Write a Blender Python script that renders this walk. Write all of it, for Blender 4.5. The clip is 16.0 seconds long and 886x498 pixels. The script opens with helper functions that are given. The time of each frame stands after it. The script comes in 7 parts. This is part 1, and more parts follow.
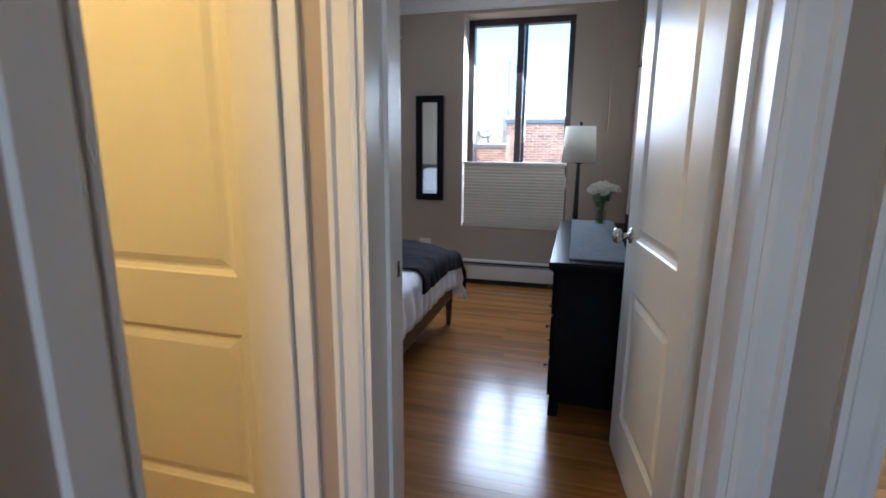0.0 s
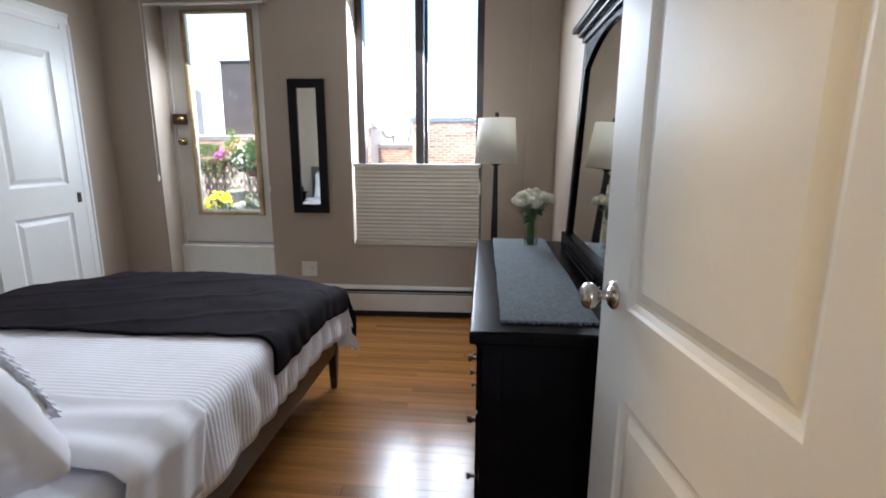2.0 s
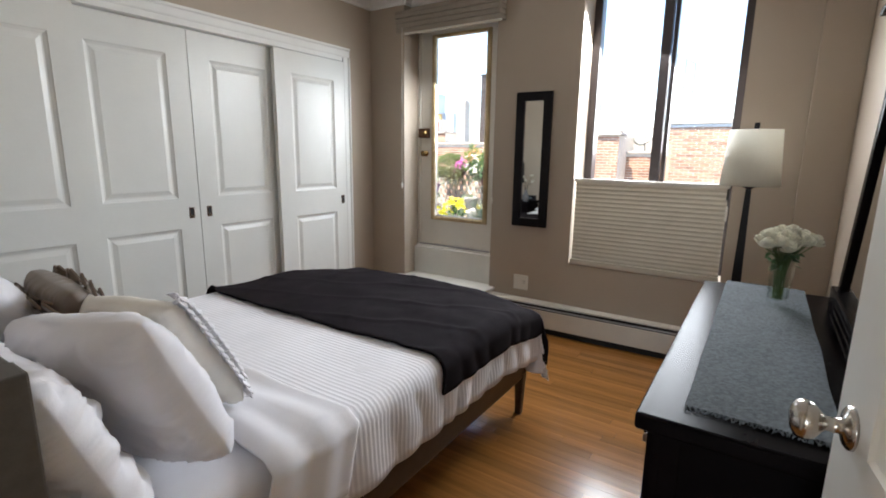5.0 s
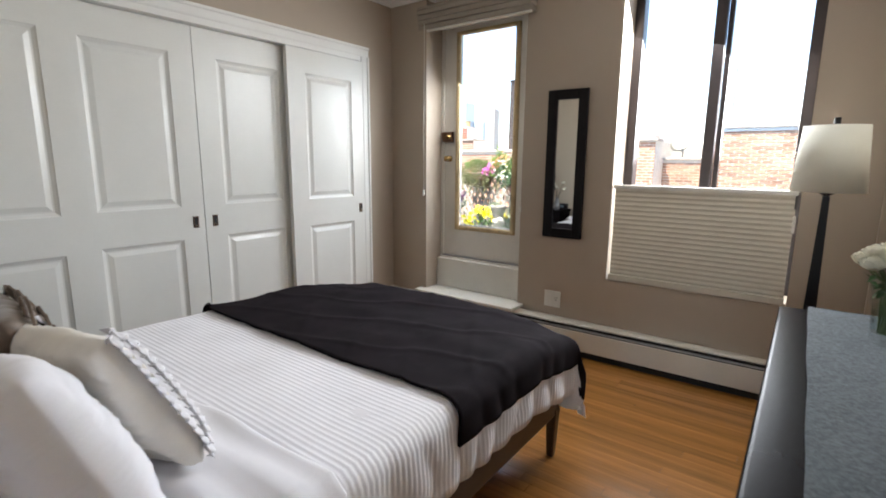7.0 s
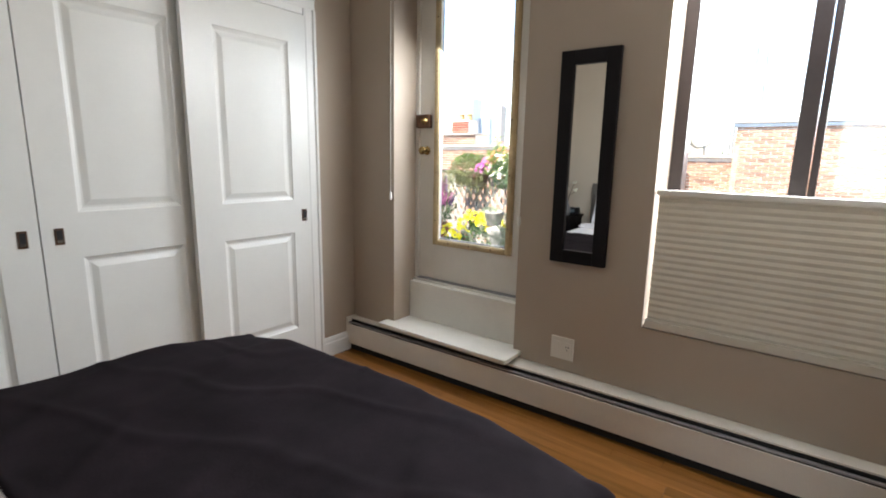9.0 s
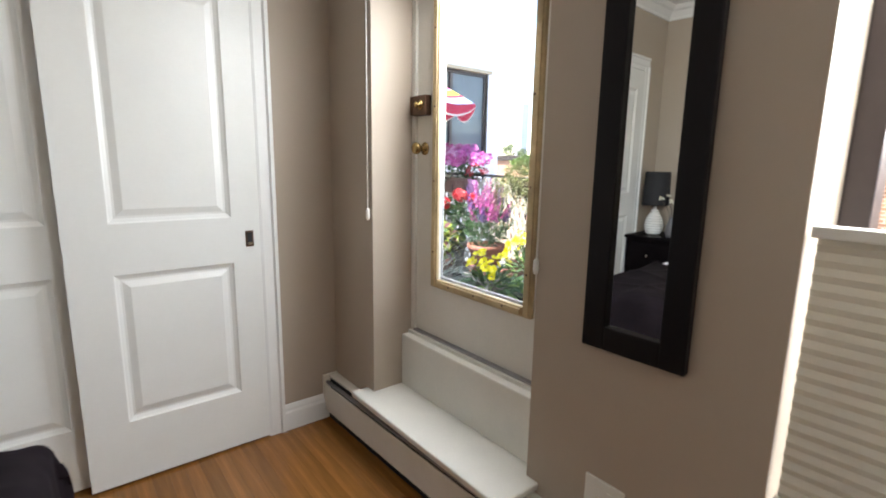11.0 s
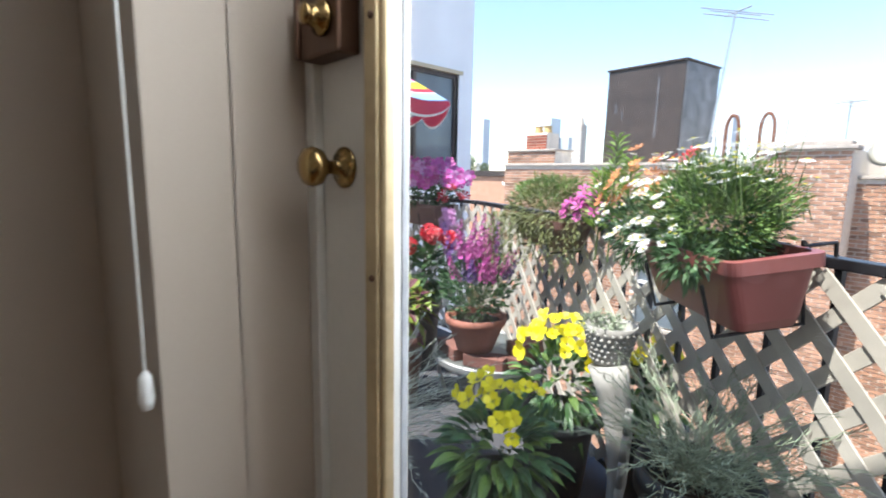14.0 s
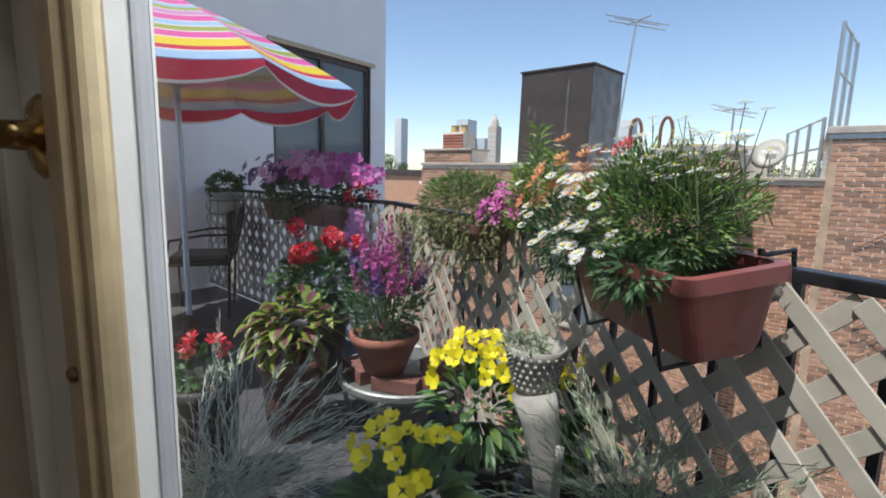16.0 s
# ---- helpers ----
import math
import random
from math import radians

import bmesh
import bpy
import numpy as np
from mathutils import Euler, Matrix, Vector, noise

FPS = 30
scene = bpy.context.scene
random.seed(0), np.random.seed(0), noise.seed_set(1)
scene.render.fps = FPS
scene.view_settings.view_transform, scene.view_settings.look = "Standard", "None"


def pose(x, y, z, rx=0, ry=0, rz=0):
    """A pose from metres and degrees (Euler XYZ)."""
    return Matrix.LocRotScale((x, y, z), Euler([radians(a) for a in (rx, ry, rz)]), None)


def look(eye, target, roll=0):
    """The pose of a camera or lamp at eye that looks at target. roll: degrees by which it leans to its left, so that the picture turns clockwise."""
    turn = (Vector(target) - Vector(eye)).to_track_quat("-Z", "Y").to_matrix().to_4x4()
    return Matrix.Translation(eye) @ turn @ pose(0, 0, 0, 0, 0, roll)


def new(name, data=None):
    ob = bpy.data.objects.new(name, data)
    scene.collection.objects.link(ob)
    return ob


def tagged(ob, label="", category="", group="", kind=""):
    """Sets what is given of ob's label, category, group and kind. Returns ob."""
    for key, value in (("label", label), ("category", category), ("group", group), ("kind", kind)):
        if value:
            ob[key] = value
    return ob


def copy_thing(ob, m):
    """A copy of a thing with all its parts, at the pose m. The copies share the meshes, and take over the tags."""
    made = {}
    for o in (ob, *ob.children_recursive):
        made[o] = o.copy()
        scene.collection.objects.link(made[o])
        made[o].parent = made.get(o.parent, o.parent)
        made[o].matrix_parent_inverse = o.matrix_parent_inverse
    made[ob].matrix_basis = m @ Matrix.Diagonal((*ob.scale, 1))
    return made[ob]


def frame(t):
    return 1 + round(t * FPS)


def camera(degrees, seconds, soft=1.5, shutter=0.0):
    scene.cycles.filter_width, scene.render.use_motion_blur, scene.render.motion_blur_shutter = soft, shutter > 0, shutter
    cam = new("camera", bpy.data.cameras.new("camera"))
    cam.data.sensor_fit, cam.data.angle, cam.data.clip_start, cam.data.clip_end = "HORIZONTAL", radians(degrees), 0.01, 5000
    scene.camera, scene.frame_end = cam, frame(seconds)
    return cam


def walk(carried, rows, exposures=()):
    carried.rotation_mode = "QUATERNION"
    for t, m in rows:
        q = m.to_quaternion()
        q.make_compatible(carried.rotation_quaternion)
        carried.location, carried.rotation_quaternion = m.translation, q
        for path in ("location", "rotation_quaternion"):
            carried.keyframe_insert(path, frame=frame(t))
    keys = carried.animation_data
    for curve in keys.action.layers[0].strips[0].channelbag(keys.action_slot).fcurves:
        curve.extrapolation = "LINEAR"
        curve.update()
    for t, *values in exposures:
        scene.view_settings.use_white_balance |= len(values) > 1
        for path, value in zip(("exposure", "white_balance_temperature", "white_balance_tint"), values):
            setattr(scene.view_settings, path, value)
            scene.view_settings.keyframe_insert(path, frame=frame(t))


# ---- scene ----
# camera and walk
cam = camera(85.2, 16.0, soft=1.8, shutter=0.3)
PATH = [
    (0, (0.223, 0.317, 1.275), (-0.293, 2.205, 0.864), 0.5),
    (0.5, (0.19, 0.579, 1.294), (-0.211, 2.493, 0.874), -0.2),
    (1, (0.162, 0.808, 1.285), (-0.069, 2.75, 0.867), -0.1),
    (1.5, (0.174, 1.051, 1.269), (0.011, 3.002, 0.862), 0.1),
    (2, (0.159, 1.253, 1.254), (-0.006, 3.205, 0.85), 0.2),
    (2.5, (0.161, 1.379, 1.257), (-0.053, 3.327, 0.857), 0.3),
    (3, (0.207, 1.424, 1.272), (-0.272, 3.325, 0.876), 0.3),
    (3.5, (0.255, 1.426, 1.28), (-0.504, 3.233, 0.884), 0.5),
    (4, (0.285, 1.442, 1.285), (-0.634, 3.174, 0.891), 0.5),
    (4.5, (0.299, 1.451, 1.3), (-0.71, 3.133, 0.905), 0.7),
    (5, (0.301, 1.457, 1.315), (-0.78, 3.093, 0.923), 0.8),
    (7.3, (0.093, 1.865, 1.287), (-1.093, 3.434, 0.926), 0.6),
    (7.5, (0.039, 1.974, 1.3), (-1.142, 3.544, 0.928), 0.9),
    (8, (-0.066, 2.184, 1.269), (-1.251, 3.753, 0.903), 1.0),
    (8.5, (-0.181, 2.391, 1.243), (-1.371, 3.958, 0.883), 1.2),
    (9, (-0.281, 2.635, 1.268), (-1.478, 4.193, 0.894), 1.1),
    (9.2, (-0.316, 2.729, 1.257), (-1.519, 4.285, 0.889), 1.3),
    (10.3, (-0.425, 3.33, 1.256), (-1.80, 4.69, 0.895), 1.1),
    (10.85, (-0.515, 3.645, 1.257), (-2.00, 4.89, 0.90), 1.0),
    (11.3, (-0.657, 3.876, 1.258), (-2.235, 5.053, 0.903), 0.9),
    (11.5, (-0.706, 3.956, 1.278), (-2.326, 5.074, 0.92), 0.9),
    (12, (-0.885, 4.1, 1.308), (-2.574, 5.112, 0.957), 1.1),
    (12.5, (-1.125, 4.175, 1.311), (-2.836, 5.155, 0.978), 1.1),
    (13, (-1.31, 4.317, 1.311), (-3.012, 5.318, 0.994), 1.0),
    (13.5, (-1.488, 4.472, 1.319), (-3.11, 5.6, 1.009), 1.1),
    (14, (-1.648, 4.604, 1.298), (-3.084, 5.963, 0.997), 1.0),
    (14.5, (-1.731, 4.739, 1.288), (-2.977, 6.276, 0.99), 0.9),
    (15, (-1.777, 4.818, 1.284), (-2.968, 6.397, 0.986), 1.3),
    (15.5, (-1.799, 4.844, 1.281), (-2.988, 6.425, 0.984), 1.5),
    (16, (-1.801, 4.845, 1.287), (-2.991, 6.425, 0.991), 1.4),
]
EXPOSURE = [
    (0.0, 1.78, 5250, 10), (0.5, 1.66, 5000, 10), (1.0, 1.93, 4850, 10), (1.5, 2.2, 5200, 10), (2.0, 2.2, 5900, 10), (2.6, 2.2, 6200, 10), (3.2, 2.2, 6500, 10), (5.0, 2.18, 6500, 10), (8.5, 2.3, 6600, 10), (9.0, 2.3, 6600, 10),
    (11.5, 2.38, 6650, 10), (12.5, 2.1, 6550, 10), (13.2, 1.92, 6400, 10), (14.0, 1.45, 6250, 10), (14.6, 0.75, 6450, 10), (15.2, 0.42, 6350, 10), (16.0, 0.37, 6350, 10),
]
walk(cam, [(t, look(eye, target, roll)) for t, eye, target, roll in PATH], EXPOSURE)

# ---- light ----
SUN_EL, SUN_AZ = radians(66), radians(197)   # azimuth clockwise from +y
world = bpy.data.worlds.new("sky")
scene.world = world
world.use_nodes = True
_n = world.node_tree.nodes
_sky = _n.new("ShaderNodeTexSky")
_sky.sky_type, _sky.sun_disc = "NISHITA", False
_sky.sun_elevation, _sky.sun_rotation = SUN_EL, SUN_AZ
_sky.air_density, _sky.dust_density, _sky.ozone_density = 1.0, 0.25, 1.2
world.node_tree.links.new(_sky.outputs[0], _n["Background"].inputs[0])
_n["Background"].inputs[1].default_value = 0.14

sun = new("sun", bpy.data.lights.new("sun", "SUN"))
sun.data.energy, sun.data.angle, sun.data.color = 5.0, radians(0.6), (1.0, 0.95, 0.87)
_d = Vector((math.sin(SUN_AZ) * math.cos(SUN_EL), math.cos(SUN_AZ) * math.cos(SUN_EL), math.sin(SUN_EL)))
sun.matrix_world = look(_d * 30, (0, 0, 0))


def area(name, eye, target, w, h, watts, colour):
    ob = new(name, bpy.data.lights.new(name, "AREA"))
    ob.data.shape, ob.data.size, ob.data.size_y, ob.data.energy, ob.data.color = "RECTANGLE", w, h, watts, colour
    ob.matrix_world = look(eye, target)
    return ob


# daylight that enters by the window and the glazed door
area("window_daylight", (-0.35, 5.19, 1.80), (-0.75, 3.3, 0.1), 0.85, 1.2, 21, (0.92, 0.96, 1.0))
area("door_daylight", (-1.76, 5.12, 1.60), (-2.12, 4.45, 0.70), 0.45, 0.9, 4.2, (0.92, 0.96, 1.0))
# fill lamp added behind the hall; no window is known there
area("hall_fill_light", (0.4, -2.66, 1.45), (0.4, 1.0, 1.2), 0.95, 1.25, 5.0, (0.9, 0.95, 1.0))
area("side_room_daylight", (1.5, 3.2, 1.7), (1.1, 1.6, 0.8), 0.9, 1.2, 12, (0.85, 0.92, 1.0))


# ---- materials ----
def ramp(nt, fac, stops):
    r = nt.nodes.new("ShaderNodeValToRGB")
    while len(r.color_ramp.elements) < len(stops):
        r.color_ramp.elements.new(0.5)
    for e, (p, c) in zip(r.color_ramp.elements, stops):
        e.position, e.color = p, (*c, 1)
    nt.links.new(fac, r.inputs[0])
    return r.outputs[0]


def noise_out(nt, scale, detail=4, rough=0.55, stretch=None):
    tc = nt.nodes.new("ShaderNodeTexCoord")
    src = tc.outputs["Object"]
    if stretch:
        mp = nt.nodes.new("ShaderNodeMapping")
        mp.inputs["Scale"].default_value = stretch
        nt.links.new(src, mp.inputs[0])
        src = mp.outputs[0]
    nz = nt.nodes.new("ShaderNodeTexNoise")
    nz.inputs["Scale"].default_value, nz.inputs["Detail"].default_value, nz.inputs["Roughness"].default_value = scale, detail, rough
    nt.links.new(src, nz.inputs["Vector"])
    return nz.outputs["Fac"]


def mat(name, colour, rough=0.5, metal=0.0, vary=0.12, scale=6.0, fine=80.0, bump=0.1, dist=0.002, stretch=None, coat=0.0, island=0.0, rnd=0.0, sheen=0.0, trans=0.0, rough_vary=0.08):
    """A surface with a slow change of tone, a fine grain and a fine relief."""
    m = bpy.data.materials.new(name)
    m.use_nodes = True
    nt = m.node_tree
    b = nt.nodes["Principled BSDF"]
    lo = tuple(max(0.0, c * (1 - vary)) for c in colour)
    hi = tuple(min(1.0, c * (1 + vary)) for c in colour)
    col = ramp(nt, noise_out(nt, scale, 4, 0.6, stretch), [(0.3, lo), (0.7, hi)])
    f = noise_out(nt, fine, 3, 0.6, stretch)
    mx = nt.nodes.new("ShaderNodeMix")
    mx.data_type, mx.blend_type = "RGBA", "MULTIPLY"
    mx.inputs["Factor"].default_value = 1.0
    g = ramp(nt, f, [(0.25, (1 - vary * 0.7,) * 3), (0.75, (1, 1, 1))])
    nt.links.new(col, mx.inputs["A"])
    nt.links.new(g, mx.inputs["B"])
    out = mx.outputs["Result"]
    if island or rnd:
        src = nt.nodes.new("ShaderNodeNewGeometry").outputs["Random Per Island"] if island else nt.nodes.new("ShaderNodeObjectInfo").outputs["Random"]
        k = island or rnd
        m2 = nt.nodes.new("ShaderNodeMix")
        m2.data_type, m2.blend_type = "RGBA", "MULTIPLY"
        m2.inputs["Factor"].default_value = 1.0
        nt.links.new(out, m2.inputs["A"])
        nt.links.new(ramp(nt, src, [(0.0, (1 - k,) * 3), (0.5, (1 - k * 0.35, 1 - k * 0.42, 1 - k * 0.5)), (1.0, (1, 1, 1))]), m2.inputs["B"])
        out = m2.outputs["Result"]
    nt.links.new(out, b.inputs["Base Color"])
    mr = nt.nodes.new("ShaderNodeMapRange")
    mr.inputs["To Min"].default_value, mr.inputs["To Max"].default_value = max(0.02, rough - rough_vary), min(1.0, rough + rough_vary)
    nt.links.new(f, mr.inputs["Value"])
    nt.links.new(mr.outputs[0], b.inputs["Roughness"])
    b.inputs["Metallic"].default_value = metal
    b.inputs["Coat Weight"].default_value = coat
    b.inputs["Coat Roughness"].default_value = 0.08
    b.inputs["Sheen Weight"].default_value = sheen
    if bump:
        bp = nt.nodes.new("ShaderNodeBump")
        bp.inputs["Strength"].default_value, bp.inputs["Distance"].default_value = bump, dist
        nt.links.new(f, bp.inputs["Height"])
        nt.links.new(bp.outputs[0], b.inputs["Normal"])
    if trans:
        tr = nt.nodes.new("ShaderNodeBsdfTranslucent")
        nt.links.new(out, tr.inputs["Color"])
        ms = nt.nodes.new("ShaderNodeMixShader")
        ms.inputs[0].default_value = trans
        nt.links.new(b.outputs[0], ms.inputs[1])
        nt.links.new(tr.outputs[0], ms.inputs[2])
        nt.links.new(ms.outputs[0], nt.nodes["Material Output"].inputs[0])
    return m


def clear_glass(name, tint=(1, 1, 1), gloss=1.0):
    m = bpy.data.materials.new(name)
    m.use_nodes = True
    nt = m.node_tree
    t, g, f, x, mr, pw = (nt.nodes.new("ShaderNode" + k) for k in ("BsdfTransparent", "BsdfGlossy", "LayerWeight", "MixShader", "MapRange", "Math"))
    t.inputs[0].default_value = (*tint, 1)
    g.inputs["Roughness"].default_value = 0.02
    pw.operation, pw.inputs[1].default_value = "POWER", 4.0
    nt.links.new(f.outputs["Facing"], pw.inputs[0])
    mr.inputs["To Min"].default_value, mr.inputs["To Max"].default_value = 0.03 * gloss, 0.5
    nt.links.new(pw.outputs[0], mr.inputs["Value"])
    nt.links.new(mr.outputs[0], x.inputs[0])
    nt.links.new(t.outputs[0], x.inputs[1])
    nt.links.new(g.outputs[0], x.inputs[2])
    nt.links.new(x.outputs[0], nt.nodes["Material Output"].inputs[0])
    return m


def oak(name):
    """Honey oak strip: grain along x, one tone to a board."""
    m = mat(name, (0.285, 0.124, 0.032), 0.20, 0, 0.26, 2.2, 14, 0.03, 0.0006, (0.6, 14, 14), coat=0.10, rnd=0.34, rough_vary=0.05)
    m.node_tree.nodes["Principled BSDF"].inputs["Specular IOR Level"].default_value = 0.3
    return m


WALL = mat("greige_paint", (0.42, 0.352, 0.280), 0.6, 0, 0.04, 1.5, 240, 0.06, 0.0008)
WHITE = mat("white_semi_gloss", (0.78, 0.78, 0.755), 0.38, 0, 0.03, 2.0, 60, 0.012, 0.0003, rough_vary=0.012)
DOORWHITE = mat("white_door_paint", (0.735, 0.735, 0.70), 0.30, 0, 0.03, 3.0, 90, 0.012, 0.0003, rough_vary=0.012)
CREAM = mat("cream_paint", (0.72, 0.70, 0.64), 0.35, 0, 0.06, 3.0, 90, 0.08, 0.001)
CEIL = mat("ceiling_white", (0.80, 0.79, 0.77), 0.8, 0, 0.03, 2.0, 160, 0.1, 0.001)
OAK = oak("honey_oak_strip")
OAKGAP = mat("floor_joint", (0.13, 0.058, 0.018), 0.7, 0, 0.2)
ESPRESSO = mat("espresso_wood", (0.0065, 0.005, 0.0055), 0.26, 0, 0.25, 3, 30, 0.012, 0.0003, (3, 0.5, 3), coat=0.0, rough_vary=0.03)
ESPRESSO.node_tree.nodes["Principled BSDF"].inputs["Specular IOR Level"].default_value = 0.025
WALNUT = mat("dark_walnut", (0.05, 0.03, 0.02), 0.4, 0, 0.25, 4, 40, 0.1, 0.001, (1, 6, 6))
GREYWOOD = mat("grey_brown_headboard", (0.085, 0.075, 0.065), 0.5, 0, 0.2, 4, 40, 0.1, 0.001, (1, 6, 6))
BLACKFRAME = mat("black_wood_frame", (0.0055, 0.0042, 0.0055), 0.42, 0, 0.2, 6, 60, 0.06, 0.001)
BLACKFRAME.node_tree.nodes["Principled BSDF"].inputs["Specular IOR Level"].default_value = 0.2
COTTON = mat("white_cotton", (0.80, 0.79, 0.825), 0.85, 0, 0.04, 5, 300, 0.3, 0.0012, sheen=0.2)
QUILT = mat("white_channel_quilt", (0.85, 0.84, 0.88), 0.85, 0, 0.05, 5, 220, 0.25, 0.001, sheen=0.2)
IVORY = mat("ivory_ruffle_cotton", (0.83, 0.80, 0.74), 0.85, 0, 0.06, 8, 200, 0.3, 0.0015)
TAUPE_WEAVE = mat("brown_ribbon_weave", (0.18, 0.128, 0.092), 0.55, 0, 0.2, 12, 150, 0.2, 0.001, sheen=0.3, rnd=0.3)
THROW = mat("black_velvet_throw", (0.0125, 0.0088, 0.0112), 0.95, 0, 0.35, 7, 160, 0.35, 0.002)
THROW.node_tree.nodes["Principled BSDF"].inputs["Specular IOR Level"].default_value = 0.10
RUNNER = mat("grey_woven_runner", (0.092, 0.108, 0.12), 0.95, 0, 0.4, 110, 330, 0.6, 0.002)
SHADE = mat("white_linen_shade", (0.80, 0.78, 0.71), 0.85, 0, 0.04, 6, 320, 0.25, 0.001, trans=0.4)
BLACKSHADE = mat("black_shade", (0.012, 0.012, 0.014), 0.8, 0, 0.1)
BLIND = mat("pleated_cream_blind", (0.62, 0.58, 0.50), 0.8, 0, 0.04, 5, 260, 0.15, 0.001, trans=0.18)
ROMAN = mat("taupe_roman_fabric", (0.34, 0.30, 0.25), 0.85, 0, 0.08, 6, 260, 0.3, 0.001)
NICKEL = mat("satin_nickel", (0.55, 0.51, 0.46), 0.22, 1, 0.06, 8, 90, 0.03, 0.0005)
BRASS = mat("worn_brass", (0.40, 0.27, 0.11), 0.25, 1, 0.35, 9, 70, 0.08, 0.001)
GILT = mat("gilded_stop_bead", (0.52, 0.40, 0.225), 0.42, 0.35, 0.22, 7, 60, 0.15, 0.001)
BRONZE = mat("old_bronze_lock", (0.12, 0.065, 0.04), 0.38, 0.7, 0.3, 12, 70, 0.15, 0.001)
DARKALU = mat("dark_bronze_aluminium", (0.055, 0.045, 0.045), 0.38, 0.5, 0.12, 5, 60, 0.05, 0.001)
# near-black for dark parts, and for shade painted into slots and recesses
DARKSLOT = mat("dark_part_and_slot_shade", (0.012, 0.011, 0.011), 0.7, 0, 0.2)
GREYMETAL = mat("grey_damper_metal", (0.33, 0.32, 0.32), 0.4, 0.5, 0.1)
HEATER = mat("cream_enamel", (0.72, 0.69, 0.62), 0.35, 0, 0.05, 4, 60, 0.04, 0.001)
PLASTIC = mat("white_plastic", (0.76, 0.75, 0.70), 0.35, 0, 0.03)
MIRROR = bpy.data.materials.new("silvered_mirror")
MIRROR.use_nodes = True
_b = MIRROR.node_tree.nodes["Principled BSDF"]
_b.inputs["Base Color"].default_value, _b.inputs["Metallic"].default_value, _b.inputs["Roughness"].default_value = (0.86, 0.88, 0.87, 1), 1.0, 0.015
GLASS = clear_glass("window_glass")
VASEGLASS = clear_glass("vase_glass", (0.965, 0.98, 0.975), 0.9)
WATER = clear_glass("vase_water", (0.95, 0.97, 0.95), 0.3)
LEAF = mat("deep_green_leaf", (0.065, 0.15, 0.055), 0.5, 0, 0.3, 20, 90, 0.1, 0.001, island=0.45, trans=0.25)
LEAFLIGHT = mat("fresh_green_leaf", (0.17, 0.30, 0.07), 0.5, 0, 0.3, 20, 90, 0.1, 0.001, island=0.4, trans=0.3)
LEAFGREY = mat("silver_grey_leaf", (0.55, 0.62, 0.54), 0.7, 0, 0.2, 20, 90, 0.1, 0.001, island=0.35, trans=0.15)
LEAFSAGE = mat("sage_green_needle", (0.30, 0.37, 0.26), 0.7, 0, 0.2, 20, 90, 0.1, 0.001, island=0.4, trans=0.15)
LEAFDULL = mat("olive_trailing_leaf", (0.20, 0.235, 0.085), 0.65, 0, 0.3, 20, 90, 0.1, 0.001, island=0.5, trans=0.2)
STEM = mat("plant_stem", (0.09, 0.14, 0.045), 0.6, 0, 0.2)
PETALWHITE = mat("white_petal", (0.82, 0.79, 0.66), 0.6, 0, 0.06, 30, 120, 0.1, 0.001, island=0.15, trans=0.2)
PETALDAISY = mat("cool_white_petal", (0.72, 0.75, 0.77), 0.6, 0, 0.06, 30, 120, 0.1, 0.001, island=0.12, trans=0.2)
PETALYELLOW = mat("yellow_petal", (0.86, 0.78, 0.02), 0.55, 0, 0.08, 30, 120, 0.1, 0.001, island=0.15, trans=0.4)
PETALMAGENTA = mat("magenta_petal", (0.62, 0.11, 0.44), 0.55, 0, 0.2, 30, 120, 0.1, 0.001, island=0.45, trans=0.25)
PETALPURPLE = mat("violet_petal", (0.17, 0.08, 0.34), 0.55, 0, 0.2, 30, 120, 0.1, 0.001, island=0.4, trans=0.2)
PETALRED = mat("red_petal", (0.55, 0.012, 0.03), 0.5, 0, 0.2, 30, 120, 0.1, 0.001, island=0.4, trans=0.2)
PETALORANGE = mat("orange_petal", (0.62, 0.25, 0.08), 0.55, 0, 0.2, 30, 120, 0.1, 0.001, island=0.5, trans=0.2)
TERRACOTTA = mat("terracotta", (0.26, 0.10, 0.068), 0.75, 0, 0.2, 9, 70, 0.2, 0.002)
BOXRED = mat("brick_red_plastic", (0.20, 0.062, 0.055), 0.42, 0, 0.12, 5, 60, 0.06, 0.001)
BOXBROWN = mat("dark_brown_plastic", (0.10, 0.045, 0.035), 0.5, 0, 0.15)
DARKPOT = mat("dark_plastic_pot", (0.02, 0.022, 0.024), 0.5, 0, 0.2)
BLACKIRON = mat("black_iron", (0.014, 0.014, 0.017), 0.4, 0.3, 0.2, 12, 80, 0.1, 0.001)
SOIL = mat("potting_soil", (0.03, 0.02, 0.014), 0.95, 0, 0.4, 40, 120, 0.6, 0.004)
LATTICE = mat("weathered_cream_lattice", (0.41, 0.39, 0.34), 0.7, 0, 0.14, 7, 60, 0.2, 0.002, rnd=0.18)
BRICK = mat("tan_red_brick", (0.52, 0.30, 0.20), 0.85, 0, 0.25, 9, 60, 0.4, 0.004, rnd=0.55)
BRICKI = mat("tan_red_brick_far", (0.52, 0.30, 0.20), 0.85, 0, 0.25, 9, 60, 0.4, 0.004, island=0.55)
BRICKREDI = mat("red_brick_far", (0.36, 0.11, 0.06), 0.85, 0, 0.25, 9, 60, 0.4, 0.004, island=0.4)
MORTAR = mat("lime_mortar", (0.72, 0.66, 0.57), 0.9, 0, 0.15, 8, 80, 0.3, 0.003)
COPING = mat("stone_coping", (0.42, 0.37, 0.32), 0.85, 0, 0.2, 5, 60, 0.3, 0.003)
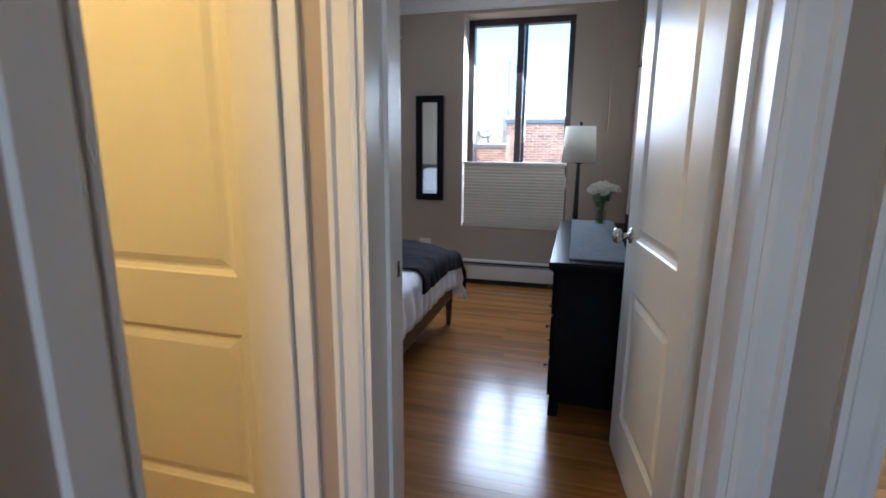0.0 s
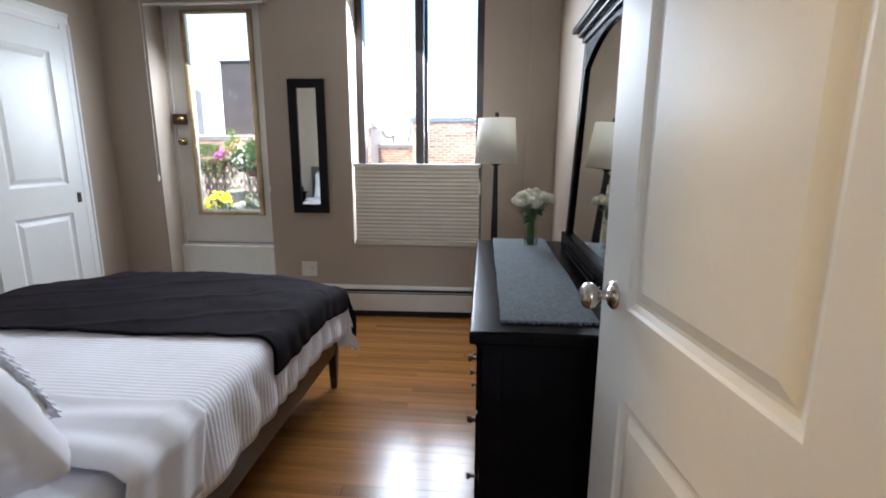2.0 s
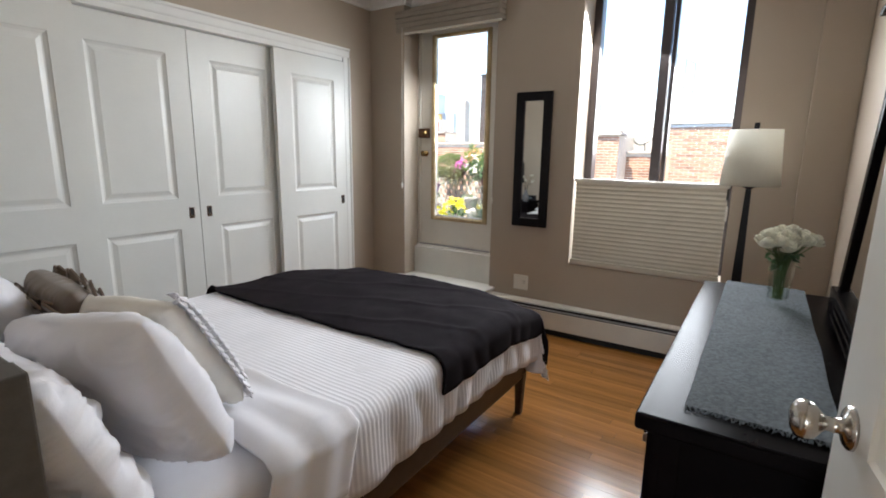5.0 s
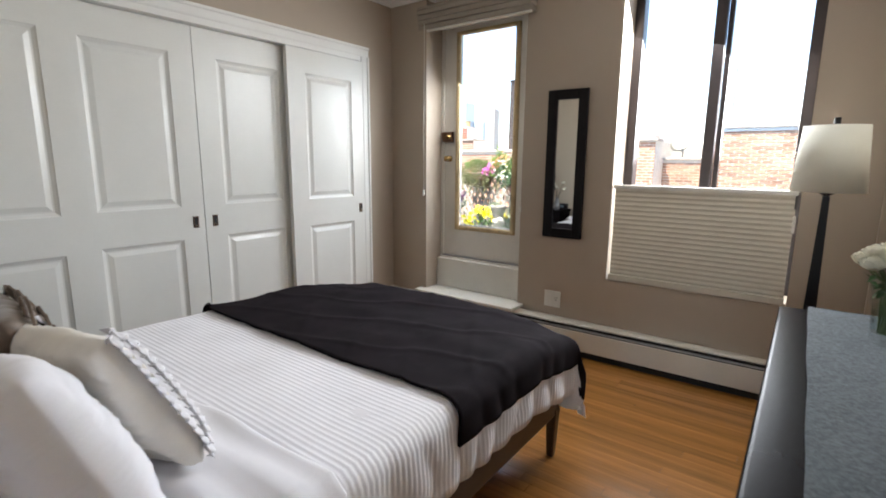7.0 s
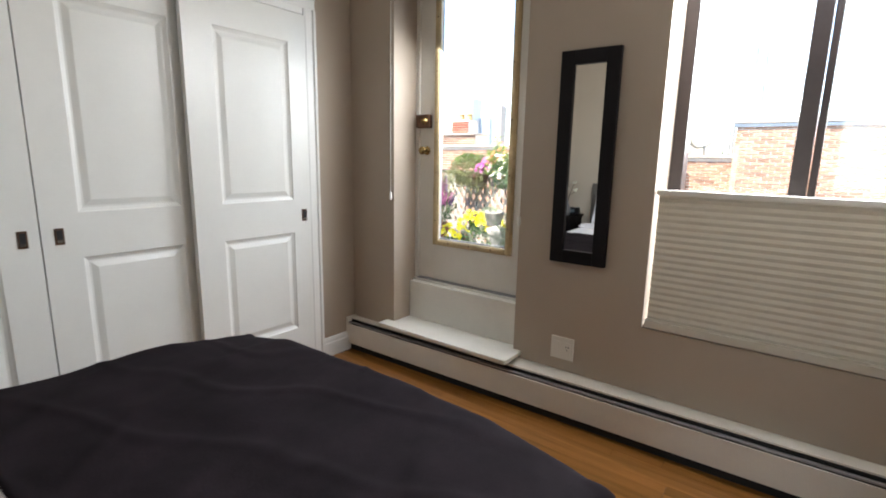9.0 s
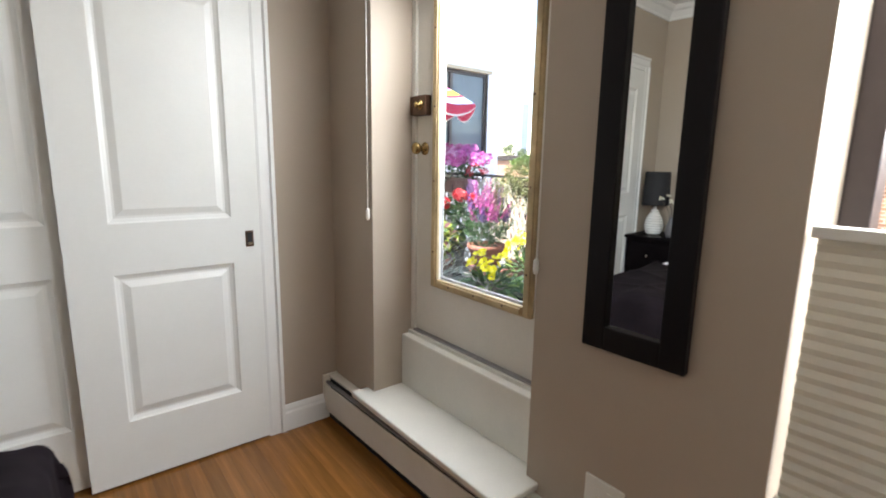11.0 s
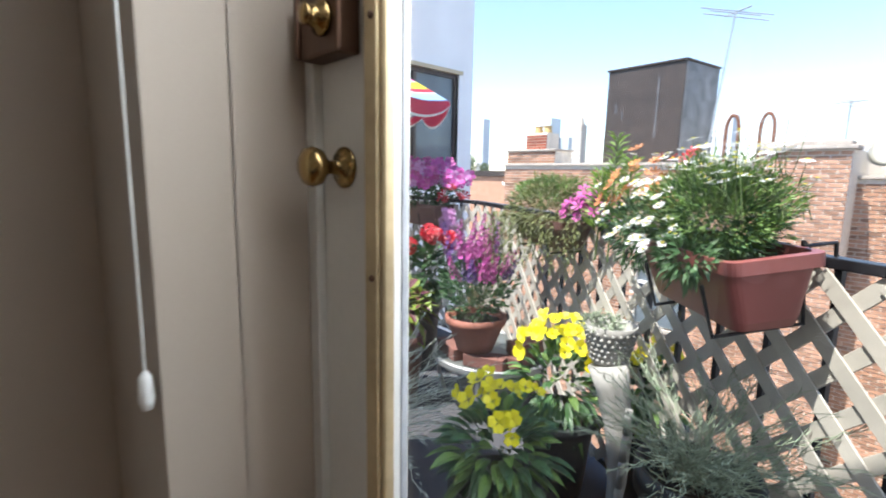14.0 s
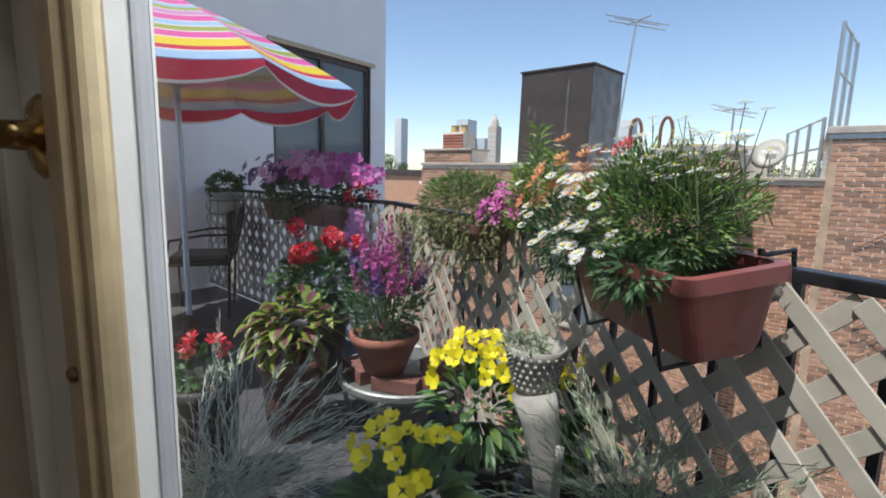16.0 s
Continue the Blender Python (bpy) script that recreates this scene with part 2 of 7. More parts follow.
STUCCO = mat("pale_stucco", (0.80, 0.80, 0.80), 0.85, 0, 0.05, 2, 120, 0.25, 0.003)
TAR = mat("tar_black_sheet", (0.045, 0.033, 0.028), 0.6, 0, 0.35, 3, 30, 0.2, 0.003)
HANGPOT = mat("grey_green_glazed_pot", (0.33, 0.38, 0.36), 0.4, 0, 0.1)
# brick red darkened so the colour holds the shade over the table
LOOSEBRICK = mat("shade_darkened_brick", (0.17, 0.075, 0.06), 0.85, 0, 0.3, 14, 80, 0.4, 0.003)
TARSIDE = mat("silver_tar_patch", (0.16, 0.16, 0.17), 0.5, 0.2, 0.6, 4, 20, 0.3, 0.004)
DECK = mat("grey_roof_deck", (0.055, 0.056, 0.062), 0.8, 0, 0.2, 4, 60, 0.3, 0.003)
ROOFGREY = mat("roofing_felt", (0.16, 0.155, 0.15), 0.85, 0, 0.25, 2, 40, 0.2, 0.003)
GALV = mat("galvanised_steel", (0.45, 0.46, 0.47), 0.35, 0.8, 0.1, 8, 60, 0.05, 0.001)
RUST = mat("rusted_iron", (0.20, 0.09, 0.055), 0.75, 0.2, 0.35, 10, 60, 0.3, 0.002)
DISH = mat("dish_paint", (0.36, 0.35, 0.30), 0.5, 0, 0.08)
# tower colours are paled so that they carry the haze of distance
TOWER = mat("haze_tinted_concrete", (0.58, 0.60, 0.62), 0.8, 0, 0.1, 0.05, 0.5, 0)
TOWERBLUE = mat("haze_tinted_glass", (0.50, 0.55, 0.59), 0.35, 0, 0.15, 0.05, 0.5, 0)
TREEFAR = mat("distant_tree_leaf", (0.09, 0.14, 0.04), 0.7, 0, 0.3, 2, 10, 0, island=0.4)
BARK = mat("tree_bark", (0.10, 0.075, 0.055), 0.9, 0, 0.3)
# base colour lightened to hold part of the bright sky's reflection
SLATEGLASS = mat("reflection_tinted_pane", (0.13, 0.16, 0.18), 0.06, 0, 0.2, 2, 20, 0)
PAPER = mat("ceramic_white", (0.74, 0.73, 0.70), 0.35, 0, 0.05)
GREYVASE = mat("grey_ceramic", (0.16, 0.155, 0.16), 0.35, 0, 0.1)
WICKER = mat("whitewashed_wicker", (0.29, 0.285, 0.265), 0.8, 0, 0.25, 15, 90, 0.4, 0.003)
STRIPES = {k: mat("canvas_" + k, c, 0.8, 0, 0.05, 6, 200, 0.2, 0.001, trans=0.35) for k, c in {
    "pink": (0.74, 0.12, 0.40), "white": (0.80, 0.78, 0.74), "blue": (0.36, 0.55, 0.76), "green": (0.36, 0.42, 0.12),
    "lilac": (0.62, 0.32, 0.58), "red": (0.62, 0.035, 0.09), "yellow": (0.80, 0.64, 0.05), "navy": (0.05, 0.05, 0.18)}.items()}


# ---- building blocks ----
def part(name, bm, material, parent=None, label="", smooth=False, at=None):
    me = bpy.data.meshes.new(name)
    bmesh.ops.recalc_face_normals(bm, faces=bm.faces)
    bm.to_mesh(me)
    bm.free()
    for m in (material if isinstance(material, (list, tuple)) else [material]):
        me.materials.append(m)
    if smooth:
        me.polygons.foreach_set("use_smooth", [True] * len(me.polygons))
    ob = new(name, me)
    if parent is not None:
        ob.parent = parent
    if at is not None:
        ob.matrix_basis = at
    if label:
        tagged(ob, label)
    return ob


def thing(name, x, y, z, label, category, rz=0, group="", kind=""):
    ob = new(name)
    ob.empty_display_size = 0.1
    ob.matrix_basis = pose(x, y, z, 0, 0, rz)
    return tagged(ob, label, category, group, kind)


def box(bm, x0, y0, z0, x1, y1, z1, bev=0.0, seg=2, m=None, mi=0):
    r = bmesh.ops.create_cube(bm, size=1.0)
    vs = r["verts"]
    for v in vs:
        v.co = Vector((x0 + (v.co.x + 0.5) * (x1 - x0), y0 + (v.co.y + 0.5) * (y1 - y0), z0 + (v.co.z + 0.5) * (z1 - z0)))
    fs = {f for v in vs for f in v.link_faces}
    if bev:
        es = list({e for v in vs for e in v.link_edges})
        r2 = bmesh.ops.bevel(bm, geom=es, offset=bev, segments=seg, affect="EDGES", profile=0.6)
        fs = set(r2["faces"]) | {f for f in fs if f.is_valid}
        vs = list({v for f in fs for v in f.verts})
    for f in fs:
        if f.is_valid:
            f.material_index = mi
    if m is not None:
        bmesh.ops.transform(bm, matrix=m, verts=vs)
    return vs


def boxbm(*a, **k):
    bm = bmesh.new()
    box(bm, *a, **k)
    return bm


def lathe(bm, prof, n=24, m=None, mi=0, close=True):
    """A turned body round z from (radius, height) pairs."""
    rings = []
    for r, z in prof:
        rings.append([bm.verts.new((r * math.cos(2 * math.pi * i / n), r * math.sin(2 * math.pi * i / n), z)) for i in range(n)])
    fs = []
    for a, b in zip(rings, rings[1:]):
        for i in range(n):
            fs.append(bm.faces.new((a[i], a[(i + 1) % n], b[(i + 1) % n], b[i])))
    if close:
        fs.append(bm.faces.new(rings[0][::-1]))
        fs.append(bm.faces.new(rings[-1]))
    for f in fs:
        f.material_index = mi
    if m is not None:
        bmesh.ops.transform(bm, matrix=m, verts=[v for r in rings for v in r])
    return rings


def lathebm(prof, n=24, m=None, close=True):
    bm = bmesh.new()
    lathe(bm, prof, n, m, 0, close)
    return bm


def tube(bm, pts, r, n=8, mi=0, taper=None):
    """A round bar along points."""
    pts = [Vector(p) for p in pts]
    rings = []
    for i, p in enumerate(pts):
        d = (pts[min(i + 1, len(pts) - 1)] - pts[max(i - 1, 0)]).normalized()
        u = d.orthogonal().normalized() if i == 0 else (rings_u - d * rings_u.dot(d)).normalized()
        rings_u = u
        w = d.cross(u)
        rr = r if taper is None else r + (taper - r) * i / (len(pts) - 1)
        rings.append([bm.verts.new(p + (u * math.cos(2 * math.pi * k / n) + w * math.sin(2 * math.pi * k / n)) * rr) for k in range(n)])
    for a, b in zip(rings, rings[1:]):
        for k in range(n):
            bm.faces.new((a[k], a[(k + 1) % n], b[(k + 1) % n], b[k])).material_index = mi
    bm.faces.new(rings[0][::-1]).material_index = mi
    bm.faces.new(rings[-1]).material_index = mi
    return bm


def structure(name, bm, material, label, smooth=False):
    return tagged(part(name, bm, material, None, "", smooth), label, "structure", "", "structure")


def wall_with_holes(name, x0, x1, z0, z1, y0, y1, holes, material, label):
    """A wall along x of thickness y0..y1 with rectangular openings through it."""
    bm = bmesh.new()
    xs = sorted({x0, x1, *[h[0] for h in holes], *[h[1] for h in holes]})
    zs = sorted({z0, z1, *[h[2] for h in holes], *[h[3] for h in holes]})

    def solid(i, j):
        if not (0 <= i < len(xs) - 1 and 0 <= j < len(zs) - 1):
            return False
        cx, cz = (xs[i] + xs[i + 1]) / 2, (zs[j] + zs[j + 1]) / 2
        return not any(h[0] < cx < h[1] and h[2] < cz < h[3] for h in holes)

    def quad(*p):
        bm.faces.new([bm.verts.new(q) for q in p])
    for i in range(len(xs) - 1):
        for j in range(len(zs) - 1):
            if not solid(i, j):
                continue
            a, b, c, d = xs[i], xs[i + 1], zs[j], zs[j + 1]
            quad((a, y0, c), (b, y0, c), (b, y0, d), (a, y0, d))
            quad((b, y1, c), (a, y1, c), (a, y1, d), (b, y1, d))
            if not solid(i - 1, j):
                quad((a, y1, c), (a, y0, c), (a, y0, d), (a, y1, d))
            if not solid(i + 1, j):
                quad((b, y0, c), (b, y1, c), (b, y1, d), (b, y0, d))
            if not solid(i, j - 1):
                quad((a, y1, c), (b, y1, c), (b, y0, c), (a, y0, c))
            if not solid(i, j + 1):
                quad((a, y0, d), (b, y0, d), (b, y1, d), (a, y1, d))
    bmesh.ops.remove_doubles(bm, verts=bm.verts, dist=1e-5)
    return structure(name, bm, material, label)


def panel_leaf(W, H, T, panels):
    """A moulded two-panel door leaf: x 0..W, z 0..H, both faces moulded, y -T/2..T/2."""
    bm = bmesh.new()
    px0, px1 = panels[0][0], panels[0][1]
    xs = [0, px0, px1, W]
    zs = [0]
    for p in panels:
        zs += [p[2], p[3]]
    zs.append(H)
    rings = ((0, 0), (0.006, 0.005), (0.018, 0.011), (0.026, 0.011), (0.050, 0.003))
    for s in (-1, 1):
        for i in range(3):
            for j in range(len(zs) - 1):
                a, b, c, d = xs[i], xs[i + 1], zs[j], zs[j + 1]
                if i == 1 and j % 2 == 1:
                    loops = []
                    for ins, dep in rings:
                        y = s * (T / 2 - dep)
                        loops.append([bm.verts.new(q) for q in ((a + ins, y, c + ins), (b - ins, y, c + ins), (b - ins, y, d - ins), (a + ins, y, d - ins))])
                    for l1, l2 in zip(loops, loops[1:]):
                        for k in range(4):
                            bm.faces.new((l1[k], l1[(k + 1) % 4], l2[(k + 1) % 4], l2[k]))
                    bm.faces.new(loops[-1])
                else:
                    bm.faces.new([bm.verts.new(q) for q in ((a, s * T / 2, c), (b, s * T / 2, c), (b, s * T / 2, d), (a, s * T / 2, d))])
    for q in (((0, -1, 0), (0, 1, 0), (0, 1, H), (0, -1, H)), ((W, 1, 0), (W, -1, 0), (W, -1, H), (W, 1, H)),
              ((0, -1, H), (0, 1, H), (W, 1, H), (W, -1, H)), ((0, 1, 0), (0, -1, 0), (W, -1, 0), (W, 1, 0))):
        bm.faces.new([bm.verts.new((x, y * T / 2, z)) for x, y, z in q])
    bmesh.ops.remove_doubles(bm, verts=bm.verts, dist=1e-5)
    return bm


def strip(bm, p, q, prof, up=(0, 0, 1)):
    """A moulding from p to q; prof: (out, up) pairs, out = to the left of p->q."""
    p, q = Vector(p), Vector(q)
    d = (q - p).normalized()
    u = Vector(up)
    o = u.cross(d).normalized()
    A = [bm.verts.new(p + o * a + u * b) for a, b in prof]
    B = [bm.verts.new(q + o * a + u * b) for a, b in prof]
    n = len(prof)
    for k in range(n):
        bm.faces.new((A[k], A[(k + 1) % n], B[(k + 1) % n], B[k]))
    bm.faces.new(A[::-1])
    bm.faces.new(B)


CASING = [(0, 0), (0.010, 0), (0.014, 0.012), (0.014, 0.05), (0.022, 0.058), (0.022, 0.072), (0, 0.072)]
BASE = [(0, 0), (0.016, 0), (0.016, 0.085), (0.011, 0.095), (0.011, 0.108), (0.006, 0.122), (0, 0.125)]
CROWN = [(0, 0), (0.012, 0), (0.016, 0.02), (0.045, 0.06), (0.07, 0.072), (0.085, 0.09), (0.085, 0.10), (0, 0.10)]

# ---- room: x -2.63..0.66, y 1.68..4.83 ----
XL, XR, YS, YN, ZC = -2.63, 0.66, 1.545, 4.83, 2.57
wall_with_holes("wall_north", -1.36, 1.9, -0.6, 2.74, YN, 5.20,
                [(-0.83, 0.14, 0.53, 2.44)], WALL, "greige painted plaster wall with a deep window recess")
wall_with_holes("wall_north_door", -3.4, -1.36, -0.6, 2.74, YN, 4.985,
                [(-2.27, -1.474, 0.25, 2.40)], WALL, "greige painted plaster wall with the balcony door recess")
structure("wall_north_pier", boxbm(XL, 4.735, 0, -2.27, YN + 0.002, ZC), WALL, "greige painted wall pier beside the balcony door")
structure("wall_north_chase", boxbm(0.455, 4.80, 0, XR, YN + 0.002, ZC, bev=0.006), WALL, "greige painted pipe chase in the corner")
wall_with_holes("wall_south", -2.75, 2.6, 0, 2.68, 1.33, YS,
                [(-0.250, 0.565, -0.01, 2.06), (-1.37, -0.575, -0.01, 2.05), (0.80, 1.62, -0.01, 2.06)], WALL, "greige painted wall with two doorways")
structure("wall_east", boxbm(XR, YS, 0, 0.79, YN, 2.68), WALL, "greige painted side wall behind the dresser")
# closet wall with its opening
bm = bmesh.new()
box(bm, -2.75, YS, 0, XL, 1.91, 2.68)
box(bm, -2.75, 4.39, 0, XL, YN, 2.68)
box(bm, -2.75, 1.91, 2.05, XL, 4.39, 2.68)
structure("wall_west", bm, WALL, "greige painted wall round the closet opening")
structure("closet_back", boxbm(-3.4, 1.7, 0, -3.34, 4.5, 2.3), WALL, "plain back wall inside the closet")
structure("ceiling", boxbm(-2.75, YS, ZC, 0.79, YN, ZC + 0.1), CEIL, "flat white ceiling")
bm = bmesh.new()
for p, q in (((XL, YS), (XL, 4.735)), ((XL, 4.735), (-2.27, 4.735)), ((-2.27, 4.735), (-2.27, YN)), ((-2.27, YN), (0.455, YN)), ((0.455, YN - 0.03), (XR, YN - 0.03)), ((XR, YN - 0.03), (XR, YS)), ((XR, YS), (XL, YS))):
    strip(bm, (q[0], q[1], ZC - 0.10), (p[0], p[1], ZC - 0.10), CROWN)
structure("trim_crown", bm, WHITE, "white crown moulding along the ceiling")
bm = bmesh.new()
strip(bm, (XL, 4.735, 0), (XL, 4.455, 0), BASE)
strip(bm, (XL, 1.838, 0), (XL, YS, 0), BASE)
strip(bm, (XR, YS, 0), (XR, 4.80, 0), BASE)
strip(bm, (XL, YS, 0), (-0.38, YS, 0), BASE)
structure("baseboard", bm, WHITE, "white moulded baseboard")

# closet casing and top fascia
bm = bmesh.new()
strip(bm, (XL, 4.39, 0.0), (XL, 4.39, 2.05), CASING, up=(0, 1, 0))
strip(bm, (XL, 1.91, 2.05), (XL, 1.91, 0.0), CASING, up=(0, -1, 0))
strip(bm, (XL, 4.462, 2.05), (XL, 1.838, 2.05), CASING)
structure("trim_closet_casing", bm, WHITE, "white moulded casing round the closet")
structure("trim_closet_track", boxbm(-2.742, 1.92, 2.016, -2.615, 4.38, 2.049, bev=0.003), WHITE, "white sliding door track fascia")


def closet_door(y0, y1, xf, pull_y, p0, p1):
    W, H = y1 - y0, 2.0
    t = thing("sliding_closet_door", xf - 0.0175, y0, 0.012, "white two-panel sliding closet door, closed", "door", 90, "closet doors")
    part("door_panel", panel_leaf(W, H, 0.035, [(p0 - y0, p1 - y0, 0.245, 0.818), (p0 - y0, p1 - y0, 1.005, 1.847)]), DOORWHITE, t)
    if pull_y is not None:
        bm = bmesh.new()
        box(bm, -0.016, -0.0215, -0.034, 0.016, -0.0150, 0.034, bev=0.002)
        pl = part("pull", bm, BRONZE, t, "dark recessed finger pull", at=pose(pull_y - y0, 0, 0.913))
        # dark sheet on the pull's face paints the shade of its hollow
        part("recess", boxbm(-0.010, -0.0232, -0.026, 0.010, -0.0217, 0.026), DARKSLOT, pl)
        part("lip", boxbm(-0.009, -0.0240, -0.026, 0.009, -0.0234, -0.014), NICKEL, pl)


closet_door(1.915, 2.560, -2.612, None, 2.03, 2.445)
closet_door(2.505, 3.145, -2.668, 3.092, 2.608, 3.018)
closet_door(3.150, 3.790, -2.668, 3.208, 3.280, 3.690)
closet_door(3.725, 4.388, -2.612, 4.345, 3.862, 4.277)

# hall: floor level with the room
structure("hall_ceiling", boxbm(-2.75, -2.6, ZC, 2.6, 1.33, ZC + 0.1), CEIL, "flat white hall ceiling")
structure("wall_hall_west", boxbm(-0.51, -2.6, 0, -0.39, 0.80, ZC), WALL, "greige painted hall wall")
# unseen end wall; its opening is added only to hold the fill lamp
wall_with_holes("wall_hall_back", -2.75, 2.6, 0, ZC, -2.72, -2.6, [(-0.1, 0.9, 0.8, 2.1)], WALL, "plain unseen end wall of the hall with an added opening for the fill lamp")
structure("wall_hall_alcove", boxbm(-1.62, -2.6, 0, -1.50, 1.33, ZC), WALL, "plain side wall of the hall alcove")
structure("wall_hall_east", boxbm(0.98, -2.6, 0, 1.10, 0.60, ZC), WALL, "plain hall side wall")
structure("wall_side_room_east", boxbm(2.48, -2.6, 0, 2.6, 5.0, ZC), WALL, "plain wall of the side room")
wall_with_holes("wall_side_room_north", 0.79, 2.6, 0, ZC, 3.6, 3.72, [], WALL, "plain far wall of the side room")
structure("side_room_ceiling", boxbm(0.79, YS, ZC, 2.6, 3.6, ZC + 0.1), CEIL, "flat white side room ceiling")
bm = bmesh.new()
strip(bm, (-0.39, 0.80, 0.0), (-0.39, 0.80, 2.12), [(0, 0), (0.004, 0), (0.02, -0.02), (0.02, -0.09), (0, -0.09)], up=(0, 1, 0))
box(bm, -0.515, 0.80, 0, -0.375, 0.815, 2.12, bev=0.004)
structure("trim_hall_corner", bm, WHITE, "white casing at the end of the hall wall")
# doorway linings and casings
bm = bmesh.new()
for x0, x1 in ((-0.250, 0.565), (0.80, 1.62)):
    box(bm, x0, 1.325, 0, x0 + 0.018, 1.55, 2.06)
    box(bm, x1 - 0.018, 1.325, 0, x1, 1.55, 2.06)
    box(bm, x0, 1.325, 2.042, x1, 1.55, 2.06)
    box(bm, x0 + 0.018, 1.43, 0, x0 + 0.030, 1.48, 2.042)
    box(bm, x1 - 0.030, 1.43, 0, x1 - 0.018, 1.48, 2.042)
    for y, s in ((1.33, -1), (YS, 1)):
        a, b = (x0, x1) if s < 0 else (x1, x0)
        strip(bm, (a, y, 2.05), (a, y, 0.0), CASING, up=(s, 0, 0))
        strip(bm, (b, y, 0.0), (b, y, 2.05), CASING, up=(-s, 0, 0))
        hi, lo = (max(a, b) + 0.072, y, 2.052), (min(a, b) - 0.072, y, 2.052)
        strip(bm, hi if s < 0 else lo, lo if s < 0 else hi, CASING)
structure("trim_doorways", bm, WHITE, "white jambs, stops and moulded casings of the doorways")
t = thing("strike_plate", -0.2315, 1.515, 0.95, "small dark strike plate let into the white jamb", "hardware")
part("plate", boxbm(0, -0.010, -0.022, 0.0022, 0.010, 0.022, bev=0.0008), BRONZE, t)
# the slot is a dark sheet on the plate, coloured as its shade
part("slot", boxbm(0.0024, -0.006, -0.012, 0.0030, 0.006, 0.012), DARKSLOT, t)


def round_knob(parent, x, y, z, metal, s=1, scale=1.0):
    """Round door knob with a rose, axis along local y, towards s."""
    prof = [(0.031, 0), (0.031, 0.004), (0.026, 0.008), (0.011, 0.011), (0.010, 0.030), (0.016, 0.036), (0.026, 0.044), (0.029, 0.055), (0.026, 0.064), (0.016, 0.070), (0.004, 0.072)]
    k = part("knob", lathebm([(r * scale, h * scale) for r, h in prof], 20), metal, parent, "round metal door knob", True, at=pose(x, y, z, -90 * s))
    return k


# bedroom door, standing open
t = thing("bedroom_door", 0.548, 1.612, 0.012, "white two-panel bedroom door, standing open", "door", 97.6)
part("door_panel", panel_leaf(0.735, 2.02, 0.036, [(0.148, 0.605, 0.20, 0.737), (0.148, 0.605, 0.928, 1.88)]), DOORWHITE, t)
round_knob(t, 0.672, 0.018, 0.937, NICKEL, 1)
round_knob(t, 0.672, -0.018, 0.937, NICKEL, -1)
for hz in (0.25, 1.0, 1.75):
    part("hinge", boxbm(-0.010, -0.026, hz, 0.012, -0.016, hz + 0.09, bev=0.002), NICKEL, t)
# hall closet door, closed
t = thing("hall_closet_door", -1.335, 1.462, 0.012, "white two-panel hall door, closed, in warm lamp light", "door", 0)
part("door_panel", panel_leaf(0.755, 2.02, 0.036, [(0.115, 0.64, 0.19, 0.72), (0.115, 0.64, 0.895, 1.88)]), DOORWHITE, t)
round_knob(t, 0.06, -0.018, 0.93, NICKEL, -1)
structure("hall_closet_back", boxbm(-1.369, 1.50, 0, -0.576, 1.543, 2.049), WALL, "plain backing wall behind the hall closet door")
bm = bmesh.new()
box(bm, -0.577, 1.332, 0, -0.560, 1.50, 2.05)
box(bm, -0.558, 1.302, 0, -0.435, 1.33, 2.12, bev=0.006)
box(bm, -0.432, 1.315, 0, -0.385, 1.33, 2.12, bev=0.003)
box(bm, -1.45, 1.306, 0, -1.372, 1.33, 2.05, bev=0.004)
box(bm, -1.45, 1.306, 2.051, -0.56, 1.329, 2.12, bev=0.004)
structure("trim_hall_closet", bm, WHITE, "white casing round the hall closet door")
# hall lamp: a warm flush ceiling light
t = thing("flush_ceiling_light", -1.12, 0.33, ZC, "warm frosted flush ceiling light in the hall alcove", "lamp")
part("base", lathebm([(0.15, -0.02), (0.15, 0.0)], 28), NICKEL, t)
GLOW = bpy.data.materials.new("warm_frosted_glow")
GLOW.use_nodes = True
_b = GLOW.node_tree.nodes["Principled BSDF"]
_b.inputs["Base Color"].default_value = (0.8, 0.7, 0.5, 1)
_b.inputs["Emission Color"].default_value = (1.0, 0.60, 0.17, 1)
_b.inputs["Emission Strength"].default_value = 50.0
part("diffuser", lathebm([(0.03, -0.09), (0.09, -0.08), (0.13, -0.05), (0.14, -0.021)], 28), GLOW, t, "glowing frosted glass bowl", True)

# ---- window ----
w = tagged(new("window_1"), "tall two-pane window in a dark bronze frame", "window", "", "structure")
w.matrix_basis = pose(0, 0, 0)
x0, x1, z0, z1, yw = -0.83, 0.14, 0.53, 2.44, 5.05
for nm, a in (("window_frame", (x0, yw, z0, x0 + 0.055, yw + 0.09, z1)), ("window_frame", (x1 - 0.055, yw, z0, x1, yw + 0.09, z1)),
              ("window_frame", (x0 + 0.055, yw, z1 - 0.055, x1 - 0.055, yw + 0.09, z1)), ("window_frame", (x0 + 0.055, yw, z0, x1 - 0.055, yw + 0.09, z0 + 0.06)),
              ("mullion", (-0.375, yw - 0.012, z0 + 0.06, -0.315, yw + 0.05, z1 - 0.055)), ("sash_rail", (-0.312, yw + 0.03, z0 + 0.061, -0.285, yw + 0.075, z1 - 0.056))):
    part(nm, boxbm(*a, bev=0.004), DARKALU, w)
for a, b, y in ((x0 + 0.05, -0.36, yw + 0.055), (-0.30, x1 - 0.05, yw + 0.03)):
    part("pane", boxbm(a, y, z0 + 0.05, b, y + 0.005, z1 - 0.05), GLASS, w).visible_shadow = False
part("window_sill", boxbm(x0 + 0.002, YN + 0.012, z0, x1 - 0.002, yw, z0 + 0.012), WALL, w)

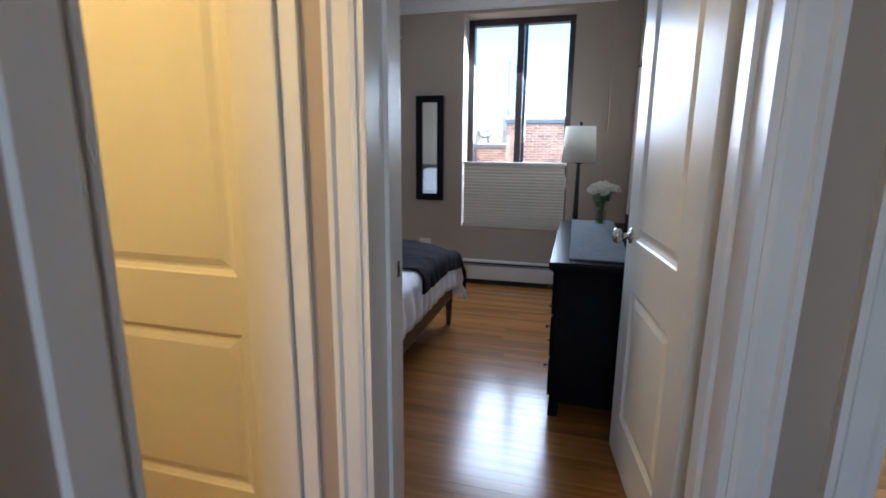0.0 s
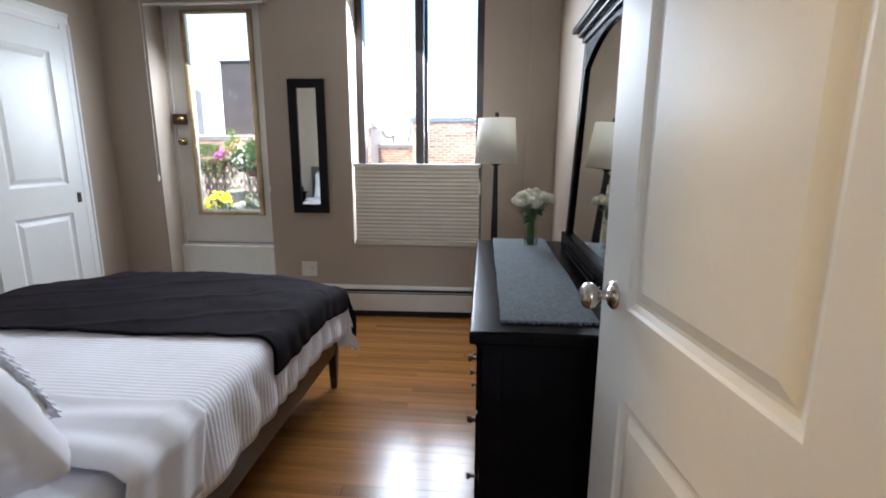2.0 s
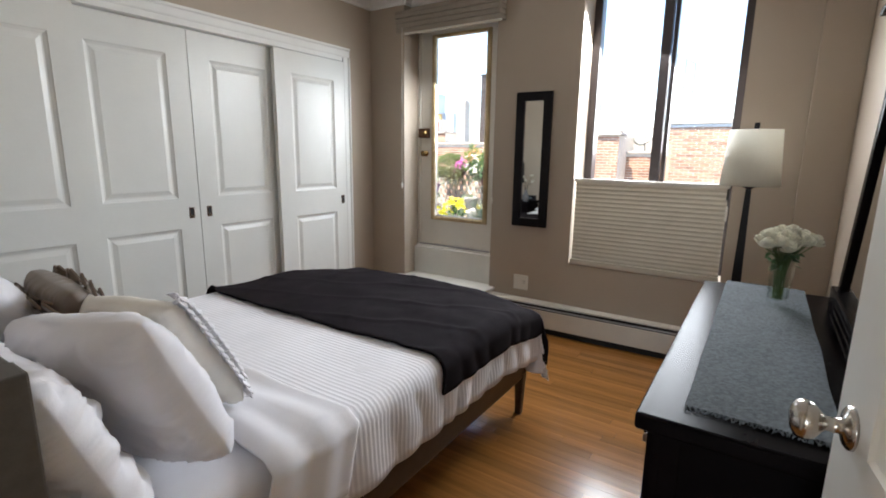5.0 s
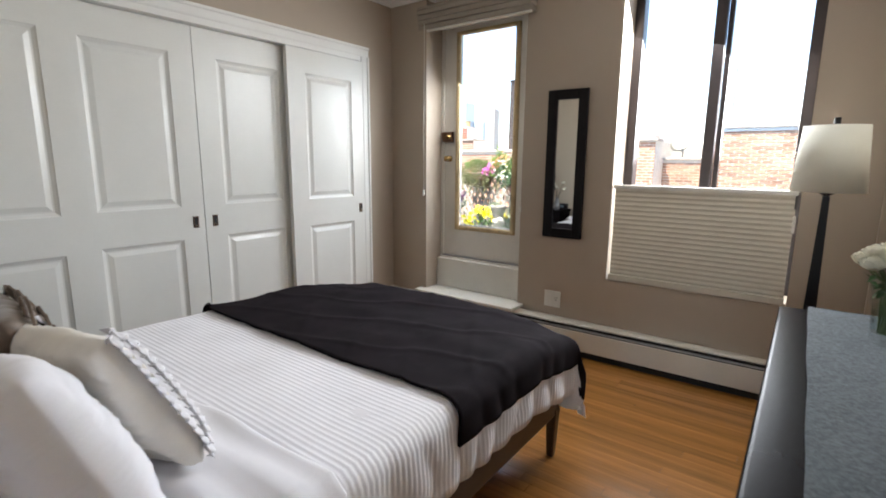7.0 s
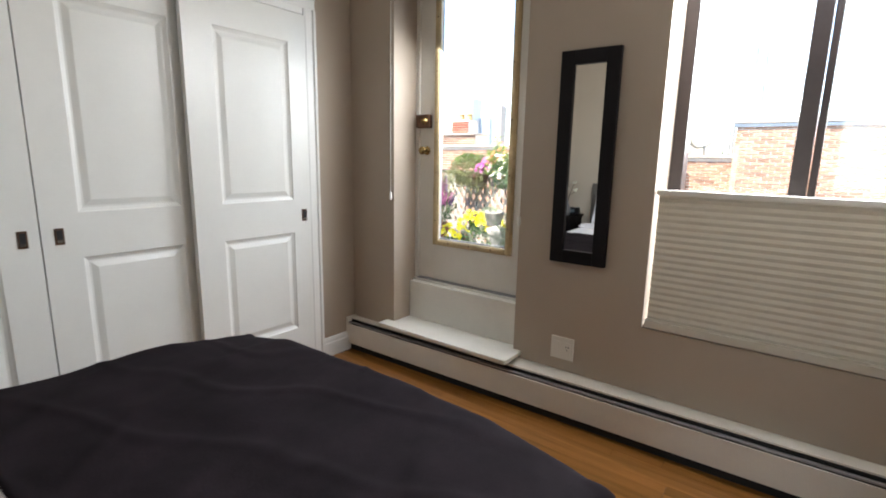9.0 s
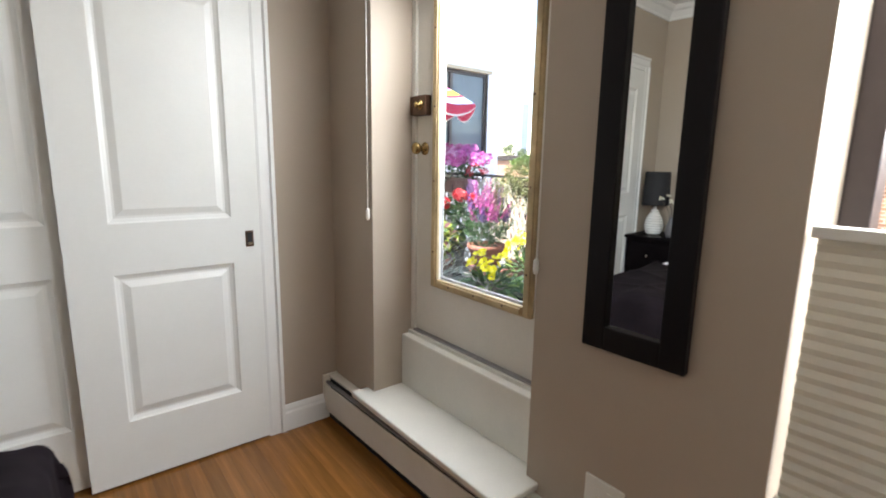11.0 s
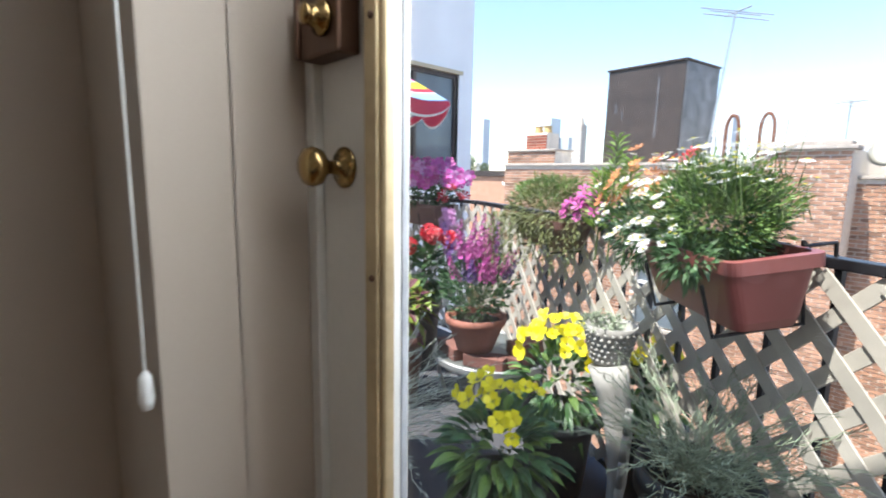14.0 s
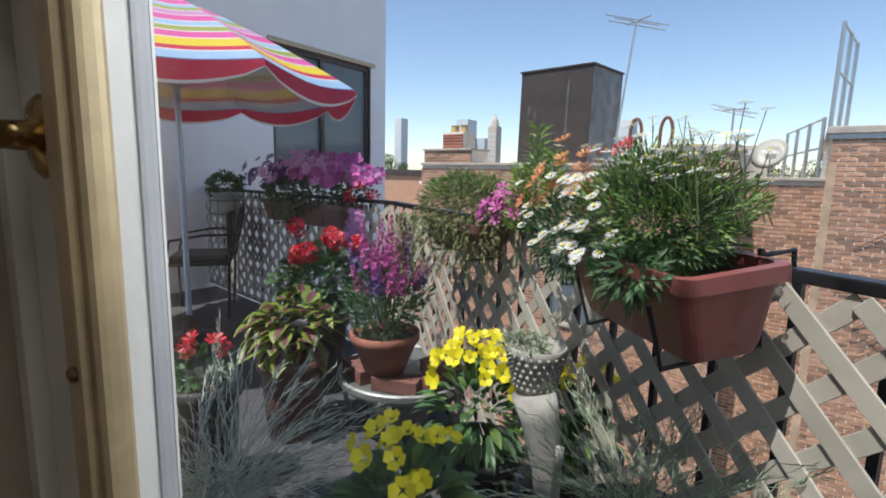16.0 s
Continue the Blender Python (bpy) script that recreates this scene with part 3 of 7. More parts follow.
# pleated blind, drawn up from the bottom
t = thing("pleated_blind", -0.345, 4.85, 0, "cream pleated fabric blind, covering the lower window", "blind")
bm = bmesh.new()
n, za, zb = 19, 0.572, 1.128
for i in range(n):
    a, b = za + (zb - za) * i / n, za + (zb - za) * (i + 1) / n
    m_ = (a + b) / 2
    for s, y in ((0, -0.006), (1, 0.005)):
        yy = (0.0, y)
        for (z_a, y_a), (z_b, y_b) in (((a, 0), (m_, y)), ((m_, y), (b, 0))):
            bm.faces.new([bm.verts.new(q) for q in ((-0.468, y_a, z_a), (0.468, y_a, z_a), (0.468, y_b, z_b), (-0.468, y_b, z_b))])
bmesh.ops.remove_doubles(bm, verts=bm.verts, dist=1e-5)
part("pleats", bm, BLIND, t)
part("bottom_rail", boxbm(-0.472, -0.03, 0.538, 0.472, 0.012, 0.573, bev=0.003), BLIND, t)
part("top_rail", boxbm(-0.474, -0.03, 1.127, 0.474, 0.012, 1.150, bev=0.003), CREAM, t)
part("cord_clip", boxbm(0.462, -0.036, 1.055, 0.474, -0.031, 1.125, bev=0.001), DARKSLOT, t)
part("cord_weight", boxbm(0.463, -0.040, 0.93, 0.476, -0.031, 1.02, bev=0.003), PLASTIC, t)

# ---- balcony door in its recess ----
bm = bmesh.new()
box(bm, -2.27, 4.88, 0.25, -1.474, 4.983, 0.492, bev=0.006)
box(bm, -2.268, 4.915, 0.492, -1.476, 4.98, 0.506, mi=0)
structure("threshold_step", bm, CREAM, "cream painted step under the balcony door")
structure("threshold_plate", boxbm(-2.245, 4.925, 0.5065, -1.493, 4.978, 0.514, bev=0.002), GREYMETAL, "grey metal threshold strip")
bm = bmesh.new()
box(bm, -2.33, 4.655, 0.232, -1.425, 4.882, 0.256, bev=0.006)
structure("door_ledge", bm, CREAM, "cream painted ledge over the baseboard heater")
bm = bmesh.new()
for a in ((-2.27, 4.93, 0.507, -2.245, 4.982, 2.40), (-1.493, 4.93, 0.507, -1.474, 4.982, 2.40), (-2.245, 4.93, 2.372, -1.493, 4.982, 2.40)):
    box(bm, *a, bev=0.003)
structure("door_frame_balcony", bm, CREAM, "cream painted frame of the balcony door")
DX0, DX1, DZ0, DZ1, DY = -2.243, -1.494, 0.517, 2.370, 4.942
GX0, GX1, GZ0, GZ1 = -2.092, -1.609, 0.768, 2.238
d = thing("balcony_door", 0, 0, 0, "cream balcony door with a tall gilt-edged glass pane, closed", "door")
bm = bmesh.new()
for a in ((DX0, DY, DZ0, GX0, DY + 0.026, DZ1), (GX1, DY, DZ0, DX1, DY + 0.026, DZ1), (GX0, DY, DZ0, GX1, DY + 0.026, GZ0), (GX0, DY, GZ1, GX1, DY + 0.026, DZ1)):
    box(bm, *a)
bmesh.ops.remove_doubles(bm, verts=bm.verts, dist=1e-5)
part("leaf", bm, CREAM, d)
for x0_, z0_, x1_, z1_ in ((GX0 - 0.036, GZ0 - 0.032, GX0 + 0.004, GZ1 + 0.024), (GX1 - 0.004, GZ0 - 0.032, GX1 + 0.036, GZ1 + 0.024),
                           (GX0 + 0.004, GZ0 - 0.032, GX1 - 0.004, GZ0 + 0.004), (GX0 + 0.004, GZ1 - 0.004, GX1 - 0.004, GZ1 + 0.024)):
    bm = bmesh.new()
    box(bm, x0_, DY - 0.014, z0_, x1_, DY + 0.003, z1_, bev=0.006, seg=3)
    box(bm, x0_ + 0.008, DY - 0.019, z0_ + 0.008, x1_ - 0.008, DY - 0.010, z1_ - 0.008, bev=0.003)
    part("glazing_bead", bm, GILT, d, "worn gilt glazing bead")
part("pane", boxbm(GX0, DY + 0.010, GZ0, GX1, DY + 0.014, GZ1), GLASS, d).visible_shadow = False
bm = bmesh.new()
for a in ((GX0 - 0.002, DY + 0.014, GZ0, GX0 + 0.002, DY + 0.024, GZ1), (GX1 - 0.012, DY + 0.014, GZ0, GX1 + 0.002, DY + 0.024, GZ1), (GX0 + 0.002, DY + 0.014, GZ0, GX1 - 0.012, DY + 0.024, GZ0 + 0.012)):
    box(bm, *a, bev=0.003)
# grey instead of white: the shade on the stop is put into its colour
part("outer_stop", bm, mat("shade_grey_stop", (0.40, 0.41, 0.42), 0.7, 0, 0.2, 9, 60, 0.2, 0.002), d, "outer glazing stop, greyed for shade")
for i in range(5):
    for x in (GX0 - 0.012, GX1 + 0.012):
        part("screw", lathebm([(0.004, 0), (0.0045, 0.002), (0.003, 0.004)], 10, pose(x, DY - 0.0185, GZ0 + 0.12 + i * 0.29, 90)), BRONZE, d, "dark screw head")
for i in range(3):
    part("screw", lathebm([(0.004, 0), (0.0045, 0.002), (0.003, 0.004)], 10, pose(GX0 + 0.09 + i * 0.15, DY - 0.0185, GZ0 - 0.012, 90)), BRONZE, d, "dark screw head")
round_knob(d, -2.190, DY, 1.306, BRASS, -1, 0.85)
lk = part("rim_lock", boxbm(-2.240, DY - 0.032, 1.437, -2.152, DY - 0.0005, 1.517, bev=0.005), BRONZE, d, "old bronze rim lock with a thumb turn")
part("thumb_turn", lathebm([(0.020, 0), (0.021, 0.006), (0.013, 0.011), (0.011, 0.022), (0.013, 0.026), (0.005, 0.029)], 18, pose(-2.182, DY - 0.032, 1.478, 90)), BRASS, lk, "", True)
part("keeper", boxbm(-2.249, DY - 0.036, 1.440, -2.2405, DY - 0.004, 1.514, bev=0.002), BRONZE, lk)
t = thing("roman_shade", -1.875, 4.75, 2.245, "taupe fabric roman shade, fully raised above the balcony door", "blind")
bm = bmesh.new()
for i in range(4):
    box(bm, -0.475, -0.02 - 0.006 * i, 0.015 + i * 0.036, 0.475, 0.075, 0.049 + i * 0.036, bev=0.010, seg=3)
part("folds", bm, ROMAN, t)
part("hem_bar", boxbm(-0.475, -0.014, 0.0, 0.475, 0.004, 0.014, bev=0.003), CREAM, t, "pale hem bar")
part("head_rail", boxbm(-0.475, -0.035, 0.158, 0.475, 0.078, 0.176, bev=0.003), ROMAN, t)
for x, zz in ((-2.285, 1.038), (-1.470, 0.955)):
    c = thing("shade_cord", x, 4.722 if x < -2 else 4.818, zz, "thin white shade cord with a clear pull", "cord")
    bm = bmesh.new()
    tube(bm, [(0, 0, 0.02), (0.002, 0, 0.6), (0.004, 0.0, 2.30 - zz)], 0.0016, 6)
    part("cord", bm, PLASTIC, c)
    part("pull", lathebm([(0.003, 0.024), (0.008, 0.016), (0.0095, -0.012), (0.006, -0.024), (0.002, -0.026)], 12), PLASTIC, c, "small clear plastic pull", True)

# ---- baseboard heater ----
h = thing("baseboard_heater", -1.09, 4.703, 0, "long cream enamel baseboard heater under the window wall", "heater", 1.5)
HX0, HX1 = -1.535, 1.53
part("front_cover", boxbm(HX0, 0, 0.045, HX1, 0.006, 0.178, bev=0.002), HEATER, h)
part("top_cover", boxbm(HX0, 0.026, 0.206, HX1, 0.14, 0.216, bev=0.003), HEATER, h)
part("damper", boxbm(HX0, 0.007, 0.182, HX1, 0.024, 0.190, bev=0.002), GREYMETAL, h, "grey metal damper blade")
# near-black fill paints the shade inside the heater and under its cover
part("inside", boxbm(HX0 + 0.01, 0.03, 0.03, HX1 - 0.01, 0.07, 0.2), DARKSLOT, h, "heater inside, coloured dark for shade")
part("foot", boxbm(HX0, 0.02, 0.0, HX1, 0.029, 0.046), DARKSLOT, h)
for x in (HX0 - 0.006, HX1):
    part("end_cap", boxbm(x, -0.004, 0.0, x + 0.012, 0.11, 0.222, bev=0.003), HEATER, h)

# wall outlet
t = thing("wall_outlet", -1.195, YN - 0.007, 0.335, "white double wall outlet plate", "outlet")
part("plate", boxbm(-0.06, 0, -0.058, 0.06, 0.007, 0.058, bev=0.003), PLASTIC, t)
for x in (-0.028, 0.028):
    part("insert", boxbm(x - 0.017, -0.003, -0.033, x + 0.017, 0, 0.033, bev=0.001), PLASTIC, t)
for x, z in ((0.022, 0.012), (0.034, 0.012), (0.028, -0.004)):
    # slots are small dark sheets that paint the shade of the holes
    part("slot", boxbm(x - 0.002, -0.0036, z - 0.004, x + 0.002, -0.0031, z + 0.004), DARKSLOT, t)

# wall mirror
t = thing("wall_mirror", -1.146, YN - 0.004, 1.265, "narrow wall mirror in a wide black wooden frame", "mirror", 1.5)
MW, MH, FW = 0.135, 0.486, 0.062
for a in ((-MW, -0.028, -MH, -MW + FW, -0.002, MH), (MW - FW, -0.028, -MH, MW, -0.002, MH), (-MW + FW, -0.028, -MH, MW - FW, -0.002, -MH + FW), (-MW + FW, -0.028, MH - FW, MW - FW, -0.002, MH)):
    part("frame", boxbm(*a, bev=0.004), BLACKFRAME, t)
part("mirror_glass", boxbm(-MW + FW - 0.004, -0.012, -MH + FW - 0.004, MW - FW + 0.004, -0.004, MH - FW + 0.004), MIRROR, t, "clear silvered glass")


# ---- bedroom things ----
def thicken(bm, t):
    """Gives an open sheet a second skin and closed rims."""
    bm.normal_update()
    vs, fs = bm.verts[:], bm.faces[:]
    es = [e for e in bm.edges if e.is_boundary]
    low = {v: bm.verts.new(v.co - v.normal * t) for v in vs}
    for f in fs:
        bm.faces.new([low[v] for v in reversed(f.verts)])
    for e in es:
        bm.faces.new((e.verts[0], e.verts[1], low[e.verts[1]], low[e.verts[0]]))


def drape(bm, x0, x1, y0, y1, left, right, foot, top, lift, nx, ny, ridge=0.0, pitch=0.03, wr=0.004, seed=0.0, thick=0.006, hem=0.0, crown=0.0, folds=0.0):
    """A cloth over the bed: edges at x0, x1 and y1; left, right and foot are the lengths that hang down."""
    r = 0.045 + lift

    def fold(s, edge, sign):
        if s <= 0:
            return edge + sign * (s - r * 0.0), 0.0
        a = min(s / r, math.pi / 2)
        extra = max(0.0, s - r * math.pi / 2)
        return edge + sign * r * math.sin(a), r * (1 - math.cos(a)) + extra
    ex0, ex1, ey1 = x0 + r, x1 - r, y1 - r
    U = [ex0 - left + (ex1 + right - ex0 + left) * i / nx for i in range(nx + 1)]
    V = [y0 + (ey1 + foot - y0) * j / ny for j in range(ny + 1)]
    grid = []
    for j, v in enumerate(V):
        row = []
        for i, u in enumerate(U):
            if u < ex0:
                x, dx = fold(ex0 - u, ex0, -1)
            elif u > ex1:
                x, dx = fold(u - ex1, ex1, 1)
            else:
                x, dx = u, 0.0
            y, dy = fold(v - ey1, ey1, 1) if v > ey1 else (v, 0.0)
            drop = (dx ** 3 + dy ** 3) ** (1 / 3)
            z = top + lift - drop
            cx, cy = max(0.0, abs(u - 0.5 * (ex0 + ex1)) - 0.5 * (ex1 - ex0) + crown), max(0.0, v - ey1 + crown)
            if crown:
                z -= 0.05 * (min(cx, crown) * min(cy, crown) / crown ** 2)
            both = min(dx, dy)
            s = 1 if u > 0.5 * (ex0 + ex1) else -1
            x += s * both * 0.16
            y += both * 0.16
            n1 = noise.noise(Vector((u * 3.1 + seed, v * 3.3, seed)))
            n2 = noise.noise(Vector((u * 9 + seed, v * 8, 3.1 + seed)))
            hang = max(dx, dy)
            z += wr * (n1 + 0.5 * n2) if hang < 0.02 else 0
            if folds and hang < 0.05:
                w1 = u * 1.7 + 0.9 * v + 0.35 * noise.noise(Vector((u * 1.3, v * 1.3, 7.0)))
                z += folds * (max(0.0, math.sin(w1 * 13 + 2 * n1)) ** 6 * (0.4 + n1) + 0.6 * max(0.0, math.sin((v * 2.1 - u * 0.8) * 11 + 3 * n1)) ** 8)
            wave = 0.013 * math.sin((v if dx > dy else u) * 23 + 2.5 * n1) + 0.009 * n2
            k = min(1.0, hang / 0.2)
            if dx > 0.02:
                x += s * abs(wave) * k
            if dy > 0.02:
                y += abs(wave) * k
            if hem and j == 0:
                y += hem * n1
            if ridge:
                z_r = ridge * math.sin(math.pi * v / pitch) ** 2
                if hang < 0.03:
                    z += z_r
                else:
                    x += s * z_r if dx > dy else 0
            row.append(bm.verts.new((x, y, z)))
        grid.append(row)
    for j in range(ny):
        for i in range(nx):
            bm.faces.new((grid[j][i], grid[j][i + 1], grid[j + 1][i + 1], grid[j + 1][i]))
    thicken(bm, thick)
    return bm


def pillow_bm(w, h, t, seed=0.0, n=64, wrinkle=0.012):
    """A stuffed cushion: w along x, h along z, thickness t along y, with soft corners and creases."""
    bm = bmesh.new()
    sides = []
    for s in (-1, 1):
        g = []
        for j in range(n + 1):
            row = []
            for i in range(n + 1):
                u, v = -1 + 2 * i / n, -1 + 2 * j / n
                prof = (max(0.0, 1 - abs(u) ** 3.2) * max(0.0, 1 - abs(v) ** 3.0)) ** 0.42
                sx = 1 - 0.05 * abs(v) ** 9 - 0.045 * (1 - v * v)
                sz = 1 - 0.05 * abs(u) ** 9 - 0.05 * (1 - u * u)
                q = Vector((u * 1.7 + seed, v * 1.7, s * 2 + seed))
                wr = noise.noise(q) + 0.4 * noise.noise(q * 2.7)
                crease = abs(noise.noise(Vector((u * 3.0 + v * 1.5 + seed, v * 2.2 - u, seed + s)))) ** 0.6
                edge = 1 - prof
                bend = q + 0.5 * Vector((noise.noise(q * 1.3), noise.noise(q * 1.3 + Vector((5, 1, 2))), 0))
                fold = (1 - abs(noise.noise(Vector((bend.x * 1.2 + bend.y * 2.1, bend.y * 0.7 - bend.x * 1.6, s + seed))))) ** 7
                ticks = (1 - abs(noise.noise(Vector((u * 2.0 + seed, v * 9.0, s)) if abs(u) > abs(v) else Vector((u * 9.0 + seed, v * 2.0, s))))) ** 5 * max(abs(u), abs(v)) ** 4
                y = s * (t / 2 * prof + 0.003) + wrinkle * wr * min(1.0, prof * 2.0) + s * wrinkle * 0.9 * (crease - 0.45) * min(1.0, prof * 3) * (0.35 + edge) + s * wrinkle * (0.55 * fold + 0.5 * ticks) * min(1.0, prof * 2.5)
                row.append(bm.verts.new((u * w / 2 * sx, y, v * h / 2 * sz)))
            g.append(row)
        sides.append(g)
        for j in range(n):
            for i in range(n):
                q4 = (g[j][i], g[j][i + 1], g[j + 1][i + 1], g[j + 1][i])
                bm.faces.new(q4 if s < 0 else q4[::-1])
    a, b = sides
    rim = [(0, i) for i in range(n)] + [(j, n) for j in range(n)] + [(n, n - i) for i in range(n)] + [(n - j, 0) for j in range(n)]
    for k in range(len(rim)):
        (j1, i1), (j2, i2) = rim[k], rim[(k + 1) % len(rim)]
        bm.faces.new((a[j1][i1], b[j1][i1], b[j2][i2], a[j2][i2]))
    return bm


BX0, BX1, BY0, BY1, BT = -2.03, -0.575, 1.67, 3.63, 0.585
bed = thing("bed", -1.3, 2.6, 0, "low dark walnut platform bed with a grey-brown headboard", "bed")
bed_o = Matrix.Translation((1.3, -2.6, 0))


def bedpart(name, bm, m, label="", smooth=False):
    return part(name, bm, m, bed, label, smooth, at=bed_o)


for x in (BX0 + 0.02, BX1 - 0.055):
    bedpart("side_rail", boxbm(x, BY0, 0.205, x + 0.03, BY1 - 0.03, 0.33, bev=0.004), WALNUT)
bedpart("foot_rail", boxbm(BX0 + 0.02, BY1 - 0.06, 0.205, BX1 - 0.025, BY1 - 0.03, 0.33, bev=0.004), WALNUT)
for x in (BX0 + 0.05, BX1 - 0.045):
    for y in (BY1 - 0.05, BY0 + 0.25):
        bm = bmesh.new()
        vs = box(bm, -0.024, -0.024, 0, 0.024, 0.024, 0.23)
        for v in vs:
            if v.co.z < 0.1:
                v.co.x *= 0.62
                v.co.y *= 0.62
        bmesh.ops.bevel(bm, geom=bm.edges[:], offset=0.003, segments=2, affect="EDGES")
        bmesh.ops.translate(bm, verts=bm.verts, vec=(x, y, 0))
        bedpart("leg", bm, WALNUT)
for x0 in (-2.10, -0.565):
    bedpart("headboard_post", boxbm(x0, 1.603, 0, x0 + 0.065, 1.655, 1.015, bev=0.004), GREYWOOD)
bedpart("headboard_rail", boxbm(-2.034, 1.605, 0.945, -0.566, 1.653, 1.013, bev=0.004), GREYWOOD)
bedpart("headboard_rail", boxbm(-2.034, 1.605, 0.30, -0.566, 1.653, 0.40, bev=0.004), GREYWOOD)
bedpart("headboard_panel", boxbm(-2.034, 1.618, 0.40, -0.566, 1.636, 0.945), mat("pale_headboard_panel", (0.42, 0.38, 0.33), 0.6, 0, 0.1), "pale upholstered headboard panel")
tagged(part("mattress", boxbm(BX0 + 0.035, BY0 + 0.01, 0.28, BX1 - 0.035, BY1 - 0.035, BT - 0.065, bev=0.045, seg=4), COTTON, None, "", True), "white mattress in a fitted sheet on the bed", "mattress")
bm = bmesh.new()
drape(bm, BX0 + 0.01, BX1 - 0.012, 1.68, BY1 - 0.02, 0.24, 0.25, 0.02, BT + 0.002, 0.0, 60, 44, wr=0.012, seed=4.0, thick=0.004, crown=0.34)
tagged(part("bed_sheet", bm, COTTON, None, "", True), "smooth white cotton sheet under the pillows", "sheet")
bm = bmesh.new()
drape(bm, BX0 - 0.004, BX1 + 0.004, 2.25, BY1 + 0.004, 0.27, 0.285, 0.36, BT + 0.008, 0.004, 64, 640, ridge=0.0012, pitch=0.0185, wr=0.004, seed=1.7, thick=0.006, crown=0.30)
tagged(part("quilt", bm, QUILT, None, "", True), "white channel-ribbed quilt, spread over the bed", "quilt")
# turned-back fold at the quilt's head
bm = bmesh.new()
n, mseg = 60, 26
rows = []
for i in range(n + 1):
    f = i / n
    x = BX0 + 0.02 + (BX1 - 0.004 - BX0) * min(f, 0.86) / 0.86 if f < 0.86 else BX1 + 0.012
    drop = 0.0 if f < 0.86 else (f - 0.86) / 0.14 * 0.20
    if f < 0.86:
        x = BX0 + 0.02 + (BX1 - 0.005 - BX0 - 0.02) * f / 0.86
    yc = 2.185 + 0.05 * noise.noise(Vector((x * 2.1, 0.3, 0))) - 0.25 * drop
    row = []
    for k in range(mseg):
        a = 2 * math.pi * k / mseg
        hw, hh = 0.135 + 0.02 * noise.noise(Vector((x * 3, 2, 0))), 0.011
        px = math.cos(a) * hw
        pz = math.sin(a) * hh + (0.010 * noise.noise(Vector((x * 5, px * 9, 1))) + 0.007 * math.sin(px * 55 + 5 * noise.noise(Vector((x * 3, 1, 2)))))
        if drop == 0:
            row.append(bm.verts.new((x, yc + px, BT + 0.027 + pz)))
        else:
            row.append(bm.verts.new((x + 0.010 + pz * 0.7, yc + px, BT + 0.010 - drop)))
    rows.append(row)
for a, b in zip(rows, rows[1:]):
    for k in range(mseg):
        bm.faces.new((a[k], a[(k + 1) % mseg], b[(k + 1) % mseg], b[k]))
bm.faces.new(rows[0])
bm.faces.new(rows[-1])
tagged(part("folded_sheet", bm, COTTON, None, "", True), "crumpled white sheet folded back over the quilt", "sheet")
bm = bmesh.new()
drape(bm, BX0 - 0.012, BX1 + 0.016, 2.778, BY1 + 0.022, 0.17, 0.175, 0.335, BT + 0.012, 0.016, 130, 110, wr=0.010, seed=8.3, thick=0.010, hem=0.03, crown=0.27, folds=0.007)
tagged(part("throw_blanket", bm, THROW, None, "", True), "black velvety throw draped over the foot of the bed", "blanket")


def cushion(name, label, x, y, z, rx, rz, w, h, t, m, seed, ry=0, **k):
    ob = part(name, pillow_bm(w, h, t, seed, **k), m, None, "", True, at=pose(x, y, z, rx, ry, rz))
    return tagged(ob, label, "pillow", "pillows on the bed")


# leaning pillows: thickness along y, facing the foot of the bed
cushion("pillow", "white sleeping pillow leaning on the headboard", -0.90, 1.735, 0.755, 20, 2, 0.68, 0.41, 0.12, COTTON, 1.0, wrinkle=0.022)
cushion("pillow", "white sleeping pillow leaning on the headboard", -1.66, 1.735, 0.765, 20, -2, 0.68, 0.41, 0.12, COTTON, 2.3, wrinkle=0.022)
cushion("pillow", "plump white pillow propped in front", -0.935, 1.912, 0.768, 21, 4, 0.64, 0.375, 0.175, COTTON, 5.1, ry=-10, wrinkle=0.011)
cushion("pillow", "plump white pillow propped in front", -1.68, 1.90, 0.765, 24, -3, 0.62, 0.385, 0.17, COTTON, 6.4, wrinkle=0.012)
iv = cushion("ruffle_pillow", "ivory pillow with a ruffled edge", -1.10, 2.075, 0.762, 27, 4, 0.56, 0.36, 0.11, IVORY, 7.7, ry=-6, wrinkle=0.010)
random.seed(5)
for s in (-1, 1):
    for k in range(2):
        # one gathered ribbon, folded to and fro along the cushion's edge
        bm = bmesh.new()
        rows = []
        for i in range(157):
            v = -0.178 + 0.356 * i / 156
            w = math.sin(i * 0.54 + k) * 0.010
            h = abs(math.sin(i * 0.27 + k * 0.7))
            prof = max(0.0, 1 - abs(v / 0.185) ** 3) ** 0.42
            x0, y0 = s * (0.268 - 0.036 * k), 0.010 + (0.012 + 0.034 * k) * prof
            rows.append([bm.verts.new((x0 + s * (-0.017 + 0.034 * f) + w * (0.5 - f), y0 + (0.004 + 0.013 * h) * math.sin(math.pi * (0.12 + 0.76 * f)), v + w * (f - 0.5) * 1.6)) for f in (0, 0.25, 0.5, 0.75, 1)])
        for r1, r2 in zip(rows, rows[1:]):
            for j in range(4):
                bm.faces.new((r1[j], r1[j + 1], r2[j + 1], r2[j]))
        thicken(bm, 0.0015)
        part("ruffle", bm, COTTON, iv, "gathered white ribbon ruffle", True)
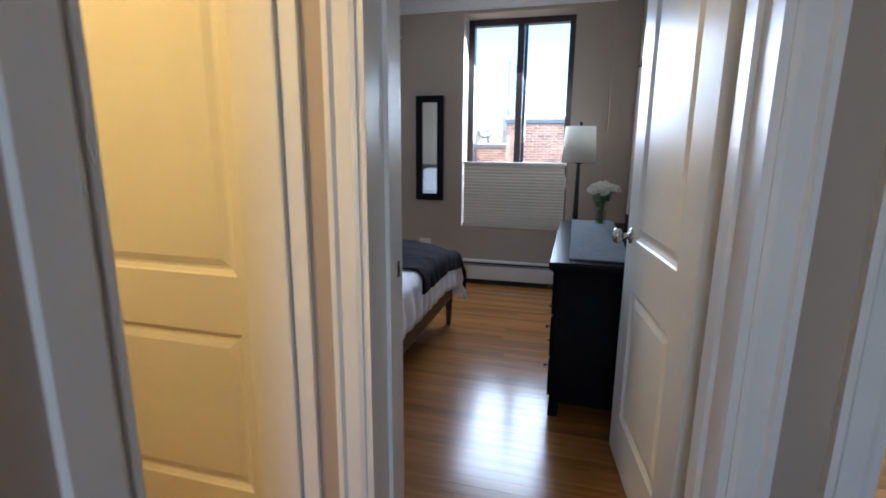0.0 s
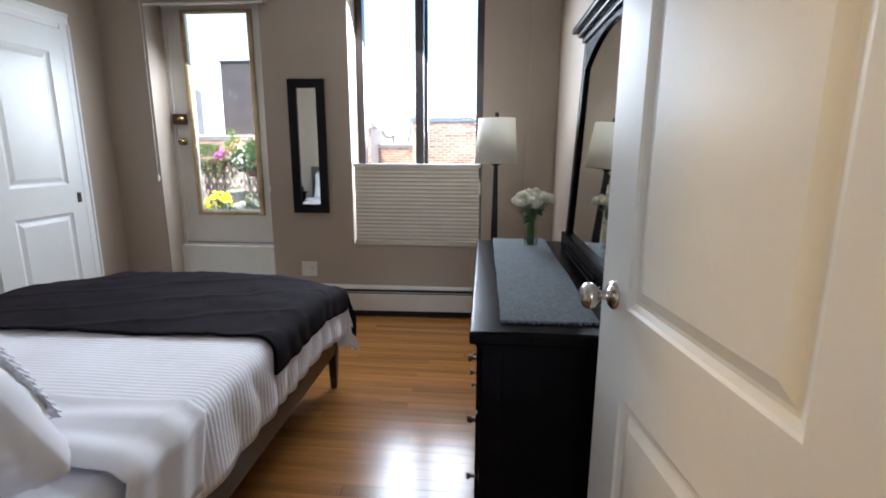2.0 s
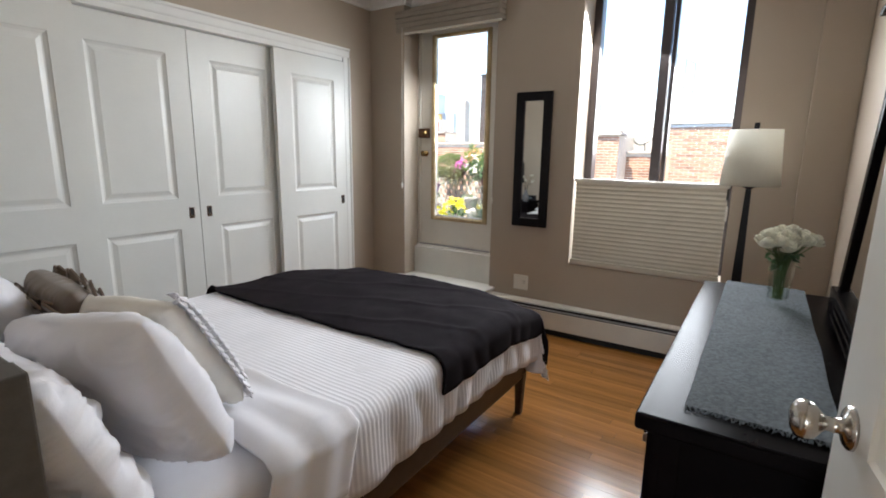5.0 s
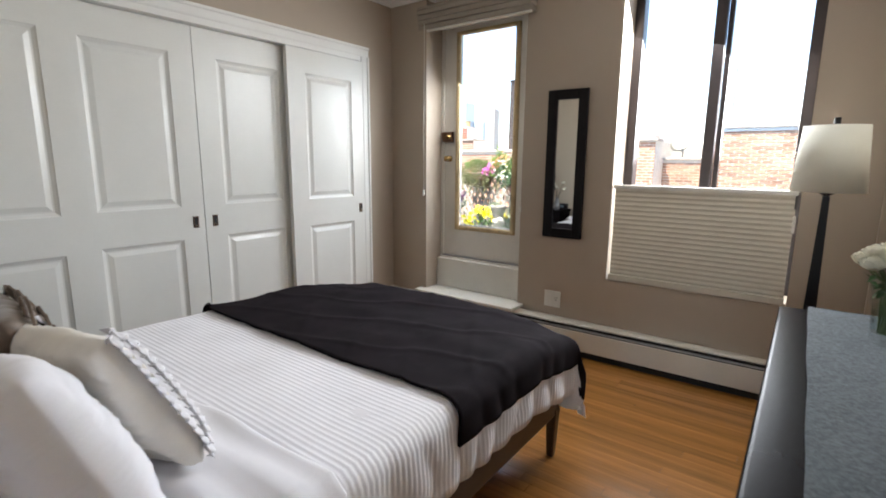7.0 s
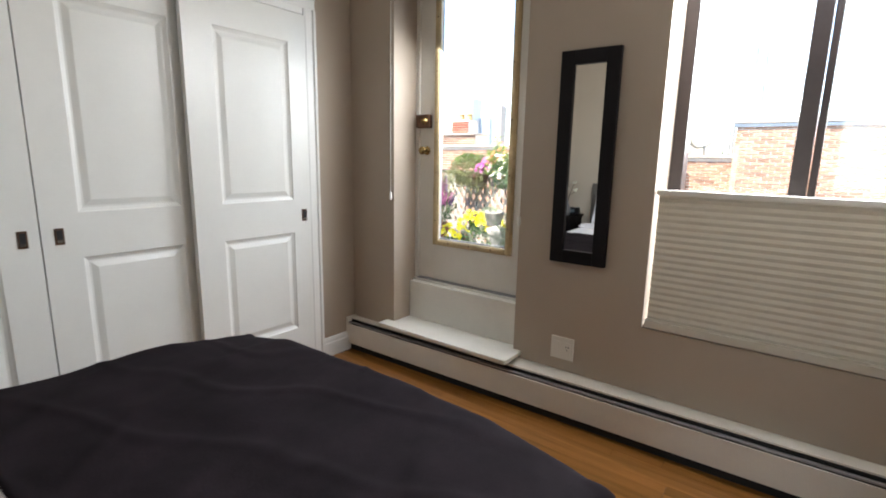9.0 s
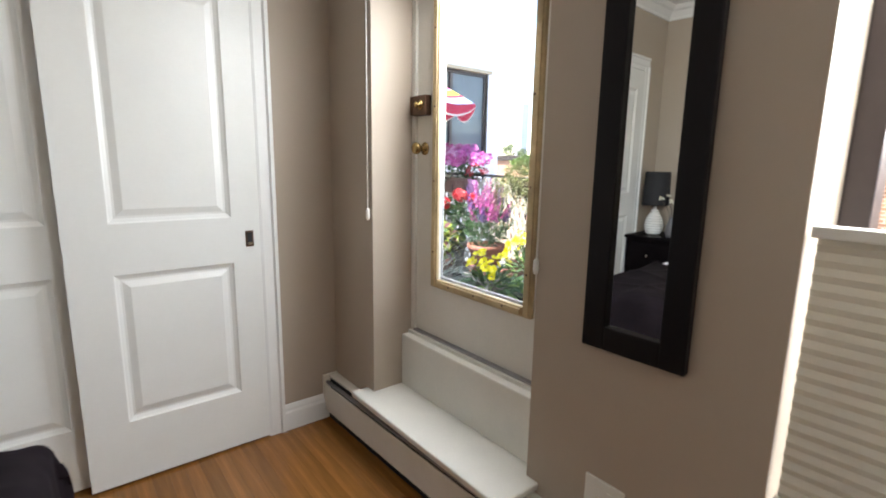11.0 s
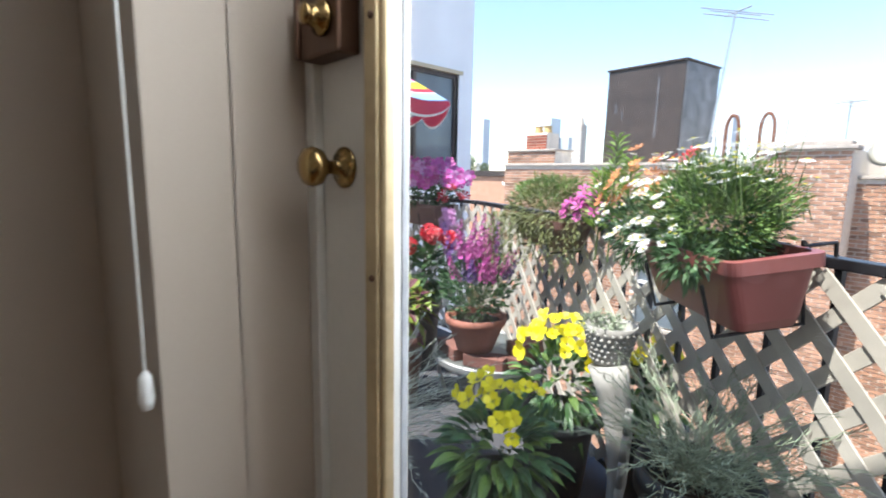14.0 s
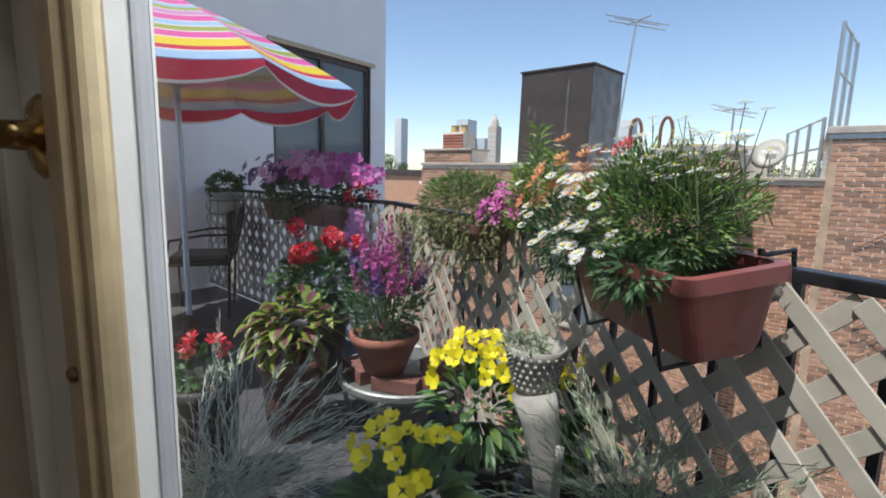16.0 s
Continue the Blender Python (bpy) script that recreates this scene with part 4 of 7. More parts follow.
# woven ribbon cushion
wv = cushion("woven_cushion", "small brown cushion of woven satin ribbons", -1.44, 2.03, 0.752, 20, -4, 0.42, 0.38, 0.13, TAUPE_WEAVE, 9.2, wrinkle=0.006)
ribbon_me = None
for i in range(8):
    for j in range(7):
        u, v = -0.80 + 1.60 * i / 7, -0.80 + 1.60 * j / 6
        prof = (max(0.0, 1 - abs(u) ** 3.2) * max(0.0, 1 - abs(v) ** 3.0)) ** 0.42
        for s in (-1, 1):
            c = Matrix.Translation((u * 0.205, s * (0.066 * prof + (0.016 if (i + j) % 2 else 0.009)), v * 0.185)) @ Euler((random.uniform(-0.12, 0.12) - s * v * 0.45, (0.78 if (i + j) % 2 else -0.78), s * u * -0.45)).to_matrix().to_4x4()
            if ribbon_me is None:
                ob = part("ribbon", boxbm(-0.033, -0.004, -0.0135, 0.033, 0.004, 0.0135, bev=0.003, seg=2), TAUPE_WEAVE, wv, at=c)
                ribbon_me = ob.data
            else:
                ob = new("ribbon", ribbon_me)
                ob.parent, ob.matrix_basis = wv, c

# nightstand, lamp, vase and clock (seen in the wall mirror)
t = thing("nightstand", -2.40, 1.83, 0, "black wooden nightstand beside the bed", "nightstand")
part("body", boxbm(-0.20, -0.20, 0.10, 0.20, 0.19, 0.64, bev=0.004), ESPRESSO, t)
part("top", boxbm(-0.215, -0.215, 0.64, 0.215, 0.21, 0.668, bev=0.006), ESPRESSO, t)
for z in (0.15, 0.40):
    dr = part("drawer", boxbm(-0.185, 0.19, z, 0.185, 0.205, z + 0.22, bev=0.004), ESPRESSO, t)
    part("knob", lathebm([(0.006, 0), (0.006, 0.012), (0.013, 0.018), (0.011, 0.025), (0.003, 0.027)], 14, pose(0, 0.205, z + 0.11, -90)), NICKEL, dr, "", True)
for x in (-0.18, 0.18):
    for y in (-0.18, 0.17):
        part("leg", boxbm(x - 0.018, y - 0.018, 0, x + 0.018, y + 0.018, 0.10, bev=0.003), ESPRESSO, t)
t = thing("table_lamp", -2.47, 1.82, 0.668, "white ribbed ceramic table lamp with a black drum shade", "lamp")
prof = []
for i in range(49):
    f = i / 48
    prof.append((0.03 + 0.045 * math.sin(math.pi * min(1, f * 0.9 + 0.18)) ** 0.8 + 0.004 * math.sin(f * 60), 0.008 + f * 0.20))
part("base", lathebm([(0.05, 0)] + prof + [(0.012, 0.215), (0.010, 0.26)], 24), PAPER, t, "", True)
part("shade", lathebm([(0.110, 0.25), (0.100, 0.53)], 32, close=False), BLACKSHADE, t, "black fabric drum shade", True)
t = thing("bud_vase", -2.29, 1.90, 0.668, "grey ceramic vase with pale dry blossoms", "vase")
part("vase", lathebm([(0.03, 0), (0.045, 0.04), (0.035, 0.10), (0.018, 0.14), (0.024, 0.16)], 20), GREYVASE, t, "", True)
bm = bmesh.new()
for i in range(5):
    a = i * 1.3
    tube(bm, [(0, 0, 0.1), (0.03 * math.cos(a), 0.03 * math.sin(a), 0.22), (0.09 * math.cos(a), 0.09 * math.sin(a), 0.27 + 0.02 * i)], 0.0025, 6)
part("twigs", bm, BARK, t)
bm = bmesh.new()
for i in range(5):
    a = i * 1.3
    for k in range(6):
        c = Matrix.Translation((0.09 * math.cos(a), 0.09 * math.sin(a), 0.28 + 0.02 * i)) @ Euler((random.uniform(-1, 1), random.uniform(-1, 1), k)).to_matrix().to_4x4()
        box(bm, 0, -0.010, -0.002, 0.026, 0.010, 0.002, bev=0.0015, seg=1, m=c)
part("blossoms", bm, PETALWHITE, t)
t = thing("clock_radio", -2.30, 1.73, 0.668, "low black clock radio on the nightstand", "clock")
part("body", boxbm(-0.09, -0.05, 0, 0.09, 0.05, 0.075, bev=0.012, seg=3), BLACKFRAME, t)
part("display", boxbm(-0.06, 0.0505, 0.025, 0.06, 0.0535, 0.058), SLATEGLASS, t)

# ---- dresser ----
t = thing("dresser", 0.385, 3.155, 0, "long espresso wooden dresser with drawers", "dresser")
part("body", boxbm(-0.225, -0.645, 0.075, 0.235, 0.645, 0.738, bev=0.004), ESPRESSO, t)
bm = bmesh.new()
vs = box(bm, -0.258, -0.682, 0.738, 0.245, 0.682, 0.776, bev=0.010, seg=3)
part("top", bm, ESPRESSO, t)
part("cornice_strip", boxbm(-0.240, -0.662, 0.724, 0.238, 0.662, 0.7385, bev=0.003), ESPRESSO, t)
for y in (-0.62, 0.62):
    for x in (-0.205, 0.205):
        part("foot", boxbm(x - 0.024, y - 0.024, 0, x + 0.024, y + 0.024, 0.076, bev=0.004), ESPRESSO, t)
    part("side_frame", boxbm(-0.205, math.copysign(0.645, y) - 0.003, 0.09, -0.165, math.copysign(0.645, y) + 0.004, 0.72, bev=0.002), ESPRESSO, t)
part("plinth", boxbm(-0.215, -0.60, 0.045, -0.19, 0.60, 0.0755, bev=0.003), ESPRESSO, t)
for j, (za, zb) in enumerate(((0.10, 0.29), (0.305, 0.50), (0.515, 0.71))):
    for ya, yb in ((-0.625, -0.01), (0.01, 0.625)):
        dr = part("drawer", boxbm(-0.238, ya, za, -0.2255, yb, zb, bev=0.004), ESPRESSO, t)
        for yy in (ya + 0.14, yb - 0.14):
            part("pull", lathebm([(0.012, 0), (0.006, 0.004), (0.005, 0.014), (0.012, 0.020), (0.010, 0.027), (0.003, 0.029)], 12, pose(-0.238, yy, (za + zb) / 2, 0, -90)), BRONZE, dr, "small bronze knob", True)
# dresser mirror, leaning slightly back
t = thing("dresser_mirror", 0.575, 3.155, 0.776, "large arched dresser mirror in an espresso frame with a cornice", "mirror")
tilt = pose(0, 0, 0, 0, 2.6, 0)
MH2, MW2 = 0.93, 0.44
part("base_rail", boxbm(-0.030, -0.50, 0.002, 0.030, 0.50, 0.085, bev=0.006), ESPRESSO, t, at=None)
bm = bmesh.new()
for i in range(3):
    box(bm, -0.045 + 0.006 * i, -0.28, 0.02 + 0.018 * i, -0.030, 0.28, 0.032 + 0.018 * i, bev=0.003)
part("carved_plinth", bm, ESPRESSO, t)
for s in (-1, 1):
    part("stile", boxbm(-0.018, s * MW2 - 0.03, 0.085, 0.020, s * MW2 + 0.03, MH2 + 0.02, bev=0.007, seg=3), ESPRESSO, t, at=tilt)
# arched head: a spandrel of short blocks under the cornice
bm = bmesh.new()
n = 24
for i in range(n):
    ya, yb = -MW2 + 2 * MW2 * i / n, -MW2 + 2 * MW2 * (i + 1) / n
    za = [MH2 - 0.12 * (abs(q) / MW2) ** 2.2 for q in (ya, yb)]
    v = [bm.verts.new(p) for p in ((-0.016, ya, za[0]), (-0.016, yb, za[1]), (-0.016, yb, MH2 + 0.02), (-0.016, ya, MH2 + 0.02), (0.018, ya, za[0]), (0.018, yb, za[1]), (0.018, yb, MH2 + 0.02), (0.018, ya, MH2 + 0.02))]
    for q in ((0, 1, 2, 3), (7, 6, 5, 4), (0, 4, 5, 1), (3, 2, 6, 7)):
        bm.faces.new([v[k] for k in q])
bmesh.ops.remove_doubles(bm, verts=bm.verts, dist=1e-5)
part("arched_head", bm, ESPRESSO, t, at=tilt)
bm = bmesh.new()
box(bm, -0.030, -MW2 - 0.035, MH2 + 0.02, 0.028, MW2 + 0.035, MH2 + 0.045, bev=0.006)
box(bm, -0.050, -MW2 - 0.055, MH2 + 0.0455, 0.032, MW2 + 0.055, MH2 + 0.066, bev=0.008)
box(bm, -0.072, -MW2 - 0.080, MH2 + 0.0665, 0.034, MW2 + 0.080, MH2 + 0.090, bev=0.006)
part("cornice", bm, ESPRESSO, t, at=tilt)
part("mirror_glass", boxbm(-0.004, -MW2 + 0.02, 0.08, 0.006, MW2 - 0.02, MH2 + 0.01), MIRROR, t, "clear silvered glass", at=tilt)

# runner with fringed ends
t = thing("table_runner", 0.35, 3.205, 0.777, "grey hand-woven runner with frayed ends on the dresser", "runner")
bm = bmesh.new()
nx, ny = 24, 90
g = []
for j in range(ny + 1):
    row = []
    for i in range(nx + 1):
        x, y = -0.138 + 0.276 * i / nx, -0.645 + 1.29 * j / ny
        x += 0.006 * noise.noise(Vector((y * 3, i * 0.01, 1))) * (1 if i in (0, nx) else 0.4)
        z = 0.005 + 0.004 * noise.noise(Vector((x * 8, y * 6, 4))) + 0.0012 * noise.noise(Vector((x * 90, y * 70, 2)))
        row.append(bm.verts.new((x, y, z)))
    g.append(row)
for j in range(ny):
    for i in range(nx):
        bm.faces.new((g[j][i], g[j][i + 1], g[j + 1][i + 1], g[j + 1][i]))
thicken(bm, 0.004)
part("cloth", bm, RUNNER, t)
for s in (-1, 1):
    bm = bmesh.new()
    for i in range(60):
        x = -0.135 + 0.27 * i / 59
        y = s * 0.645
        tube(bm, [(x, y, 0.005), (x + random.uniform(-0.005, 0.005), y + s * 0.008, 0.006), (x + random.uniform(-0.008, 0.008), y + s * random.uniform(0.012, 0.022), 0.003)], 0.0016, 4)
    part("fringe", bm, RUNNER, t)
# floor lamp between dresser and window
t = thing("floor_lamp", 0.232, 4.47, 0, "slim black floor lamp with a white linen shade, switched off", "lamp")
part("base_plate", lathebm([(0.14, 0), (0.14, 0.012), (0.10, 0.022), (0.05, 0.03)], 32), BLACKFRAME, t, "", True)
bm = bmesh.new()
vs = box(bm, -0.036, -0.036, 0.03, 0.036, 0.036, 1.15)
for v in vs:
    if v.co.z > 1:
        v.co.x *= 0.36
        v.co.y *= 0.36
bmesh.ops.bevel(bm, geom=bm.edges[:], offset=0.003, segments=2, affect="EDGES")
part("pole", bm, BLACKFRAME, t, "tapering square black pole")
part("neck", lathebm([(0.012, 1.15), (0.026, 1.158), (0.030, 1.166), (0.010, 1.175), (0.008, 1.45)], 16), BLACKFRAME, t, "", True)
bm = bmesh.new()
lathe(bm, [(0.138, 1.168), (0.118, 1.452)], 40, close=False)
thicken(bm, 0.0015)
part("shade", bm, SHADE, t, "white linen drum shade", True)
bm = bmesh.new()
for k in range(3):
    a = k * 2.094
    tube(bm, [(0, 0, 1.445), (0.118 * math.cos(a), 0.118 * math.sin(a), 1.445)], 0.002, 6)
part("spider", bm, NICKEL, t)
part("finial", boxbm(-0.012, -0.012, 1.458, 0.012, 0.012, 1.488, bev=0.003), BLACKFRAME, t)
part("finial_stem", lathebm([(0.005, 1.44), (0.005, 1.459)], 10), BLACKFRAME, t)


def rose_bm(r):
    """A many-petalled round blossom."""
    bm = bmesh.new()
    for ring, (k, rr, tilt_) in enumerate(((4, 0.35, 1.35), (6, 0.62, 1.05), (8, 0.9, 0.7), (9, 1.05, 0.35))):
        for i in range(k):
            a = 2 * math.pi * i / k + ring * 0.5
            m_ = Matrix.Rotation(a, 4, "Z") @ Matrix.Translation((r * rr * 0.35, 0, r * 0.15 * (3 - ring))) @ Matrix.Rotation(-tilt_, 4, "Y")
            w, l = r * 0.62, r * 0.85
            pts = [(0, -w * 0.4, 0), (0, w * 0.4, 0), (l * 0.6, w * 0.75, 0.12 * r), (l, w * 0.35, 0.28 * r), (l, -w * 0.35, 0.28 * r), (l * 0.6, -w * 0.75, 0.12 * r)]
            v = [bm.verts.new(m_ @ Vector(p)) for p in pts]
            bm.faces.new((v[0], v[1], v[2], v[5]))
            bm.faces.new((v[5], v[2], v[3], v[4]))
    return bm


# glass vase with white roses
VX, VY, VZ = 0.388, 3.57, 0.785
t = thing("glass_vase", VX, VY, VZ, "clear square-footed glass vase half full of water", "vase")
bm = bmesh.new()
lathe(bm, [(0.033, 0), (0.034, 0.014), (0.036, 0.068), (0.044, 0.137), (0.055, 0.200), (0.058, 0.226), (0.0555, 0.226), (0.0525, 0.200), (0.0415, 0.137), (0.0335, 0.068), (0.0315, 0.020), (0.001, 0.018)], 8, close=False)
part("glass", bm, VASEGLASS, t, "", False)
part("water", lathebm([(0.030, 0.02), (0.032, 0.06), (0.037, 0.10), (0.001, 0.1005)], 8), WATER, t)
random.seed(11)
fl = thing("white_roses", VX, VY, VZ + 0.02, "bunch of white roses standing in the glass vase", "flowers")
rb = rose_bm(0.030)
rose_me = None
for i in range(24):
    a, rr = i * 2.4, 0.086 * math.sqrt((i + 0.5) / 24)
    p = Vector((rr * math.cos(a), rr * math.sin(a), 0.198 + 0.045 * (1 - rr / 0.086) + random.uniform(-0.010, 0.012)))
    m_ = Matrix.Translation(p) @ Euler((rr * 6 * -math.sin(a) * 0.9, rr * 6 * math.cos(a) * 0.9, a)).to_matrix().to_4x4()
    if rose_me is None:
        ob = part("rose", rb, PETALWHITE, fl, "white rose head", at=m_)
        rose_me = ob.data
    else:
        ob = new("rose", rose_me)
        ob.parent, ob.matrix_basis = fl, m_
    bm = bmesh.new()
    tube(bm, [(random.uniform(-0.015, 0.015), random.uniform(-0.015, 0.015), 0.0), (p.x * 0.3, p.y * 0.3, 0.15), (p.x, p.y, p.z - 0.005)], 0.0022, 6)
    part("stem", bm, STEM, fl)
bm = bmesh.new()
for i in range(46):
    a, rr, z = random.uniform(0, 6.28), random.uniform(0.005, 0.045), random.uniform(0.12, 0.205)
    m_ = Matrix.Translation((rr * math.cos(a), rr * math.sin(a), z)) @ Euler((random.uniform(-1, 1), random.uniform(-1, 1), a)).to_matrix().to_4x4()
    v = [bm.verts.new(m_ @ Vector(p)) for p in ((0, 0, 0), (0.014, -0.009, 0.003), (0.035, 0, 0), (0.014, 0.009, 0.003))]
    bm.faces.new(v)
part("leaves", bm, LEAF, fl)


# ---- balcony and beyond ----
structure("ground", boxbm(-900, -300, -9.2, 900, 2500, -9.0), ROOFGREY, "grey ground far below")
DZ = 0.15
bm = bmesh.new()
rim_ = [(-6.45, 4.99), (-0.4, 4.99), (-0.4, 5.22), (-0.9, 5.48), (-3.75, 6.975), (-6.45, 7.25)]
lo_, hi_ = [bm.verts.new((x, y, DZ - 0.25)) for x, y in rim_], [bm.verts.new((x, y, DZ)) for x, y in rim_]
bm.faces.new(hi_)
bm.faces.new(lo_[::-1])
for k in range(6):
    bm.faces.new((lo_[k], lo_[(k + 1) % 6], hi_[(k + 1) % 6], hi_[k]))
structure("deck", bm, DECK, "grey felt roof deck of the balcony")
structure("outer_roof", boxbm(-3.5, -2.8, 2.69, 2.7, 4.82, 2.75), ROOFGREY, "flat roof over the flat")
rng = random.Random(21)


def rot_to(d, spin=0.0):
    return Vector(d).to_track_quat("Z", "Y").to_matrix().to_4x4() @ Matrix.Rotation(spin, 4, "Z")


def leaf_quads(V, Fc, p, d, L, W, bend=0.25):
    """One bent leaf from p along d into vertex and face lists."""
    d = Vector(d).normalized()
    s = d.cross(Vector((rng.uniform(-1, 1), rng.uniform(-1, 1), rng.uniform(0.2, 1)))).normalized()
    n = s.cross(d)
    b = len(V)
    p = Vector(p)
    mid, tip = p + d * L * 0.5 + n * L * bend * 0.3, p + d * L - n * L * bend * 0.3 - Vector((0, 0, L * bend * 0.4))
    V += [p, mid - s * W / 2, tip, mid + s * W / 2, mid - n * W * 0.12]
    Fc += [(b, b + 1, b + 4), (b + 1, b + 2, b + 4), (b + 2, b + 3, b + 4), (b + 3, b, b + 4)]


def ovate_leaf(V, Fc, p, d, L, W, droop=0.35):
    """A broad pointed leaf folded along its midrib and arching over."""
    d = Vector(d).normalized()
    s = d.cross(Vector((rng.uniform(-0.3, 0.3), rng.uniform(-0.3, 0.3), 1))).normalized()
    n = s.cross(d)
    b = len(V)
    p = Vector(p)
    for f, w in ((0.0, 0.05), (0.2, 0.36), (0.45, 0.5), (0.72, 0.36), (0.9, 0.15), (1.0, 0.0)):
        c = p + d * L * f - Vector((0, 0, L * droop * f * f))
        V += [c - s * W * w + n * W * w * 0.35, c, c + s * W * w + n * W * w * 0.35]
    for k in range(5):
        i = b + 3 * k
        Fc += [(i, i + 1, i + 4, i + 3), (i + 1, i + 2, i + 5, i + 4)]


def twig(V, Fc, st, p, d, ln, needles, L, W, arch=0.5):
    """An arching stem in four steps with needles set along it."""
    d = Vector(d).normalized()
    p = Vector(p)
    side = Vector((d.x, d.y, 0))
    prev = p
    pts = [p + d * ln * f + side * ln * arch * 0.35 * f * f - Vector((0, 0, ln * arch * f * f * 0.5)) for f in (0.25, 0.5, 0.75, 1.0)]
    for q in pts:
        st.append((prev, q))
        for k in range(needles // 4):
            g = prev.lerp(q, k / (needles / 4))
            a = (q - prev).normalized()
            leaf_quads(V, Fc, g, a + 0.55 * Vector((rng.uniform(-1, 1), rng.uniform(-1, 1), rng.uniform(-0.5, 1))), L * rng.uniform(0.6, 1.3), W, 0.15)
        prev = q


def blossom(V, Fc, p, d, r, k=5, cup=0.35, w=0.75):
    """A flat flower of k petals facing d."""
    m = Matrix.Translation(p) @ rot_to(d, rng.uniform(0, 6))
    for i in range(k):
        a = 2 * math.pi * i / k
        c, s = math.cos(a), math.sin(a)
        h = math.pi / k * w
        b = len(V)
        for rr, aa, z in ((0.10, 0, 0), (0.7, -h, cup * 0.5), (1.0, -h * 0.5, cup), (1.0, h * 0.5, cup * 0.9), (0.7, h, cup * 0.5)):
            V.append(m @ Vector((r * rr * math.cos(a + aa), r * rr * math.sin(a + aa), r * z)))
        Fc += [(b, b + 1, b + 2), (b, b + 2, b + 3), (b, b + 3, b + 4)]


def raw(name, V, Fc, material, parent=None, label="", at=None):
    me = bpy.data.meshes.new(name)
    me.from_pydata([tuple(v) for v in V], [], Fc)
    me.materials.append(material)
    ob = new(name, me)
    if parent is not None:
        ob.parent = parent
    if at is not None:
        ob.matrix_basis = at
    if label:
        tagged(ob, label)
    return ob


def cloud(n, c, rad, shell=0.5):
    """Points in an uneven ellipsoid, with their outward directions."""
    out = []
    while len(out) < n:
        p = Vector((rng.uniform(-1, 1), rng.uniform(-1, 1), rng.uniform(-1, 1)))
        l = p.length
        if l > 1 or l < 0.05:
            continue
        if rng.random() > l ** (3 * shell):
            continue
        k = 0.85 + 0.3 * noise.noise(p * 2.3 + Vector(c))
        out.append((Vector(c) + Vector((p.x * rad[0], p.y * rad[1], p.z * rad[2])) * k, p.normalized()))
    return out


def foliage(parent, n, c, rad, L, W, material, up=0.5, name="leaves", label="", bend=0.3):
    V, Fc = [], []
    for p, d in cloud(n, c, rad):
        leaf_quads(V, Fc, p, d + Vector((rng.uniform(-0.5, 0.5), rng.uniform(-0.5, 0.5), up + rng.uniform(-0.3, 0.3))), L * rng.uniform(0.6, 1.2), W * rng.uniform(0.7, 1.2), bend)
    return raw(name, V, Fc, material, parent, label)


def flowers(parent, n, c, rad, r, material, k=5, label="", face=(0.2, -0.6, 0.6), cup=0.35, w=0.75, name="blossoms", top=True):
    V, Fc = [], []
    for p, d in cloud(n, c, rad, 1.0):
        if top and d.z < -0.25:
            continue
        blossom(V, Fc, p, d + Vector(face) + Vector((rng.uniform(-0.3, 0.3), rng.uniform(-0.3, 0.3), rng.uniform(-0.2, 0.2))), r * rng.uniform(0.75, 1.15), k, cup, w)
    return raw(name, V, Fc, material, parent, label)


def stalks(parent, pts, r, material, name="stems"):
    bm = bmesh.new()
    for a, b in pts:
        a, b = Vector(a), Vector(b)
        m = (a + b) / 2 + Vector((rng.uniform(-0.02, 0.02), rng.uniform(-0.02, 0.02), 0.01))
        tube(bm, [a, m, b], r, 5, taper=r * 0.6)
    return part(name, bm, material, parent)


def pot(name, x, y, z, r, h, material, label, soil=True, flare=0.78):
    t = thing(name, x, y, z, label, "plant pot")
    part("body", lathebm([(r * flare, 0), (r * (flare + 0.12), h * 0.5), (r * 0.97, h * 0.86), (r * 1.08, h * 0.865), (r * 1.08, h), (r * 0.95, h), (r * 0.92, h * 0.82), (0.002, h * 0.82)], 28), material, t, "", True)
    if soil:
        part("soil", lathebm([(r * 0.90, h * 0.825), (r * 0.5, h * 0.88), (0.002, h * 0.89)], 20), SOIL, t)
    return t


def plant(name, label, x, y, z):
    return thing(name, x, y, z, label, "plant")


# railing: two straight runs that meet at a corner
RA, RB, RC = Vector((-0.9, 5.438, 0)), Vector((-3.75, 6.93, 0)), Vector((-6.44, 7.2, 0))
RZ = 1.135
slat_me = {}


